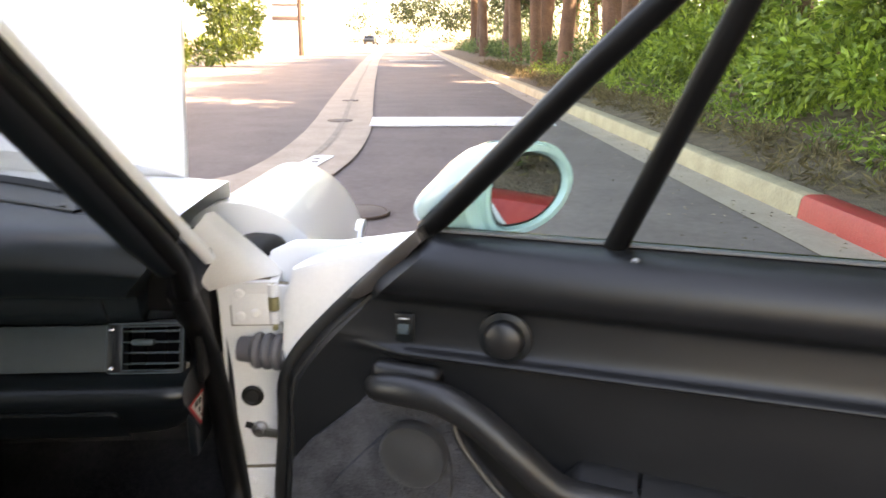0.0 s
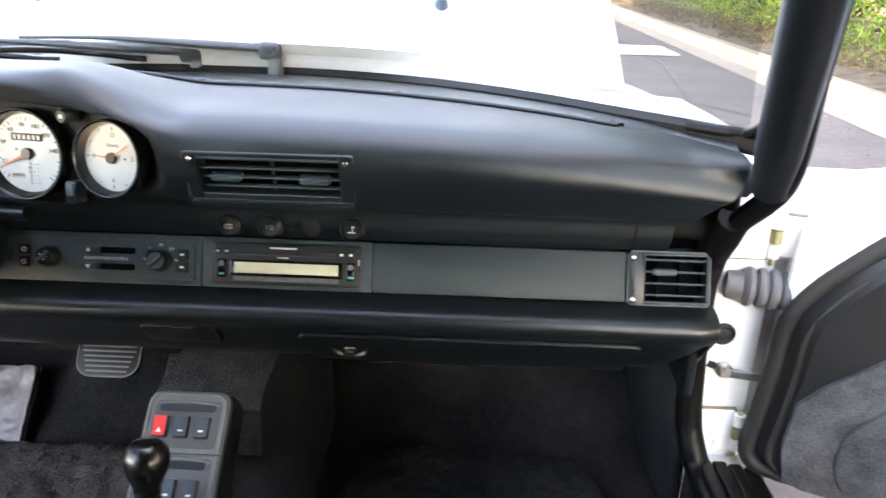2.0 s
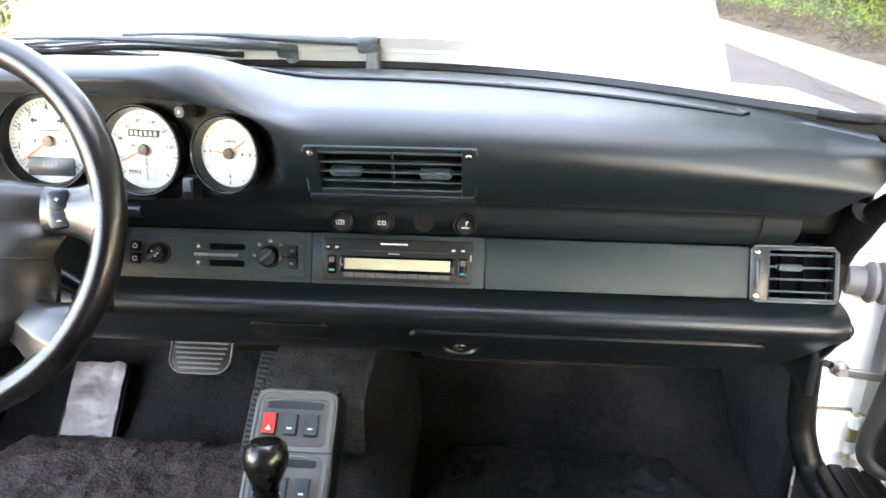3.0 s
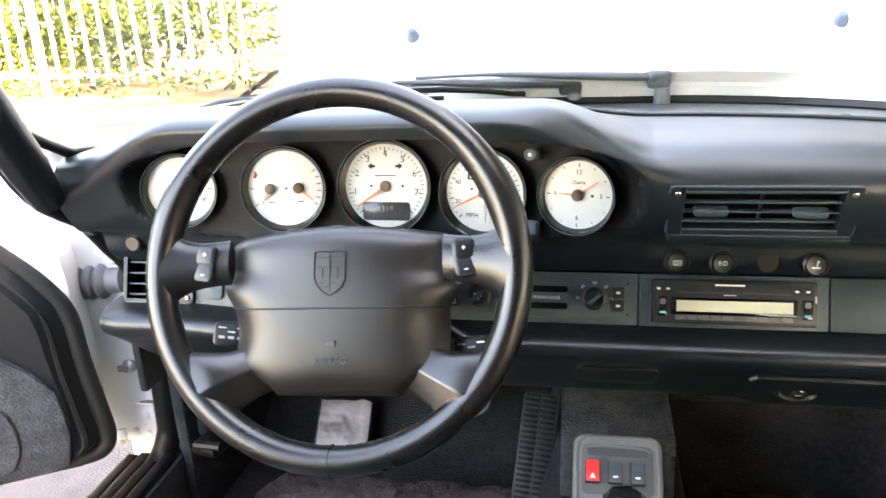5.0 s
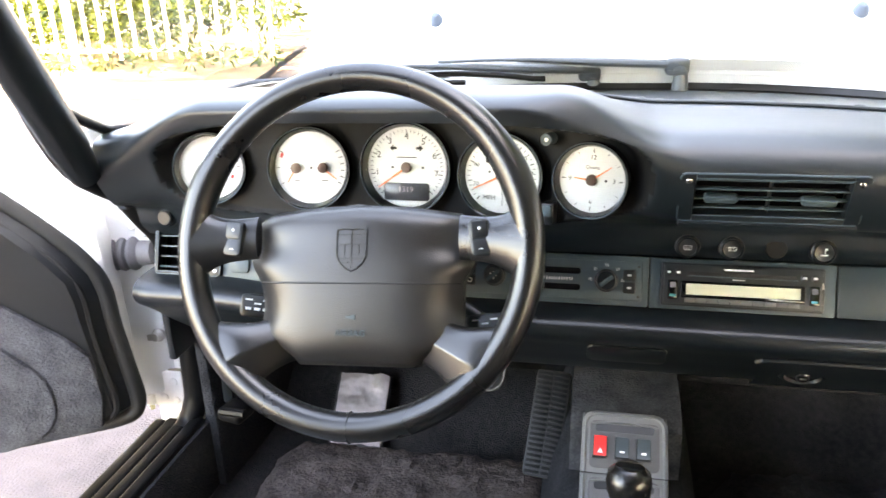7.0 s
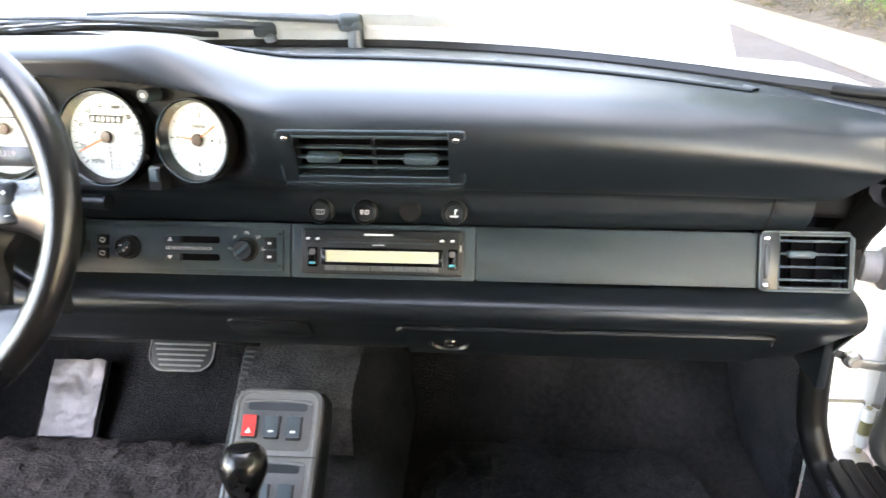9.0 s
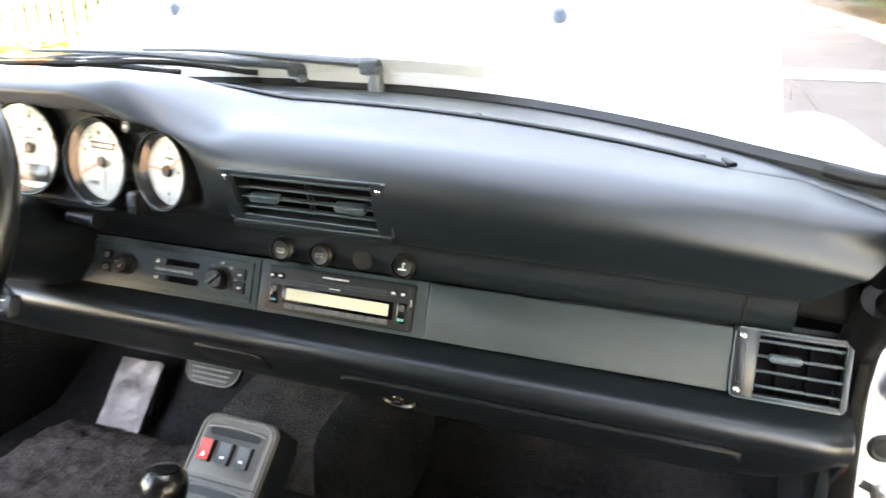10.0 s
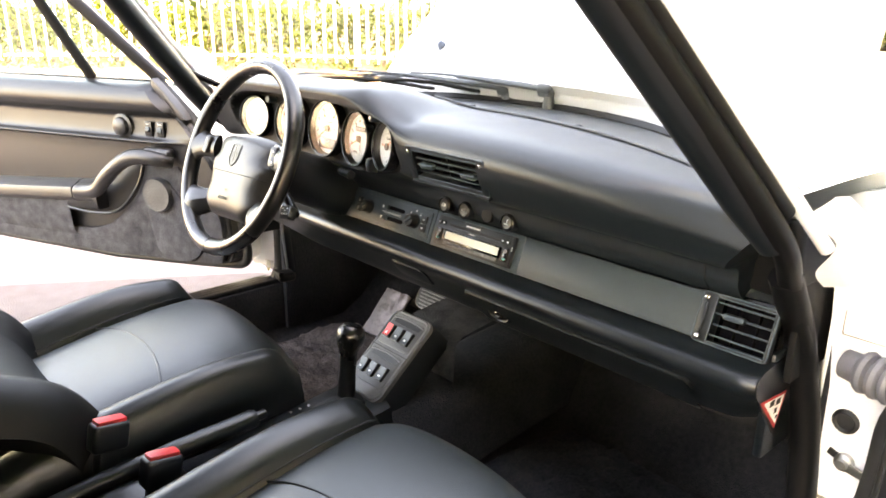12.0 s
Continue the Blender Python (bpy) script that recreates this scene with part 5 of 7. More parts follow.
for k in range(10):
    part("preset_button", rbox(on_trim(0.0535 + 0.0134 * k, -0.0190, RZ + 0.001), 0.0122, 0.0058, 0.0026, 0.001, 0.0005), GREYPL, radio)
for k, (x, s) in enumerate(((0.0325, 1), (0.1965, -1))):
    part("rocker", rbox(on_trim(x, -0.0065, RZ), 0.0115, 0.0235, 0.0040, 0.002, 0.001), BLACKGLOSS, radio)
    part("rocker_mark", box(on_trim(x, -0.0135, RZ + 0.0042), 0.007, 0.0028, 0.0003), TEAL, radio)
    part("rocker_sign", rbox(on_trim(x, -0.0005, RZ + 0.0042), 0.0068, 0.0070, 0.0006, 0.002), BELLOW, radio, "pale rocker legend")
for x in (0.0275, 0.0385, 0.1845, 0.1965):
    part("round_button", lathe(on_trim(x, 0.0150, RZ), [(0.0042, 0), (0.0042, 0.003), (0.003, 0.0038), (0.001, 0.0038)], 14), HARD, radio)
    part("round_mark", box(on_trim(x, 0.0150, RZ + 0.0039), 0.0042, 0.0026, 0.0002), WHITEINK, radio)
part("maker_mark", box(on_trim(0.110, 0.0205, RZ + 0.0014), 0.034, 0.0022, 0.0003), WHITEINK, radio)
part("type_mark", box(on_trim(0.110, 0.0085, RZ + 0.0014), 0.014, 0.0013, 0.0003), WHITEINK, radio)
part("release_tab", box(on_trim(0.206, 0.006, RZ), 0.002, 0.008, 0.003, 0.0005), STEEL, radio)

# climate control
clim = thing("climate_control", (-0.145, 1.03, 0.686), "black heating control unit with sliders and knobs", "climate control")
part("faceplate", rbox(on_trim(-0.138, 0.0, 0.001), 0.268, 0.050, 0.004, 0.003, 0.001), SATIN, clim)
CZ = 0.005
for k in range(5):
    part("grille_slot", box(on_trim(-0.256 + 0.0035 * k, 0.0, CZ), 0.0016, 0.014, 0.0006), INK, clim)
for up in (0.008, -0.008):
    part("key", rbox(on_trim(-0.224, up, CZ - 0.001), 0.0135, 0.0140, 0.004, 0.002, 0.0008), HARD, clim)
    part("key_mark", lathe(on_trim(-0.224, up, CZ + 0.0031), [(0.0032, 0), (0.0032, 0.0002), (0.0022, 0.0002)], 12, False), WHITEINK, clim)
    part("square_key", rbox(on_trim(-0.020, up, CZ - 0.001), 0.0150, 0.0140, 0.004, 0.002, 0.0008), HARD, clim)
    part("square_mark", rbox(on_trim(-0.020, up, CZ + 0.0031), 0.0050, 0.0028, 0.0003, 0.001), WHITEINK, clim)
for x, a in ((-0.192, 40), (-0.0485, -140)):
    kb = part("knob", lathe(on_trim(x, 0, CZ - 0.001), [(0.0150, 0), (0.0145, 0.003), (0.0128, 0.004), (0.0118, 0.016), (0.0105, 0.0175), (0.001, 0.0175)], 28), HARD, clim, "round black knob")
    part("knob_grip", rbox(on_trim(x, 0, CZ + 0.0155) @ Matrix.Rotation(radians(a), 4, "Z"), 0.020, 0.005, 0.004, 0.002, 0.001), SATIN, kb)
    part("pointer", box(on_trim(x, 0, CZ + 0.0168) @ Matrix.Rotation(radians(a), 4, "Z") @ Matrix.Translation((0.007, 0, 0)), 0.006, 0.0012, 0.0004), WHITEINK, kb)
for txt, a in (("18", 178), ("21", 132), ("24", 90), ("27", 48), ("30", 2)):
    lettering("numeral", txt, on_trim(-0.0485 + 0.0205 * math.cos(radians(a)), 0.0195 * math.sin(radians(a)), CZ + 0.0002), 0.0052, WHITEINK, clim)
for k in range(5):
    part("fan_blade_mark", box(on_trim(-0.192, 0, CZ + 0.0168) @ Matrix.Rotation(radians(72 * k), 4, "Z") @ Matrix.Translation((0.003, 0, 0)), 0.0042, 0.0018, 0.0004), WHITEINK, clim)
for up in (0.0105, -0.0105):
    part("slider_track", rbox(on_trim(-0.115, up, CZ - 0.0008), 0.068, 0.0080, 0.0012, 0.003, 0.0004), VOID, clim)
    part("slider_knob", rbox(on_trim(-0.137, up, CZ), 0.021, 0.0095, 0.007, 0.003, 0.002), SATIN, clim)
    part("slider_mark", prism(on_trim(-0.139, up, CZ + 0.0072) @ Matrix.Diagonal((1, 1 if up > 0 else -1, 1, 1)), [(-0.003, -0.002), (0.003, -0.002), (0, 0.003)], 0.0002), WHITEINK, clim)
for k in range(18):
    part("scale_bar", box(on_trim(-0.146 + 0.0032 * k, 0.0, CZ), 0.0011, 0.0040, 0.0003), WHITEINK, clim)
for up in (0.019, -0.019):
    part("screw_hole", lathe(on_trim(-0.0085, up, CZ), [(0.0016, 0), (0.0016, 0.0003), (0.0004, 0.0003)], 10), INK, clim)

# warning sticker on the dashboard's end
st = thing("warning_sticker", (0.665, 1.06, 0.60), "white triangular warning sticker with red border", "sticker")
SM = pose(0.6545, 1.036, 0.590, 90, 0, 90) @ Matrix.Scale(0.80, 4)
part("sticker_backing", prism(SM @ pose(0, 0, -0.006), [(0.052, 0.034), (-0.062, 0.040), (0.018, -0.054)], 0.0045), HARD, dash, "dark plastic end cap of the dashboard")
part("border", prism(SM, [(0.042, 0.018), (-0.050, 0.027), (0.016, -0.042)], 0.0006), REDINK, st)
part("field", prism(SM @ pose(0.0, 0, 0.0008), [(0.0345, 0.0145), (-0.037, 0.0215), (0.0140, -0.0325)], 0.0004), PAPER, st)
for a, b, w, h in ((-0.008, 0.012, 0.016, 0.010), (0.014, 0.008, 0.014, 0.010), (0.008, -0.006, 0.010, 0.009), (0.014, -0.019, 0.006, 0.006)):
    part("printed_bar", box(SM @ pose(a, b, 0.0014), w, h, 0.0003), INK, st)

# ---- steering wheel and controls ----
WH = pose(-0.304, 0.803, 0.802, 90 - 24.2) @ pose(0, 0, 0, 0, 0, 2.6)     # its z looks at the driver, y up the wheel
wheel = thing("steering_wheel", (-0.304, 0.803, 0.802), "black leather four-spoke steering wheel with airbag pad", "steering wheel")
RW = 0.1785
rows = []
for i in range(97):
    a = 2 * math.pi * i / 96
    grip = 1.0 + 0.10 * (math.exp(-((a - radians(25)) / 0.25) ** 2) + math.exp(-((a - radians(155)) / 0.25) ** 2))
    sec = []
    for j in range(14):
        b = 2 * math.pi * j / 14
        rr = RW + 0.0150 * grip * math.cos(b)
        sec.append(WH @ Vector((rr * math.cos(a), rr * math.sin(a), 0.0160 * grip * math.sin(b))))
    rows.append(sec)
bm = loft(rows, True)
bmesh.ops.remove_doubles(bm, verts=bm.verts, dist=1e-6)
rim = part("rim", bm, RIM, wheel, "smooth black leather rim")
bm = bmesh.new()
for i in range(40):
    a = radians(207 + 126 * i / 39)
    box(WH @ Matrix.Rotation(a, 4, "Z") @ Matrix.Translation((RW - 0.0145, 0, 0.0035)) @ pose(0, 0, 0, 35), 0.0012, 0.0045, 0.0012, bm=bm)
part("stitching", bm, RUBBER, rim)
part("rim_seam", lathe(WH @ Matrix.Rotation(radians(-90), 4, "Z") @ Matrix.Translation((RW, 0, 0)) @ pose(0, 0, 0, 90), [(0.0150, -0.0008), (0.0163, 0), (0.0150, 0.0008)], 20), INK, rim)


WP = WH @ Matrix.Translation((0, -0.002, -0.024)) @ Matrix.Scale(1.03, 4)      # the pad sits deeper than the rim


def pad_z(x, y):
    r = (x / 0.120) ** 2 + ((y + 0.03) / 0.095) ** 2
    hollow = 0.0150 * math.exp(-((abs(x) - 0.112) / 0.030) ** 2 - ((y + 0.055) / 0.026) ** 2) + 0.006 * math.exp(-((abs(x) - 0.105) / 0.030) ** 2 - ((y - 0.004) / 0.012) ** 2) + 0.005 * math.exp(-(x / 0.062) ** 2 - ((y + 0.115) / 0.018) ** 2)
    return 0.031 - 0.009 * r - hollow


def half_w(y):
    # wide at the upper spokes, waisted, drawn in towards the foot
    if y > -0.034:
        return lerp(0.1065, 0.1195, smooth_step(-0.034, -0.004, y))
    return 0.1065 - 0.046 * smooth_step(-0.076, -0.117, y)


top_e, bot_e = 0.040, -0.114
rows_t, rows_b = [], []
NY, NX = 34, 24
for j in range(NY + 1):
    y = lerp(bot_e, top_e, j / NY)
    w = half_w(y)
    if y > 0.022:
        w -= 0.012 * ((y - 0.022) / 0.015) ** 2
    row = []
    for i in range(NX + 1):
        q = i / NX * 2 - 1
        x = w * q
        edge = max(abs(q) ** 8, ((y - (top_e + bot_e) / 2) / ((top_e - bot_e) / 2)) ** 12)
        yy = y + (0.007 * (1 - q * q) * smooth_step(0.0, 0.037, y))
        row.append(WP @ Vector((x, yy, pad_z(x, y) - 0.016 * edge - 0.014 * smooth_step(-0.03, 0.03, y) * abs(q) ** 2)))
    rows_t.append(row)
    rows_b.append([WP @ Vector((w * (i / NX * 2 - 1), y, -0.012)) for i in range(NX + 1)])
bm = loft(rows_t)
loft(rows_b, bm=bm)
ring = lambda R: [R[0][i] for i in range(NX + 1)] + [R[j][NX] for j in range(1, NY + 1)] + [R[NY][i] for i in range(NX - 1, -1, -1)] + [R[j][0] for j in range(NY - 1, 0, -1)]
loft([ring(rows_t), ring(rows_b)], True, bm=bm)
bmesh.ops.remove_doubles(bm, verts=bm.verts, dist=1e-6)
pad = part("airbag_pad", bm, AIRB, wheel, "grained black airbag cover")
part("seam", tube([WP @ Vector((x, -0.0310, pad_z(x, -0.031) - 0.0002 - 0.016 * abs(x / 0.107) ** 8)) for x in [0.1045 * (i / 14 - 1) for i in range(29)]], 0.0011, 6), INK, pad)
sh = [(-0.0150, 0.020), (-0.0150, -0.004), (-0.012, -0.012), (-0.006, -0.0175), (0.0, -0.0205), (0.006, -0.0175), (0.012, -0.012), (0.0150, -0.004), (0.0150, 0.020), (0.007, 0.0215), (0.0, 0.0205), (-0.007, 0.0215)]
CR = WP @ pose(0.0, 0.0010, 0.0312)
emb = part("crest", tube([CR @ Vector((x, y, pad_z(x, y + 0.001) - 0.0305)) for x, y in sh], 0.0009, 6, True), INK, pad, "embossed shield emblem")
for x, y, sx, sy in ((0, 0.006, 0.0285, 0.0010), (0, 0.0155, 0.028, 0.0010), (0, -0.008, 0.026, 0.0010), (0, 0.0, 0.0010, 0.036), (-0.007, 0.001, 0.0008, 0.010), (0.0075, 0.001, 0.0008, 0.010), (-0.006, -0.012, 0.007, 0.0009), (0.006, 0.0108, 0.009, 0.0009)):
    part("emboss_line", box(CR @ pose(x, y, pad_z(x, y + 0.001) - 0.0305), sx, sy, 0.0006), INK, emb)
lettering("airbag_word", "AIRBAG", WP @ pose(0, -0.0800, pad_z(0, -0.0800) + 0.0024, 7), 0.0090, SATIN, pad, 0.0006)
part("horn_mark", prism(WP @ pose(0, -0.0640, pad_z(0, -0.0640) + 0.0014, 8), [(-0.004, -0.0012), (0.0, -0.0012), (0.005, -0.003), (0.005, 0.003), (0.0, 0.0012), (-0.004, 0.0012)], 0.0006), SATIN, pad)
for s in (-1, 1):
    # upper spoke, flaring into the rim
    rows = []
    for k in range(13):
        t = k / 12
        x = lerp(0.108, 0.1745, t)
        hw = lerp(0.0225, 0.0215, t) + 0.026 * t ** 4
        zc, th = lerp(-0.010, 0.001, t), lerp(0.0085, 0.0145, t ** 1.5)
        rows.append([WH @ Vector((s * x, lerp(0.013, 0.006, t) + hw * math.cos(b), zc + th * math.sin(b) * (0.72 + 0.28 * abs(math.sin(b))))) for b in [2 * math.pi * j / 20 for j in range(20)]])
    part("spoke", loft(rows, True, True), RIM, wheel)
    SK = WH @ pose(s * 0.1300, 0.0115, -0.0008, 0, 5 * s, 7 * s) @ Matrix.Scale(0.86, 4)
    sw = part("shift_switch", rbox(SK, 0.0245, 0.0430, 0.0070, 0.006, 0.003), HARD, wheel, "black plus and minus shift rocker")
    part("plus_key", rbox(SK @ pose(0, 0.0095, 0.0055), 0.0200, 0.0200, 0.0026, 0.004, 0.0012), HARD, sw)
    part("minus_key", rbox(SK @ pose(0, -0.0115, 0.0050), 0.0205, 0.0180, 0.0024, 0.004, 0.0012), HARD, sw)
    for b, w, h in ((0.0105, 0.0046, 0.0011), (0.0105, 0.0011, 0.0046), (-0.0130, 0.0046, 0.0011)):
        part("sign", box(SK @ pose(0, b, 0.0086 if b > 0 else 0.0075), w, h, 0.0003), WHITEINK, sw)
    # lower spoke: two flat facets meeting in a crest, set behind the pad's cut corner
    rows = []
    a0, a1 = Vector((s * 0.058, -0.083)), Vector((s * 0.1325, -0.1150))
    d = (a1 - a0).normalized()
    nn = Vector((-d.y, d.x)) * s
    for k in range(13):
        t = k / 12
        c = a0.lerp(a1, t)
        hw = 0.0290 - 0.004 * math.sin(math.pi * min(1.0, t * 1.3)) + 0.016 * t ** 4
        zc, th = lerp(-0.027, 0.000, smooth_step(0.0, 0.9, t)), lerp(0.0120, 0.0140, t ** 1.5)
        soft_end = smooth_step(0.80, 1.0, t)
        sec = [(1.0, -0.25), (0.93, 0.22), (0.80, 0.50), (0.40, 0.80 + 0.12 * soft_end), (0.06, 1.02), (0.0, 1.04), (-0.06, 1.0), (-0.40, 0.66 + 0.26 * soft_end), (-0.80, 0.34 + 0.14 * soft_end), (-0.94, 0.10), (-1.0, -0.25), (-0.7, -0.8), (0.0, -1.0), (0.7, -0.8)]
        rows.append([WH @ Vector((c.x + nn.x * hw * q, c.y + nn.y * hw * q, zc + th * h)) for q, h in sec])
    part("spoke", loft(rows, True, True), RIM, wheel)
part("column", tube([WH @ Vector((0, 0, -0.012)), WH @ Vector((0, 0, -0.16)), WH @ Vector((0, 0.0, -0.28))], [0.048, 0.052, 0.06], 20), SOFT, wheel, "black steering column shroud")
for s, nm, lab in ((-1, "indicator_stalk", "black indicator stalk with white print"), (1, "wiper_stalk", "black wiper stalk with white print")):
    stk = thing(nm, WH @ Vector((s * 0.1, -0.02, -0.07)), lab, "stalk")
    py = -0.060 if s < 0 else -0.077
    a, b = WH @ Vector((s * 0.045, -0.024, -0.075)), WH @ Vector((s * 0.130, py, -0.076))
    pm = WH @ pose(s * 0.130, py, -0.066, 0, -8 * s, 6 * s)
    part("arm", tube([a, a.lerp(b, 0.5), b], [0.008, 0.008, 0.008], 12), HARD, stk)
    part("paddle", rbox(pm, 0.040, 0.026, 0.014, 0.005, 0.003), HARD, stk)
    for q in range(3):
        part("print_bar", box(pm @ pose(-0.010 + 0.010 * q, 0.007 - 0.004 * (q % 2), 0.0143), 0.008, 0.0018, 0.0004), WHITEINK, stk)
        part("print_bar", box(pm @ pose(-0.010 + 0.010 * q, -0.003, 0.0143), 0.0065, 0.0030, 0.0004), WHITEINK, stk)
ig = thing("ignition_lock", (-0.165, 0.99, 0.76), "black upper stalk end beside the dials", "switch")
part("lever", tube([(-0.23, 0.985, 0.760), (-0.178, 0.975, 0.762)], [0.007, 0.009], 12), SOFT, ig)

# ---- centre console ----
TRAYGREY = mat("dark_grey_tray_plastic", (0.056, 0.057, 0.058), 0.5, bump=0.2, bscale=1600, scale=18)
con = thing("centre_console", (-0.013, 0.95, 0.4), "grey plastic centre console with switches", "console")
CM = pose(-0.0160, 0.9395, 0.4525, 40.0)       # lies along the sloping face, y up the slope
part("body", loft([[CM @ Vector((x, y, z)) for x, z in ((-0.055, -0.06), (-0.054, -0.006), (-0.050, -0.001), (0.050, -0.001), (0.054, -0.006), (0.055, -0.06))] for y in (-0.105, -0.02, 0.06, 0.082)], caps=True), SOFT, con)


part("face", rbox(CM @ pose(0, -0.007, -0.004), 0.109, 0.182, 0.010, 0.017, 0.004), GREYPL, con, "mid grey console face")
for y0, y1 in ((0.008, 0.070), (-0.072, -0.004)):
    tr = part("tray", rbox(CM @ pose(0, (y0 + y1) / 2, 0.0045), 0.088, y1 - y0, 0.0022, 0.007, 0.0008), TRAYGREY, con)
    # Thin black plate painting the shade under the tray's upper lip
    part("tray_lip_shade", rbox(CM @ pose(0, y1 - 0.0095, 0.0062), 0.074, 0.010, 0.0008, 0.004), HARD, tr)
    part("tray_lip", tube([CM @ Vector((x, y1 - 0.001 - 0.10 * abs(x) ** 2 / 0.044, 0.0068)) for x in [0.042 * (k / 6 - 1) for k in range(13)]], 0.0016, 6), GREYPL, tr)
rimpts = []
for cx, cy, a0 in ((1, 1, 0), (-1, 1, 90), (-1, -1, 180), (1, -1, 270)):
    for k in range(6):
        a = radians(a0 + 18 * k)
        rimpts.append(CM @ Vector((cx * 0.0335 + 0.0165 * math.cos(a), -0.007 + cy * 0.0700 + 0.0165 * math.sin(a), 0.0058)))
part("face_rim", tube(rimpts, 0.0022, 8, True), GREYPL, con, "raised rounded grey console rim")
part("split_line", box(CM @ pose(0, 0.0005, 0.0088), 0.108, 0.0014, 0.001), INK, con)


def rocker(x, y, material, label, mark):
    r = part("rocker_switch", rbox(CM @ pose(x, y, 0.0060), 0.0185, 0.028, 0.006, 0.002, 0.0012), HARD, con, label)
    part("key", loft([[CM @ Vector((x + a, y + b, 0.0118 + c)) for a in (-0.0080, 0.0080)] for b, c in ((-0.0125, 0.000), (-0.0125, 0.0012), (-0.002, 0.0006), (0.002, 0.0018), (0.0125, 0.0036), (0.0125, 0.0))]), material, r)
    part("mark", prism(CM @ pose(x, y - 0.006, 0.0132), [(-0.0035, -0.003), (0.0035, -0.003), (0.0, 0.0035)] if mark else [(-0.003, -0.0012), (0.003, -0.0012), (0.003, 0.0012), (-0.003, 0.0012)], 0.0003), WHITEINK, r)


SPKMESH = mat("speaker_mesh", (0.040, 0.041, 0.043), 0.42, bump=0.5, bscale=900, kind="grain", scale=20, bdist=0.001)
CORNERTRIM = mat("grey_brown_corner_trim", (0.045, 0.040, 0.038), 0.45, bump=0.2, bscale=1200, kind="grain", scale=12)
BRASSDIRT = mat("brown_grime", (0.20, 0.17, 0.12), 0.8, bump=0.3, bscale=200, scale=40)
BLUEPL = mat("blue_grey_key", (0.034, 0.048, 0.056), 0.35, bump=0.0)
for x, mt, lab, mk in ((-0.0305, REDPL, "red hazard warning switch", True), (-0.003, BLUEPL, "blue-grey rocker switch", False), (0.024, BLUEPL, "blue-grey rocker switch", False)):
    rocker(x, 0.035, mt, lab, mk)
for x in (-0.0325, -0.004, 0.0245):
    rocker(x, -0.045, BLUEPL, "blue-grey rocker switch", False)
gate = part("gate_cover", loft([[(-0.013 + x, y, z) for x, z in ((-0.075, zb - 0.05), (-0.066, zb - 0.008), (-0.05, zb), (0.05, zb), (0.066, zb - 0.008), (0.075, zb - 0.05))] for y, zb in ((0.50, 0.352), (0.60, 0.365), (0.72, 0.378), (0.80, 0.386), (0.86, 0.392), (0.885, 0.395))], caps=True), SOFT, con, "black selector gate cover")
part("gate_plate", rbox(pose(-0.013, 0.775, 0.385, 7), 0.092, 0.165, 0.007, 0.030, 0.003), HARD, gate)
part("gate_slot", rbox(pose(-0.018, 0.790, 0.3945, 7), 0.020, 0.120, 0.0035, 0.008, 0.001), INK, gate)
for k in range(6):
    part("gate_letter_bar", box(pose(-0.040, 0.735 + 0.018 * k, 0.3935, 7), 0.006, 0.004, 0.0004), WHITEINK, gate)
part("lighter_socket", lathe(pose(0.020, 0.745, 0.391, 7), [(0.014, 0), (0.014, 0.004), (0.011, 0.005), (0.010, 0.001), (0.001, 0.001)], 20), STEEL, gate)
sel = thing("gear_selector", (-0.02, 0.82, 0.39), "black leather automatic gear selector with round knob", "gear lever")
kp = [(-0.018, 0.836, 0.388), (-0.017, 0.840, 0.43), (-0.016, 0.844, 0.475), (-0.015, 0.846, 0.504)]
part("lever", tube(curve_pts(kp, 4), [0.0175, 0.017, 0.0165, 0.016, 0.0155, 0.0152, 0.015, 0.015, 0.0152, 0.016, 0.0175, 0.0185, 0.0195], 16), RIM, sel)
part("knob", lathe(pose(-0.015, 0.847, 0.502, -14), [(0.014, -0.022), (0.0195, -0.010), (0.0245, 0.003), (0.0260, 0.015), (0.0238, 0.026), (0.0170, 0.0325), (0.001, 0.0325)], 24), RIM, sel, "round black leather knob")
part("knob_cap", lathe(pose(-0.015, 0.847, 0.502, -14), [(0.0158, 0.031), (0.0158, 0.034), (0.0125, 0.0355), (0.001, 0.0355)], 20), BLACKGLOSS, sel, "gloss black knob cap")

# hand brake and belt buckles
hb = thing("hand_brake", (-0.02, 0.5, 0.38), "black hand brake lever lying between the seats", "hand brake")
hk = [(-0.030, 0.30, 0.392), (-0.028, 0.42, 0.408), (-0.024, 0.52, 0.415), (-0.021, 0.62, 0.420), (-0.020, 0.658, 0.422)]
part("grip", tube(curve_pts(hk, 4), [0.014] * 8 + [0.016] * 8 + [0.014], 14), LEATHER, hb)
part("button", tube([(-0.0200, 0.658, 0.422), (-0.0198, 0.676, 0.4235)], 0.008, 12), HARD, hb)
part("gaiter", loft([[(-0.013 + a * math.cos(b), 0.44 + 1.5 * a * math.sin(b), z) for b in [2 * math.pi * k / 20 for k in range(20)]] for a, z in ((0.075, 0.352), (0.065, 0.372), (0.045, 0.385), (0.02, 0.400))], True, True), LEATHER, hb)


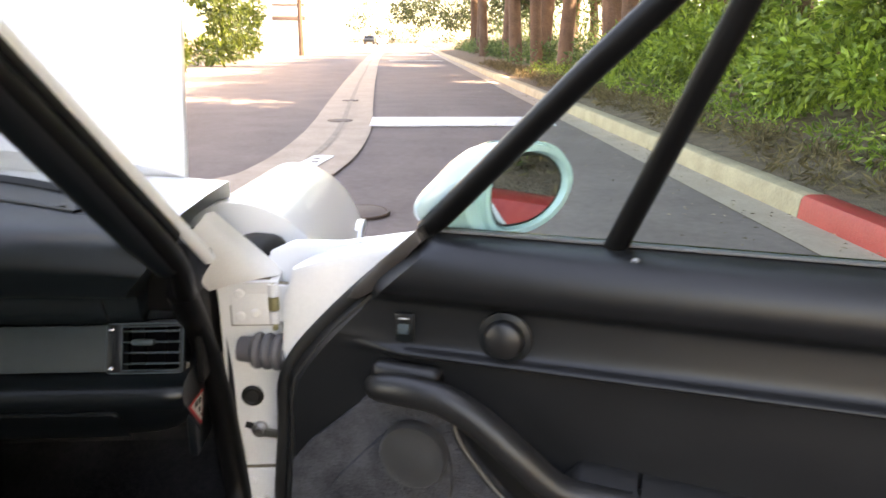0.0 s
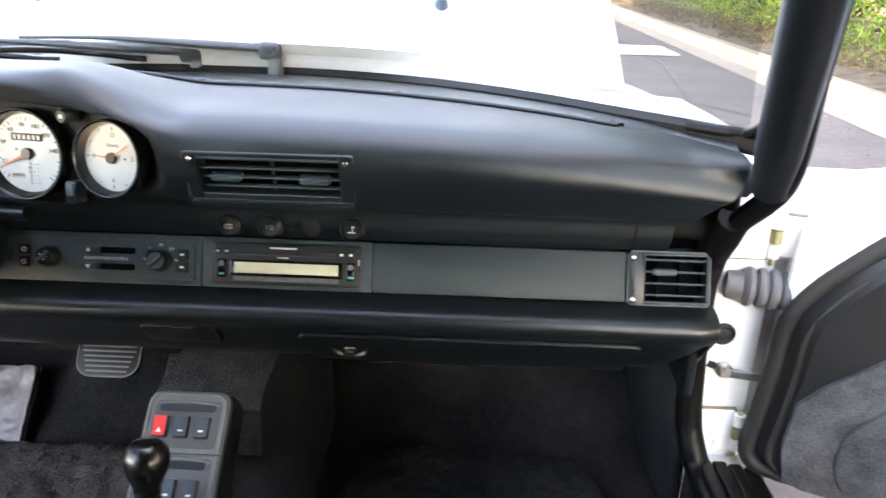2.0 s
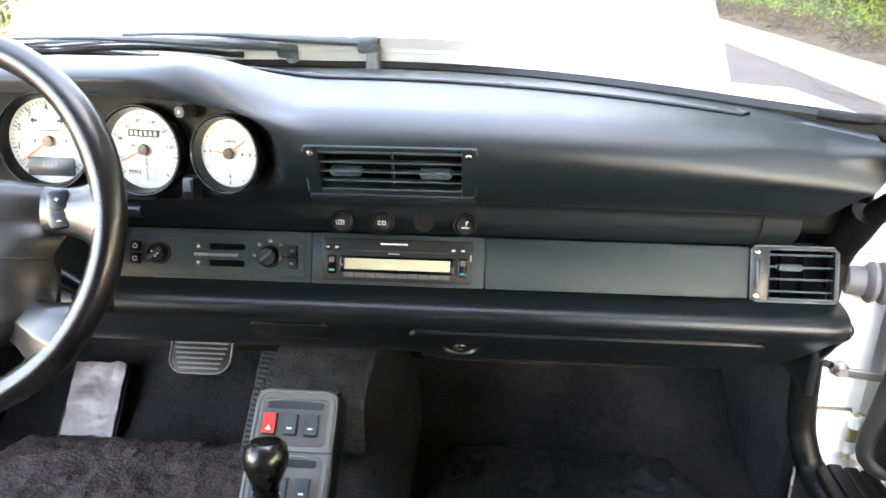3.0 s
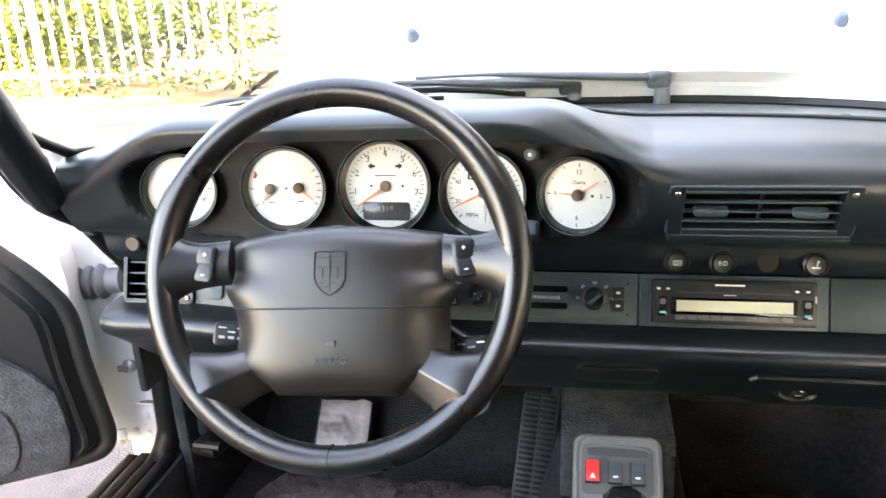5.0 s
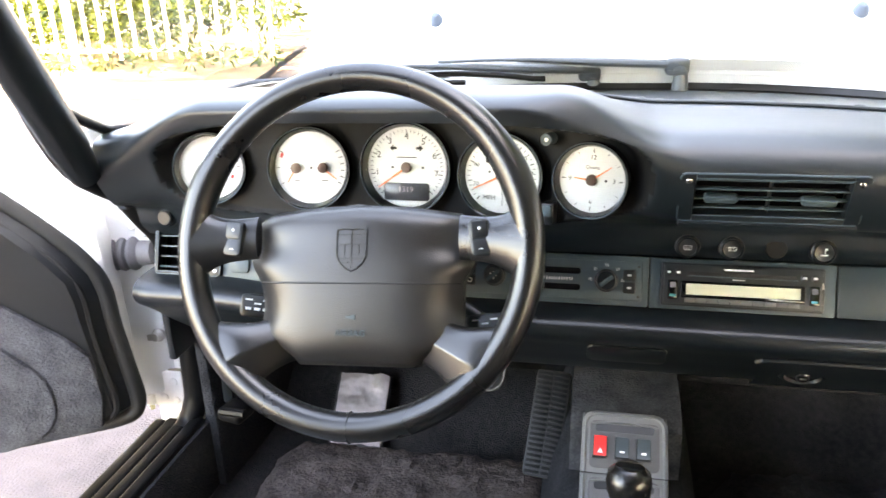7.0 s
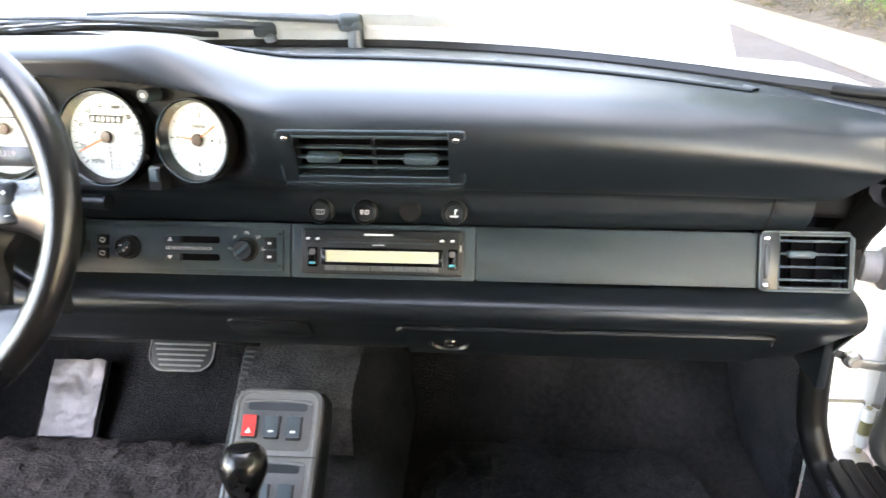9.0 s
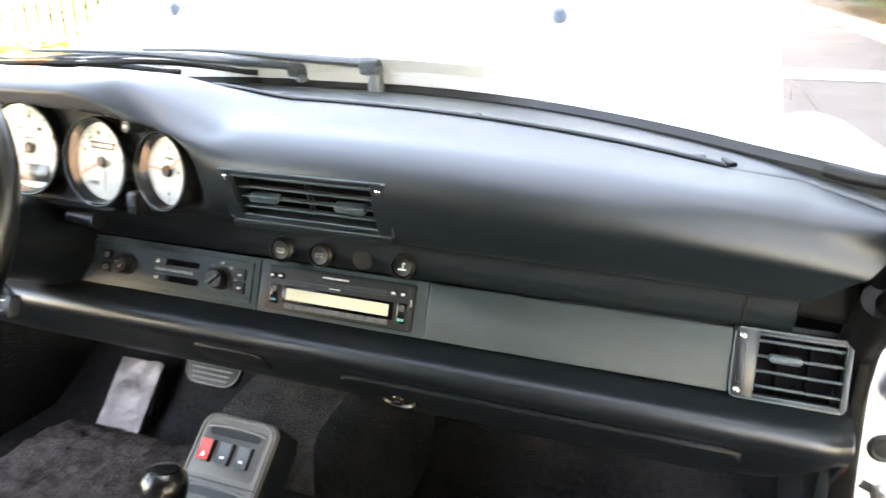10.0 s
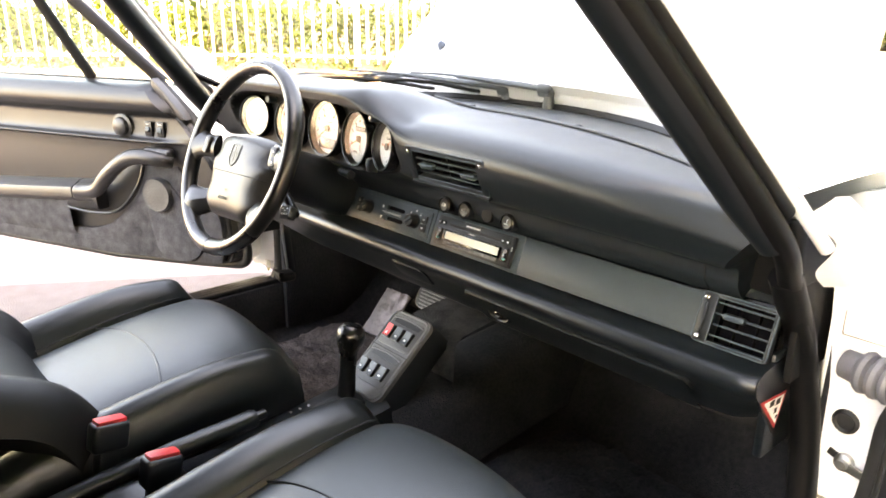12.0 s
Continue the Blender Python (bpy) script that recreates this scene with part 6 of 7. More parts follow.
def buckle(x, y, z, yaw, label):
    t = thing("belt_buckle", (x, y, z), label, "seat belt buckle", "belt buckles")
    m = pose(x, y, z, -12, 0, yaw)
    part("stem", box(m @ pose(0, 0, -0.055), 0.026, 0.034, 0.12, 0.006), HARD, t)
    part("head", box(m @ pose(0, 0, -0.012), 0.030, 0.056, 0.046, 0.007, 3), HARD, t)
    part("release_button", rbox(m @ pose(0, 0.0, 0.008), 0.020, 0.046, 0.008, 0.003, 0.002), REDPL, t, "bright red release button")


buckle(-0.066, 0.443, 0.468, 8, "black belt buckle with red button beside the driver seat")
buckle(0.042, 0.478, 0.448, 4, "black belt buckle with red button beside the passenger seat")


# ---- seats ----
def seat(cx, yf, label, zt, yb0):
    t = thing("leather_seat", (cx, yf - 0.3, 0.22), label, "car seat", "front seats")
    L = 0.56
    W = 0.248

    def base_z(v):      # v 0 back .. 1 front
        return zt - 0.055 + 0.055 * smooth_step(0.0, 0.85, v) - 0.060 * smooth_step(0.88, 1.0, v) ** 2

    # centre cushion
    rows = []
    for j in range(29):
        v = j / 28
        yy = yf - L + L * v + (0.012 * smooth_step(0.8, 1, v))
        rows.append([(cx + u * 0.158 * (1 + 0.12 * v), yy + 0.018 * (1 - u * u) * smooth_step(0.7, 1, v), base_z(v) + 0.012 * (1 - u * u) - 0.012 * abs(u) ** 6) for u in [i / 10 - 1 for i in range(21)]])
    bm = loft(rows)
    loft([[rows[-1][i] for i in range(21)], [(p[0], p[1] - 0.03, 0.27) for p in rows[-1]]], bm=bm)
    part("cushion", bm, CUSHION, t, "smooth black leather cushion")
    arc = [(cx + 0.166 * q, yf - 0.212 - 0.034 * q * q) for q in [k / 10 - 1 for k in range(21)]]
    arc = [(x, y, base_z((y - (yf - L)) / L) + 0.0115 - 0.0115 * ((x - cx) / 0.166) ** 2 - 0.006 * abs((x - cx) / 0.166) ** 6) for x, y in arc]
    part("cross_seam", tube(arc, 0.0022, 6), LEATHER, t)
    for s in (-1, 1):
        rows = []
        for j in range(29):
            v = j / 28
            yy = yf - L - 0.02 + (L + 0.015) * v
            inner = s * cx < 0
            up = (0.026 if inner else 0.040) * smooth_step(-0.1, 0.25, v) * (1 - 0.45 * smooth_step(0.6, 1.0, v))
            z0 = base_z(v)
            wi = 0.158 * (1 + 0.12 * v)
            sec = [(wi - 0.003, z0 - 0.012), (wi + 0.018, z0 + up * 0.62), (wi + 0.048, z0 + up + 0.004), (W - 0.006, z0 + up * 0.75 - 0.005), (W + 0.008, z0 - 0.035), (W + 0.004, z0 - 0.09), (W - 0.02, 0.26)]
            rows.append([(cx + s * p.x, yy - 0.02 * smooth_step(0.85, 1.0, v) * ((p.x - wi) / 0.1), p.y) for p in curve_pts(sec, 3)])
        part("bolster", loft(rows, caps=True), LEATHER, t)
        part("piping", tube([(cx + s * (0.158 * (1 + 0.12 * j / 28) - 0.001), yf - L - 0.02 + (L + 0.015) * j / 28, base_z(j / 28) - 0.0005) for j in range(29)], 0.0016, 6), RUBBER, t)
    part("seat_base", box(pose(cx, yf - 0.30, 0.265), 0.44, 0.46, 0.10, 0.02), HARD, t)
    for s in (-1, 1):
        part("rail", box(pose(cx + 0.17 * s, yf - 0.28, 0.225), 0.03, 0.55, 0.03, 0.004), STEEL, t)
    # backrest, leaning well back, with raised rounded sides
    spine = curve_pts([(yb0 + 0.030, zt - 0.30), (yb0 + 0.045, zt - 0.20), (yb0 + 0.052, zt - 0.12), (yb0 + 0.042, zt - 0.04), (yb0 + 0.006, zt + 0.030), (yb0 - 0.042, zt + 0.073), (yb0 - 0.102, zt + 0.102), (yb0 - 0.20, zt + 0.150), (yb0 - 0.32, zt + 0.230), (yb0 - 0.43, zt + 0.330), (yb0 - 0.50, zt + 0.44), (yb0 - 0.54, zt + 0.55)], 4)
    rows = []
    for k, p in enumerate(spine):
        d = (spine[min(k + 1, len(spine) - 1)] - spine[max(k - 1, 0)]).normalized()
        n = Vector((d.y, -d.x))
        v = k / (len(spine) - 1)
        w = 0.250 - 0.10 * smooth_step(0.70, 1.0, v)
        row = []
        for u in [i / 12 - 1 for i in range(25)]:
            h = -0.030 * (1 - smooth_step(0.55, 0.78, abs(u))) * (1 - smooth_step(0.7, 0.9, v)) - 0.045 * max(0, (abs(u) - 0.80) / 0.20) ** 2
            row.append((cx + w * u, p.x + n.x * h, p.y + n.y * h))
        for u in (1.02, 0.9, 0.5, 0.0, -0.5, -0.9, -1.02):
            row.append((cx + w * u, p.x - n.x * (0.07 if abs(u) > 1 else 0.10), p.y - n.y * (0.07 if abs(u) > 1 else 0.10)))
        rows.append(row)
    # Leather tone with the shade painted in
    part("backrest", loft(rows, True, True), BACKREST_SHADE, t)
    return t


seat(-0.330, 0.805, "black leather driver seat with raised side bolsters", 0.470, 0.422)
seat(0.345, 0.818, "black leather passenger seat with raised side bolsters", 0.465, 0.262)

# ---- pedals and foot well ----
ped = thing("brake_pedal", (-0.263, 1.25, 0.36), "ribbed rubber brake pedal", "pedal")
BP = pose(-0.263, 1.266, 0.394, 50)
PEDALRIB = mat("worn_pedal_rubber", (0.17, 0.158, 0.152), 0.5, bump=0.2, bscale=400, scale=30)
part("pad", rbox(BP, 0.108, 0.060, 0.012, 0.022, 0.003), RUBBER, ped)
for k in range(6):
    part("rib", rbox(BP @ pose(0, -0.0215 + 0.0086 * k, 0.012), 0.070 + 0.0056 * min(k, 4), 0.0026, 0.003, 0.001), PEDALRIB, ped)
edge = []
for cx, cy, a0, r in ((1, 1, 0, 0.010), (-1, 1, 90, 0.010), (-1, -1, 180, 0.026), (1, -1, 270, 0.026)):
    for k in range(6):
        a = radians(a0 + 18 * k)
        edge.append(BP @ Vector((cx * (0.0535 - r) + r * math.cos(a), cy * (0.0300 - r) + r * math.sin(a), 0.0115)))
part("edge_trim", tube(edge, 0.0018, 8, True), PEDALRIB, ped, "thin worn metal edge round the pedal rubber")
part("arm", tube([(-0.263, 1.275, 0.375), (-0.263, 1.36, 0.48), (-0.263, 1.38, 0.60)], 0.012, 8), STEEL, ped)
gas = thing("accelerator_pedal", (-0.135, 1.17, 0.30), "long ribbed black accelerator pedal", "pedal")
GB = pose(-0.128, 1.195, 0.350, 50, 0, -8)
part("pad", rbox(GB, 0.058, 0.175, 0.012, 0.006, 0.002), RUBBER, gas)
for k in range(20):
    for q in (-1, 1):
        part("tread_block", box(GB @ pose(0.0135 * q, -0.0805 + 0.0085 * k, 0.0126), 0.0245, 0.0052, 0.0018, 0.0006), FRAMEBLK, gas)
fp = thing("foot_plate", (-0.49, 1.29, 0.28), "creased bright metal foot plate on the carpet", "foot rest")
rows = [[(-0.537 + 0.096 * i / 12, lerp(1.248, 1.338, j / 14) - 0.008, lerp(0.236, 0.335, j / 14) + 0.006 * noise.noise((i * 0.35, j * 0.35, 7))) for i in range(13)] for j in range(15)]
bm = loft(rows)
loft([[(p[0], p[1] + 0.006, p[2] - 0.004) for p in r] for r in rows], bm=bm)
part("plate", bm, FOIL, fp)
part("plate_block", loft([[(x, y, z) for x in (-0.545, -0.437)] for y, z in ((1.24, 0.226), (1.34, 0.328), (1.36, 0.30), (1.36, 0.22))], caps=False), RUBBER, fp)
lev = thing("hood_release_bracket", (-0.60, 1.06, 0.40), "black plastic release bracket beside the driver footwell", "release lever")
part("strut", box(pose(-0.632, 1.08, 0.49, 8, 6), 0.018, 0.02, 0.16, 0.004), SOFT, lev)
part("foot", box(pose(-0.616, 1.06, 0.412, 0, 0, -12), 0.046, 0.045, 0.022, 0.008, 3), FRAMEBLK, lev)
part("handle", tube([(-0.63, 1.04, 0.424), (-0.585, 1.032, 0.428)], 0.007, 8), FRAMEBLK, lev)


def floor_mat(cx, y0, y1, w, label, material):
    rows = []
    for j in range(91):
        y = lerp(y0, y1, j / 90)
        half = w / 2 * (1 - 0.16 * smooth_step(0.88, 1.0, j / 90) ** 2)
        row = []
        for i in range(73):
            q = i / 36 - 1
            x = cx + half * q + 0.006 * noise.noise((y * 30, 3.1, cx)) * abs(q)
            tuft = 0.007 * noise.noise((x * 55, y * 55, 1.7)) + 0.004 * noise.noise((x * 130, y * 130, 5.2))
            edge = 0.020 * max(abs(q) ** 14, (j / 45 - 1) ** 14)
            row.append((x, y, 0.250 + 0.018 * noise.noise((x * 8, y * 7, cx)) + 0.17 * smooth_step(1.22, 1.50, y) + 0.030 * math.exp(-((y - y0 - 0.26) / 0.10) ** 2) + tuft - edge))
        rows.append(row)
    t = part("floor_mat", loft(rows), material)
    return tagged(t, label, "floor mat", "floor mats")


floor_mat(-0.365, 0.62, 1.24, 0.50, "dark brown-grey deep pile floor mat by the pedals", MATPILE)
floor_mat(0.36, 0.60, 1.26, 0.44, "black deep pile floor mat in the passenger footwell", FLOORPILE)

# ---- wipers ----
def on_glass(x, up, off):
    """A point by the screen: up its slope from the foot, and off its face."""
    yb, zb = ws_base(x)
    return Vector((x, yb - 0.85 * up + 0.526 * off, zb + 0.526 * up + 0.85 * off))


def wiper(tip, end, foot, rise, label):
    """tip and end: the blade's two ends across the car; foot: the pivot; rise: how high the blade lies."""
    t = thing("wiper", foot, label, "wiper", "wipers")
    f = Vector(foot)
    mid = lerp(tip, end, 0.52)
    blade = [on_glass(lerp(tip, end, k / 16), 0.006 + rise * math.sin(math.pi * min(1.0, 0.10 + 0.95 * k / 16)) ** 0.8, 0.006) for k in range(17)]
    part("blade", tube(blade, 0.0042, 8), RUBBER, t, "black rubber wiper blade")
    spine = [p + Vector((0, 0.004, 0.0075)) for p in blade]
    part("blade_spine", tube(spine[1:-1], 0.0026, 6), STEEL, t, "thin bright blade spine")
    for a, b in ((2, 7), (9, 14)):
        part("blade_bridge", tube([spine[a], spine[(a + b) // 2] + Vector((0, 0.003, 0.005)), spine[b]], [0.0026, 0.0038, 0.0026], 8), WIPERGREY, t)
    top = on_glass(mid, 0.012 + rise, 0.022)
    arm = curve_pts([f + Vector((-0.004, 0, 0.012)), f.lerp(top, 0.30) + Vector((0, 0.004, 0.010)), f.lerp(top, 0.68) + Vector((0, 0.004, 0.008)), top], 6)
    part("arm", tube(arm, [lerp(0.0105, 0.0042, smooth_step(0.25, 0.85, k / (len(arm) - 1))) for k in range(len(arm))], 10, flat=0.62), WIPERGREY, t, "faded grey wiper arm")
    part("pivot_cap", box(pose(f.x - 0.004, f.y, f.z + 0.010, 12, 0, 4), 0.034, 0.024, 0.026, 0.007, 3), WIPERGREY, t)
    part("pivot_post", lathe(pose(f.x + 0.002, f.y + 0.002, f.z - 0.045), [(0.012, 0), (0.0115, 0.03), (0.010, 0.045)], 16), WIPERGREY, t)
    part("hinge_pin", tube([f + Vector((-0.030, -0.010, 0.016)), f + Vector((-0.030, 0.010, 0.018))], 0.0035, 8), STEEL, t)
    return t


wiper(-0.47, -0.150, (0.045, 1.284, 0.912), 0.036, "faded black wiper parked along the screen foot")
wiper(-0.635, -0.270, (-0.080, 1.300, 0.902), 0.042, "faded black wiper reaching to the screen's far corner")

# ---- doors ----
def door_frame(s):
    """u along the door from its hinge, v inwards from the outer skin, z up."""
    if s < 0:
        return Matrix(((-0.906, 0.423, 0, -0.778), (-0.423, -0.906, 0, 1.116), (0, 0, 1, 0.026), (0, 0, 0, 1)))
    return Matrix(((0.94, -0.342, 0, 0.758), (-0.342, -0.94, 0, 1.156), (0, 0, 1, 0), (0, 0, 0, 1)))


SWAP = Matrix(((1, 0, 0, 0), (0, 0, 1, 0), (0, 1, 0, 0), (0, 0, 0, 1)))   # outline in (u, z), height along v


def card_front(z):
    """Front edge of the inner card at height z."""
    if z > 0.62:
        return 0.042 + 0.228 * ((z - 0.62) / 0.24) ** 1.25
    return 0.022 + 0.020 * smooth_step(0.36, 0.62, z) + 0.05 * smooth_step(0.385, 0.345, z)


HANDLEV = mat("padded_handle_vinyl", (0.0150, 0.0152, 0.0162), 0.36, bump=0.22, bscale=900, kind="grain", scale=9, spec=0.50)
CARD = [(0.858, 0.072), (0.856, 0.098), (0.847, 0.119), (0.827, 0.133), (0.803, 0.137), (0.786, 0.130), (0.776, 0.117), (0.769, 0.109), (0.760, 0.108), (0.738, 0.110), (0.722, 0.1125), (0.713, 0.1165), (0.7085, 0.1245), (0.705, 0.1285), (0.701, 0.1265), (0.697, 0.1175), (0.686, 0.113), (0.60, 0.113), (0.50, 0.108), (0.42, 0.106), (0.372, 0.098), (0.352, 0.070)]


def door(s, label, nsw):
    D = door_frame(s)
    P = D @ SWAP
    t = thing("door_1" if s > 0 else "door_2", D @ Vector((0.5, 0, 0.3)), label, "car door", "car doors", kind="structure")

    def at(u, v, z):
        return D @ Vector((u, v, z))

    skin = [(-0.030, 0.39), (-0.036, 0.50), (-0.034, 0.66), (-0.028, 0.74), (-0.012, 0.785), (0.02, 0.800), (0.10, 0.806), (0.18, 0.822), (0.25, 0.836), (1.15, 0.836), (1.19, 0.60), (1.16, 0.39), (1.11, 0.350), (0.50, 0.348), (0.06, 0.368), (0.00, 0.372)]
    part("skin", prism(P @ Matrix.Translation((0, 0, -0.022)), skin, 0.024, 0.006), PAINT, t, "white painted outer door skin", angle=30)
    inner = [(0.040, 0.39), (0.034, 0.50), (0.036, 0.66), (0.044, 0.74), (0.06, 0.785), (0.10, 0.800), (0.18, 0.822), (0.25, 0.838), (1.13, 0.838), (1.16, 0.60), (1.13, 0.40), (1.08, 0.352), (0.50, 0.350), (0.10, 0.368), (0.06, 0.372)]
    part("shell", prism(P @ Matrix.Translation((0, 0, 0.002)), inner, 0.070, 0.012), JAMB, t, "white painted inner door shell", angle=30)
    # hinges, cable bellows, check strap
    for z in (0.718, 0.405):
        gx = 0.0 if s > 0 else -0.050
        h = part("hinge", box(pose(0.722 * s + gx, 1.1205, z), 0.058, 0.012, 0.070, 0.003), JAMB, t, "white painted steel hinge with bolts")
        part("leaf", box(pose(0.789 * s + gx, 1.108, z, 0, 0, -20 * s), 0.052, 0.010, 0.058, 0.003), JAMB, h)
        for q in (-0.021, 0.0, 0.021):
            part("knuckle", tube([(0.757 * s + gx, 1.114, z + q - 0.0095), (0.757 * s + gx, 1.114, z + q + 0.0095)], 0.0085, 12), JAMB if q else BRASS, h)
        # Brown plates slightly larger than the hinge, added as its grime outline
        part("dark_edging", box(pose(0.722 * s + gx, 1.1235, z), 0.063, 0.010, 0.075, 0.002), BRASSDIRT, h)
        part("pin", tube([(0.757 * s + gx, 1.114, z - 0.042), (0.757 * s + gx, 1.114, z + 0.032)], 0.0040, 10), BRASS, h, "yellowed hinge pin")
        part("leaf_grime_outline", box(pose(0.789 * s + gx, 1.112, z, 0, 0, -20 * s), 0.057, 0.008, 0.063, 0.002), BRASSDIRT, h)
        for bx, bz in ((-0.05, 0.016), (-0.028, -0.016), (-0.05, -0.02), (0.040, 0.004)):
            part("bolt", lathe(pose((0.757 + bx) * s + gx, 1.114 if bx < 0 else 1.100, z + bz, 90), [(0.0075, -0.006), (0.0075, 0.002), (0.005, 0.004), (0.001, 0.004)], 8), JAMB, h)
    dv = Vector((0.96 * s, -0.20, -0.02)).normalized()
    bprof = [(0.019, -0.02), (0.020, 0.0)]
    for k in range(4):
        bprof += [(0.026, 0.004 + 0.016 * k), (0.028, 0.009 + 0.016 * k), (0.026, 0.014 + 0.016 * k), (0.020, 0.017 + 0.016 * k)]
    bprof += [(0.019, 0.075), (0.018, 0.10)]
    part("cable_bellows", lathe(Matrix.Translation((0.722 * s + gx, 1.112, 0.645 + (0.0 if s > 0 else 0.012))) @ dv.to_track_quat("Z", "Y").to_matrix().to_4x4(), bprof, 20), BELLOW, t, "grey ribbed rubber cable bellows")
    part("post_plug", lathe(pose(0.714 * s + gx * 0.7, 1.1245, 0.564, 90), [(0.017, 0), (0.017, 0.004), (0.013, 0.007), (0.010, 0.005), (0.004, 0.006), (0.001, 0.006)], 20), RUBBER, car, "round black rubber plug")
    cs = part("check_strap", box(pose(0.765 * s + gx, 1.105, 0.505, 0, 0, -14 * s), 0.085, 0.005, 0.012, 0.001), STEEL, t, "steel check strap with bolt")
    part("bolt", lathe(pose(0.722 * s + gx, 1.118, 0.508, 90), [(0.012, -0.006), (0.012, 0.003), (0.008, 0.006), (0.007, 0.012), (0.001, 0.012)], 14), STEEL, cs)
    part("slot", box(pose(0.708 * s + gx, 1.1235, 0.512, 0, 20), 0.018, 0.003, 0.011, 0.001), INK, cs)
    rows = []
    prof = curve_pts(CARD, 3)
    for p in prof:
        uf = card_front(p.x)
        ue = 1.15 - 0.10 * smooth_step(0.42, 0.30, p.x)
        row = []
        for k in range(31):
            w = k / 30
            u = uf + (ue - uf) * w
            soft = 1 - smooth_step(0.0, 0.035, u - uf)
            v = lerp(min(p.y, 0.114), p.y, smooth_step(0.185, 0.25, u)) if p.x < 0.735 else p.y
            row.append(at(u, v - 0.040 * soft ** 2, p.x + 0.020 * smooth_step(0.50, 0.05, u) * smooth_step(0.46, 0.36, p.x)))
        rows.append(row)
    part("card", loft(rows), DOORV, t, "black padded vinyl door card")
    part("edge_seal", tube(curve_pts([at(card_front(z) + 0.004, 0.074, z) for z in (0.86, 0.81, 0.76, 0.71, 0.66, 0.61, 0.54, 0.46, 0.41)] + [at(0.036, 0.074, 0.388), at(0.056, 0.074, 0.378), at(0.10, 0.074, 0.374), at(0.20, 0.074, 0.366)], 4), 0.013, 10), RUBBER, t, "black rubber edge seal")
    part("seal_lip", tube(curve_pts([at(card_front(z) + 0.030, 0.098, z) for z in (0.80, 0.76, 0.71, 0.66, 0.61, 0.54, 0.46, 0.42)] + [at(0.068, 0.098, 0.396), at(0.095, 0.098, 0.388), at(0.16, 0.098, 0.384)], 4), 0.0065, 8), RUBBER, t)
    part("bottom_seal", tube([at(0.070, 0.074, 0.374), at(0.28, 0.074, 0.360), at(0.5, 0.074, 0.348), at(1.06, 0.074, 0.354)], 0.012, 8), RUBBER, t)
    lowc = [(0.076, 0.392), (0.066, 0.44), (0.072, 0.512), (0.102, 0.549), (0.14, 0.583), (0.179, 0.619), (0.199, 0.643), (0.25, 0.648), (0.312, 0.636), (0.320, 0.600), (0.347, 0.561), (0.384, 0.520), (0.421, 0.487), (0.47, 0.452), (0.55, 0.430), (1.11, 0.42), (1.08, 0.372), (0.5, 0.366), (0.1, 0.384)]
    part("carpet_panel", prism(P @ Matrix.Translation((0, 0, 0.100)), lowc, 0.020, 0.006), PILE, t, "dark carpet covered lower panel")
    part("speaker_pod", prism(P @ Matrix.Translation((0, 0, 0.112)), [tuple(q) for q in curve_pts([(0.180, 0.383), (0.148, 0.402), (0.132, 0.436), (0.137, 0.488), (0.169, 0.530), (0.207, 0.572), (0.240, 0.602), (0.280, 0.604), (0.308, 0.572), (0.314, 0.520), (0.303, 0.449), (0.290, 0.402), (0.260, 0.382), (0.215, 0.376)], 3)], 0.016, 0.008), PILE, t)
    part("speaker_cover", lathe(D @ pose(0.263, 0.124, 0.564, -90), [(0.047, 0), (0.0465, 0.014), (0.044, 0.0185), (0.042, 0.0180), (0.025, 0.021), (0.001, 0.022)], 32), SPKMESH, t, "round dark grey speaker cover")
    # pull handle sweeping down into the arm rest
    hk = [at(0.206, 0.128, 0.655), at(0.222, 0.150, 0.664), at(0.266, 0.160, 0.671), at(0.305, 0.163, 0.668), at(0.339, 0.164, 0.656), at(0.374, 0.165, 0.634), at(0.411, 0.165, 0.604), at(0.456, 0.158, 0.566), at(0.505, 0.150, 0.554), at(0.545, 0.146, 0.550)]
    hp = curve_pts(hk, 4)
    part("pull_handle", tube(hp, [0.0125 + 0.0052 * smooth_step(0, 8, i) for i in range(len(hp))], 14, flat=1.15), HANDLEV, t, "satin black curved pull handle")
    part("handle_root", box(D @ pose(0.252, 0.124, 0.676), 0.095, 0.030, 0.030, 0.012, 3), HANDLEV, t)
    part("handle_recess", prism(P @ Matrix.Translation((0, 0, 0.112)), [(0.315, 0.650), (0.36, 0.640), (0.41, 0.600), (0.46, 0.560), (0.49, 0.545), (0.49, 0.492), (0.455, 0.494), (0.425, 0.504), (0.386, 0.532), (0.350, 0.572), (0.325, 0.610)], 0.008, 0.002), INK, t)
    part("recess_rim", tube(curve_pts([at(0.313, 0.124, 0.636), at(0.322, 0.130, 0.600), at(0.348, 0.132, 0.563), at(0.385, 0.133, 0.524), at(0.422, 0.134, 0.501), at(0.462, 0.135, 0.491), at(0.53, 0.136, 0.489), at(0.605, 0.134, 0.494)], 4), 0.0045, 8), SOFT, t)
    part("grip_cup", box(D @ pose(0.537, 0.130, 0.530), 0.130, 0.036, 0.066, 0.014, 3), SOFT, t, "dark moulded grip cup")
    part("cup_hollow", rbox(D @ pose(0.537, 0.1465, 0.541, -90), 0.100, 0.030, 0.003, 0.010, 0.001), INK, t)
    # flush pocket with a thin lip along its upper edge
    for nm, u0, u1, zb, zf, drop in (("arm_rest", 0.462, 0.5515, 0.5855, 0.5650, 0.006), ("arm_rest_lid", 0.5560, 1.12, 0.5790, 0.5610, 0.040)):
        rows = []
        for k in range(15):
            w = k / 14
            u = lerp(u0, u1, w)
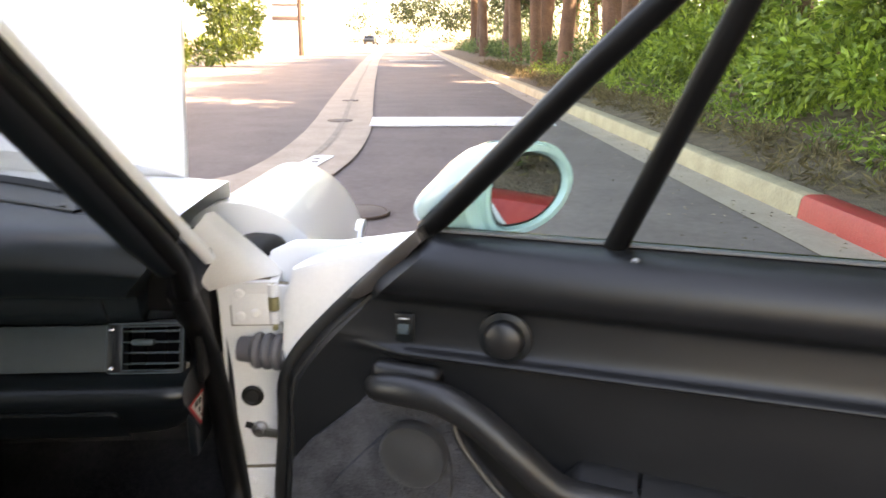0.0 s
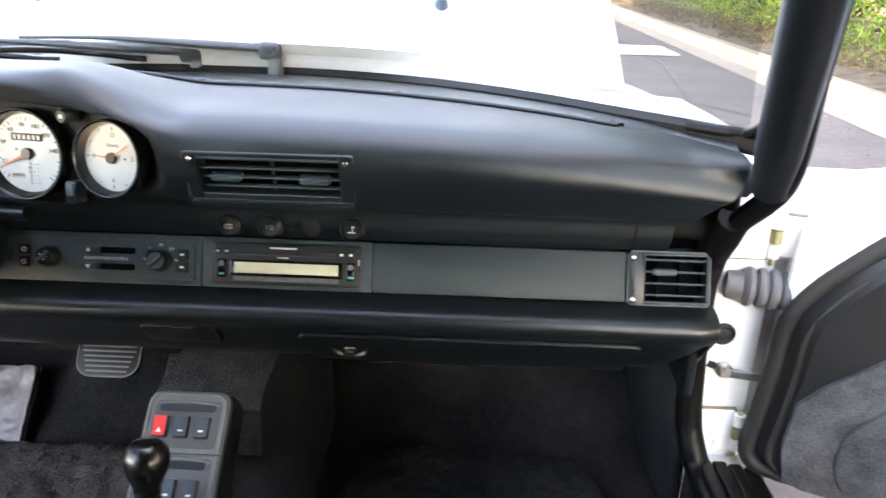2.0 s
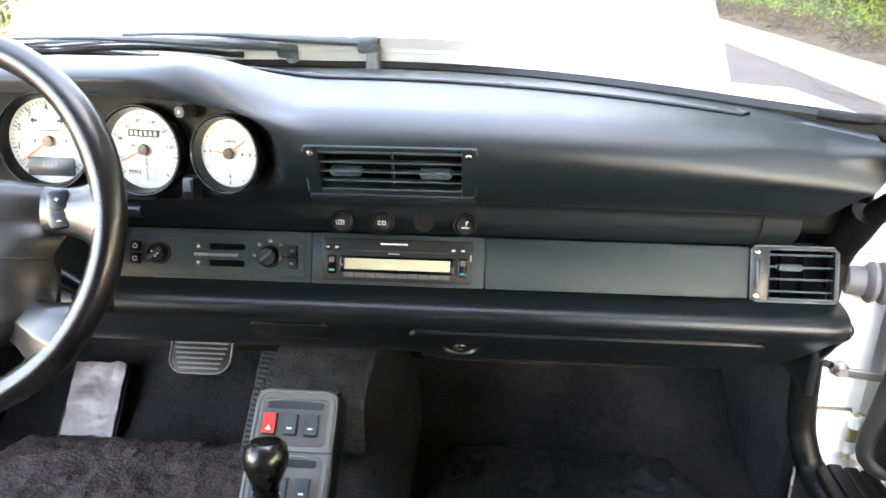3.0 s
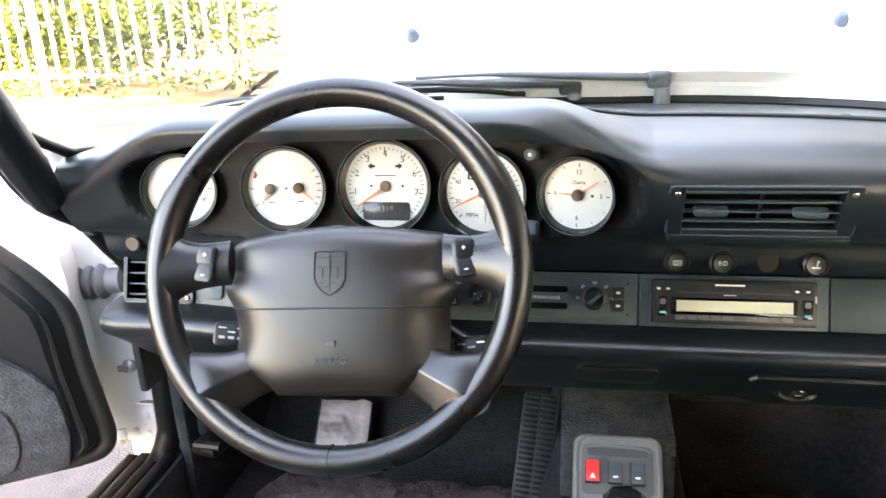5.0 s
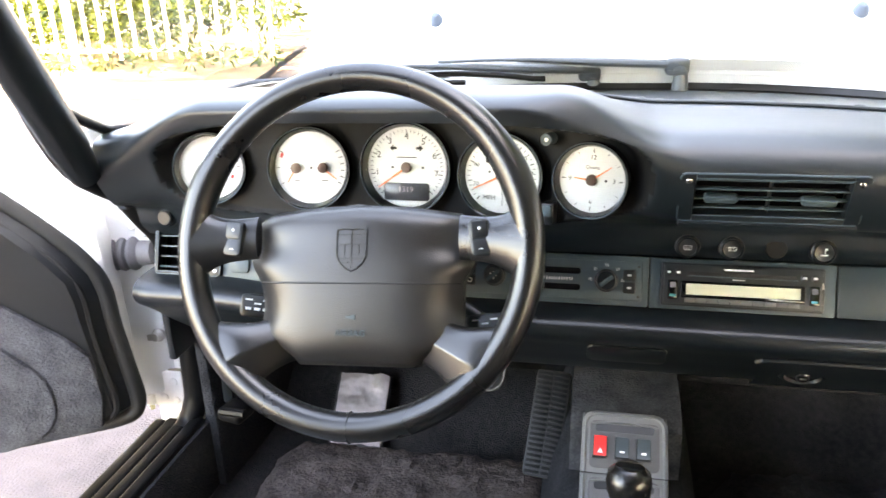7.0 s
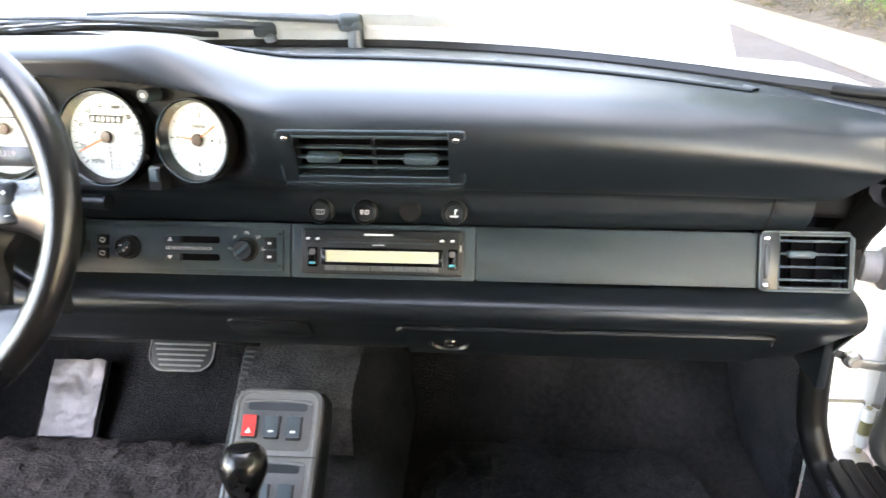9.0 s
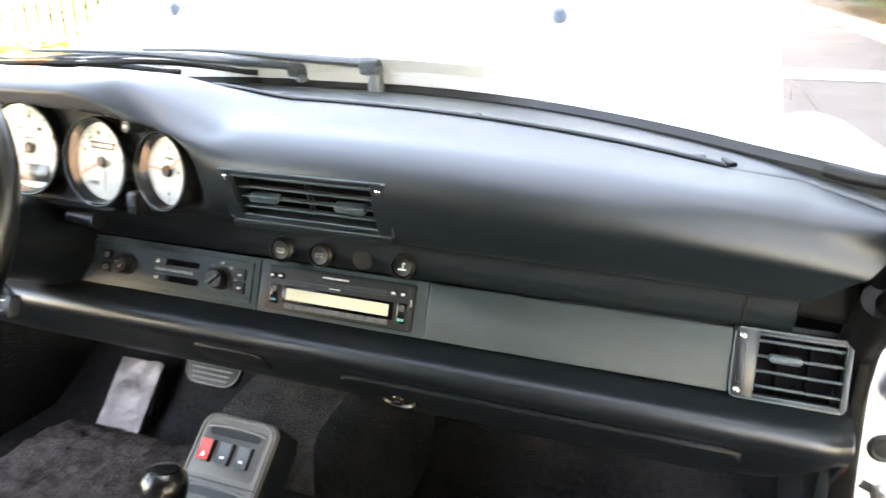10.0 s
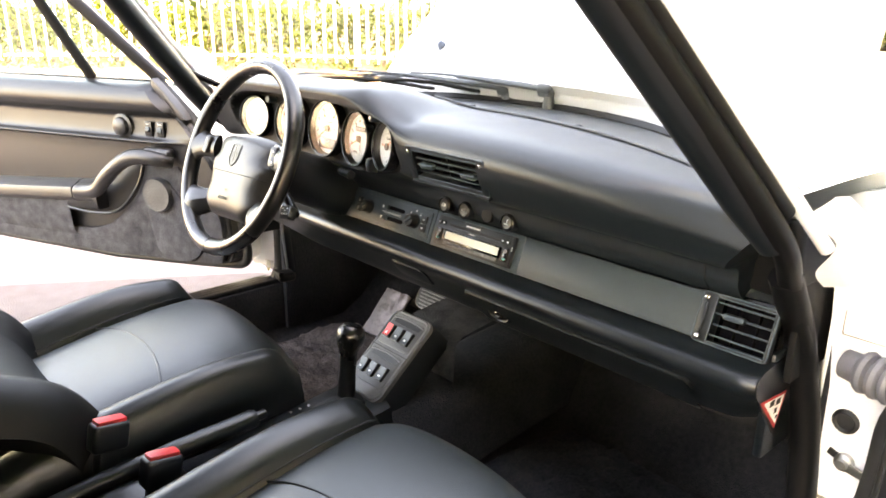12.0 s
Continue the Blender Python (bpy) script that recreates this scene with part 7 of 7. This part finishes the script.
            d = drop * w + (0.022 * smooth_step(0.30, 0.0, w) ** 2 if nm == "arm_rest" else 0.0)
            out = 0.010 * smooth_step(0.75, 1.15, u)
            rows.append([at(u, v, z - d) for v, z in ((0.100, zb - 0.004), (0.112, zb), (0.128, zb - 0.003), (0.148 - out, zf + 0.005), (0.157 - out, zf + 0.001), (0.1605 - out, zf - 0.006), (0.159 - out, zf - 0.028), (0.150 - out, zf - 0.038), (0.100, zf - 0.038))])
        part(nm, loft(rows, True, True), HANDLEV, t, "padded black arm rest" if nm == "arm_rest" else "padded black lid over the door pocket")
    part("door_pocket", loft([[at(u, v + 0.004 * math.sin(math.pi * (u - 0.60) / 0.52), z) for u in [0.60 + 0.52 * k / 10 for k in range(11)]] for z, v in ((0.552, 0.126), (0.545, 0.134), (0.49, 0.137), (0.43, 0.132), (0.405, 0.118))]), PILE, t, "dark carpet covered door pocket")
    for k in range(nsw):
        u = 0.246 + 0.040 * k
        sw = part("window_switch", box(D @ pose(u, 0.1145, 0.737), 0.026, 0.008, 0.040, 0.003), HARD, t, "small black window switch")
        part("rocker", box(D @ pose(u, 0.1195, 0.736, 14), 0.016, 0.007, 0.014, 0.003), SATIN, sw)
        part("mark", box(D @ pose(u, 0.1188, 0.7500), 0.013, 0.001, 0.0010), WHITEINK, sw)
    ut = 0.378
    tw = part("tweeter", lathe(D @ pose(ut, 0.112, 0.738, -90), [(0.034, 0), (0.032, 0.004), (0.026, 0.006), (0.0245, 0.012), (0.021, 0.017), (0.012, 0.020), (0.001, 0.021)], 28), DOORV, t, "round domed tweeter")
    part("well", lathe(D @ pose(ut, 0.112, 0.738, -90), [(0.0345, 0.0010), (0.0338, 0.0046), (0.0320, 0.0052), (0.0255, 0.0068)], 28, False), HARD, tw, "dark recess round the tweeter")
    part("mesh", lathe(D @ pose(ut, 0.112, 0.738, -90), [(0.022, 0.0165), (0.014, 0.0205), (0.001, 0.0218)], 24), HANDLEV, tw)
    part("sill_screw", lathe(D @ pose(0.527, 0.110, 0.848, -40), [(0.0055, 0), (0.0055, 0.003), (0.0035, 0.0045), (0.001, 0.004)], 14), STEEL, t, "small dull metal lock knob")
    part("mirror_corner", prism(P @ Matrix.Translation((0, 0, 0.085)), [(0.164, 0.766), (0.172, 0.780), (0.207, 0.818), (0.238, 0.846), (0.262, 0.868), (0.268, 0.852), (0.250, 0.832), (0.234, 0.808), (0.205, 0.782), (0.180, 0.766)], 0.026, 0.005), CORNERTRIM, t, "dark triangular mirror corner trim")
    # window frame and glass
    fb, ft = Vector((0.262, 0.072, 0.856)), Vector((0.672, 0.215, 1.262))
    rt, rb = Vector((1.11, 0.220, 1.275)), Vector((1.15, 0.072, 0.856))
    pth = [D @ fb, D @ fb.lerp(ft, 0.5) + Vector((0, 0, 0.006)), D @ ft, D @ Vector((0.70, 0.221, 1.275)), D @ rt, D @ rb]
    wf = part("window_frame", tube([pth[0], pth[1], pth[2]], 0.0150, 10), FRAMEBLK, t, "black window frame")
    part("window_rail", tube([pth[2], pth[3], pth[4], pth[5]], 0.0145, 10), FRAMEBLK, t)
    part("frame_bright_line", tube([p + (D.to_3x3() @ Vector((-0.012, -0.012, 0.004))) for p in pth[:3]], 0.0035, 6), STEEL, wf)
    b0, b1 = Vector((0.500, 0.078, 0.852)), Vector((0.664, 0.212, 1.262))
    part("division_bar", tube([D @ b0, D @ b1], 0.0145, 10), FRAMEBLK, t, "black window division bar")
    part("waist_strip", box(D @ pose(0.70, 0.066, 0.8575), 0.88, 0.010, 0.008, 0.002), BLACKGLOSS, t)
    part("waist_bright", box(D @ pose(0.70, 0.078, 0.8605), 0.88, 0.012, 0.004, 0.0015), GREYPL, t)
    gl = part("quarter_glass", loft([[D @ fb, D @ b0], [D @ ft, D @ b1]]), SIDEGLASS, t)
    g2 = part("window_glass", loft([[D @ b0, D @ rb], [D @ b1, D @ rt]]), SIDEGLASS, t)
    gl.visible_shadow = g2.visible_shadow = False
    # outside mirror
    rows = []
    MC = Matrix.Translation((1.097 * s, 1.078, 0.899)) @ pose(0, 0, 0, 0, 0, 38 * s) @ pose(0, 0, 0, 3.8)
    # local: x outwards, y forward (away from the driver), z up
    for k in range(13):
        q = k / 12
        depth = -0.020 + 0.085 * q
        sc = math.sqrt(max(0.0, 1 - max(0.0, (q - 0.15) / 0.85) ** 2.2)) * (1 if q > 0.05 else 0.98)
        rows.append([MC @ Vector((s * (-0.030 * smooth_step(0.0, 0.5, q) + (0.105 + 0.026 * smooth_step(0.0, 0.5, q)) * max(sc, 0.02) * abs(math.cos(b)) ** 0.85 * (1 if math.cos(b) > 0 else -1)), depth, 0.066 * max(sc, 0.02) * abs(math.sin(b)) ** 0.85 * (1 if math.sin(b) > 0 else -1) * (1 - 0.42 * smooth_step(0.0, -1.0, math.cos(b)) * smooth_step(0.1, 0.5, q)) - 0.016 * smooth_step(0.2, -1.0, math.cos(b)) * smooth_step(0.1, 0.5, q))) for b in [2 * math.pi * j / 32 for j in range(32)]])
    mm = part("door_mirror", loft(rows, True, True), MIRRORCASE, t, "rounded pale blue-white mirror housing")

    def ell(a, c, dep, ox=0.0):
        return [MC @ Vector((s * (ox + (a * math.cos(b) if math.cos(b) > 0 else -0.74 * a * abs(math.cos(b)) ** 0.6)), dep, c * math.sin(b))) for b in [2 * math.pi * j / 32 for j in range(32)]]

    part("rim", loft([ell(0.104, 0.065, -0.019), ell(0.101, 0.062, -0.030), ell(0.090, 0.054, -0.031), ell(0.084, 0.050, -0.021)], True), MIRRORCASE, mm)
    part("dark_edging", loft([ell(0.086, 0.052, -0.0225), ell(0.078, 0.0465, -0.0235), ell(0.001, 0.001, -0.0225)], True), RUBBER, mm)
    part("mirror_glass", loft([ell(0.079, 0.047, -0.0245), ell(0.001, 0.001, -0.0245)], True), MIRROR, mm, "dark mirror glass")
    part("foot", tube([D @ Vector((0.275, -0.012, 0.838)), D @ Vector((0.290, -0.030, 0.858)), MC @ Vector((-0.060 * s, 0.040, -0.034))], [0.026, 0.030, 0.034], 14), MIRRORCASE, mm)
    return t


door(1, "open white passenger door with black padded inner card", 1)
door(-1, "open white driver door with black padded inner card", 2)
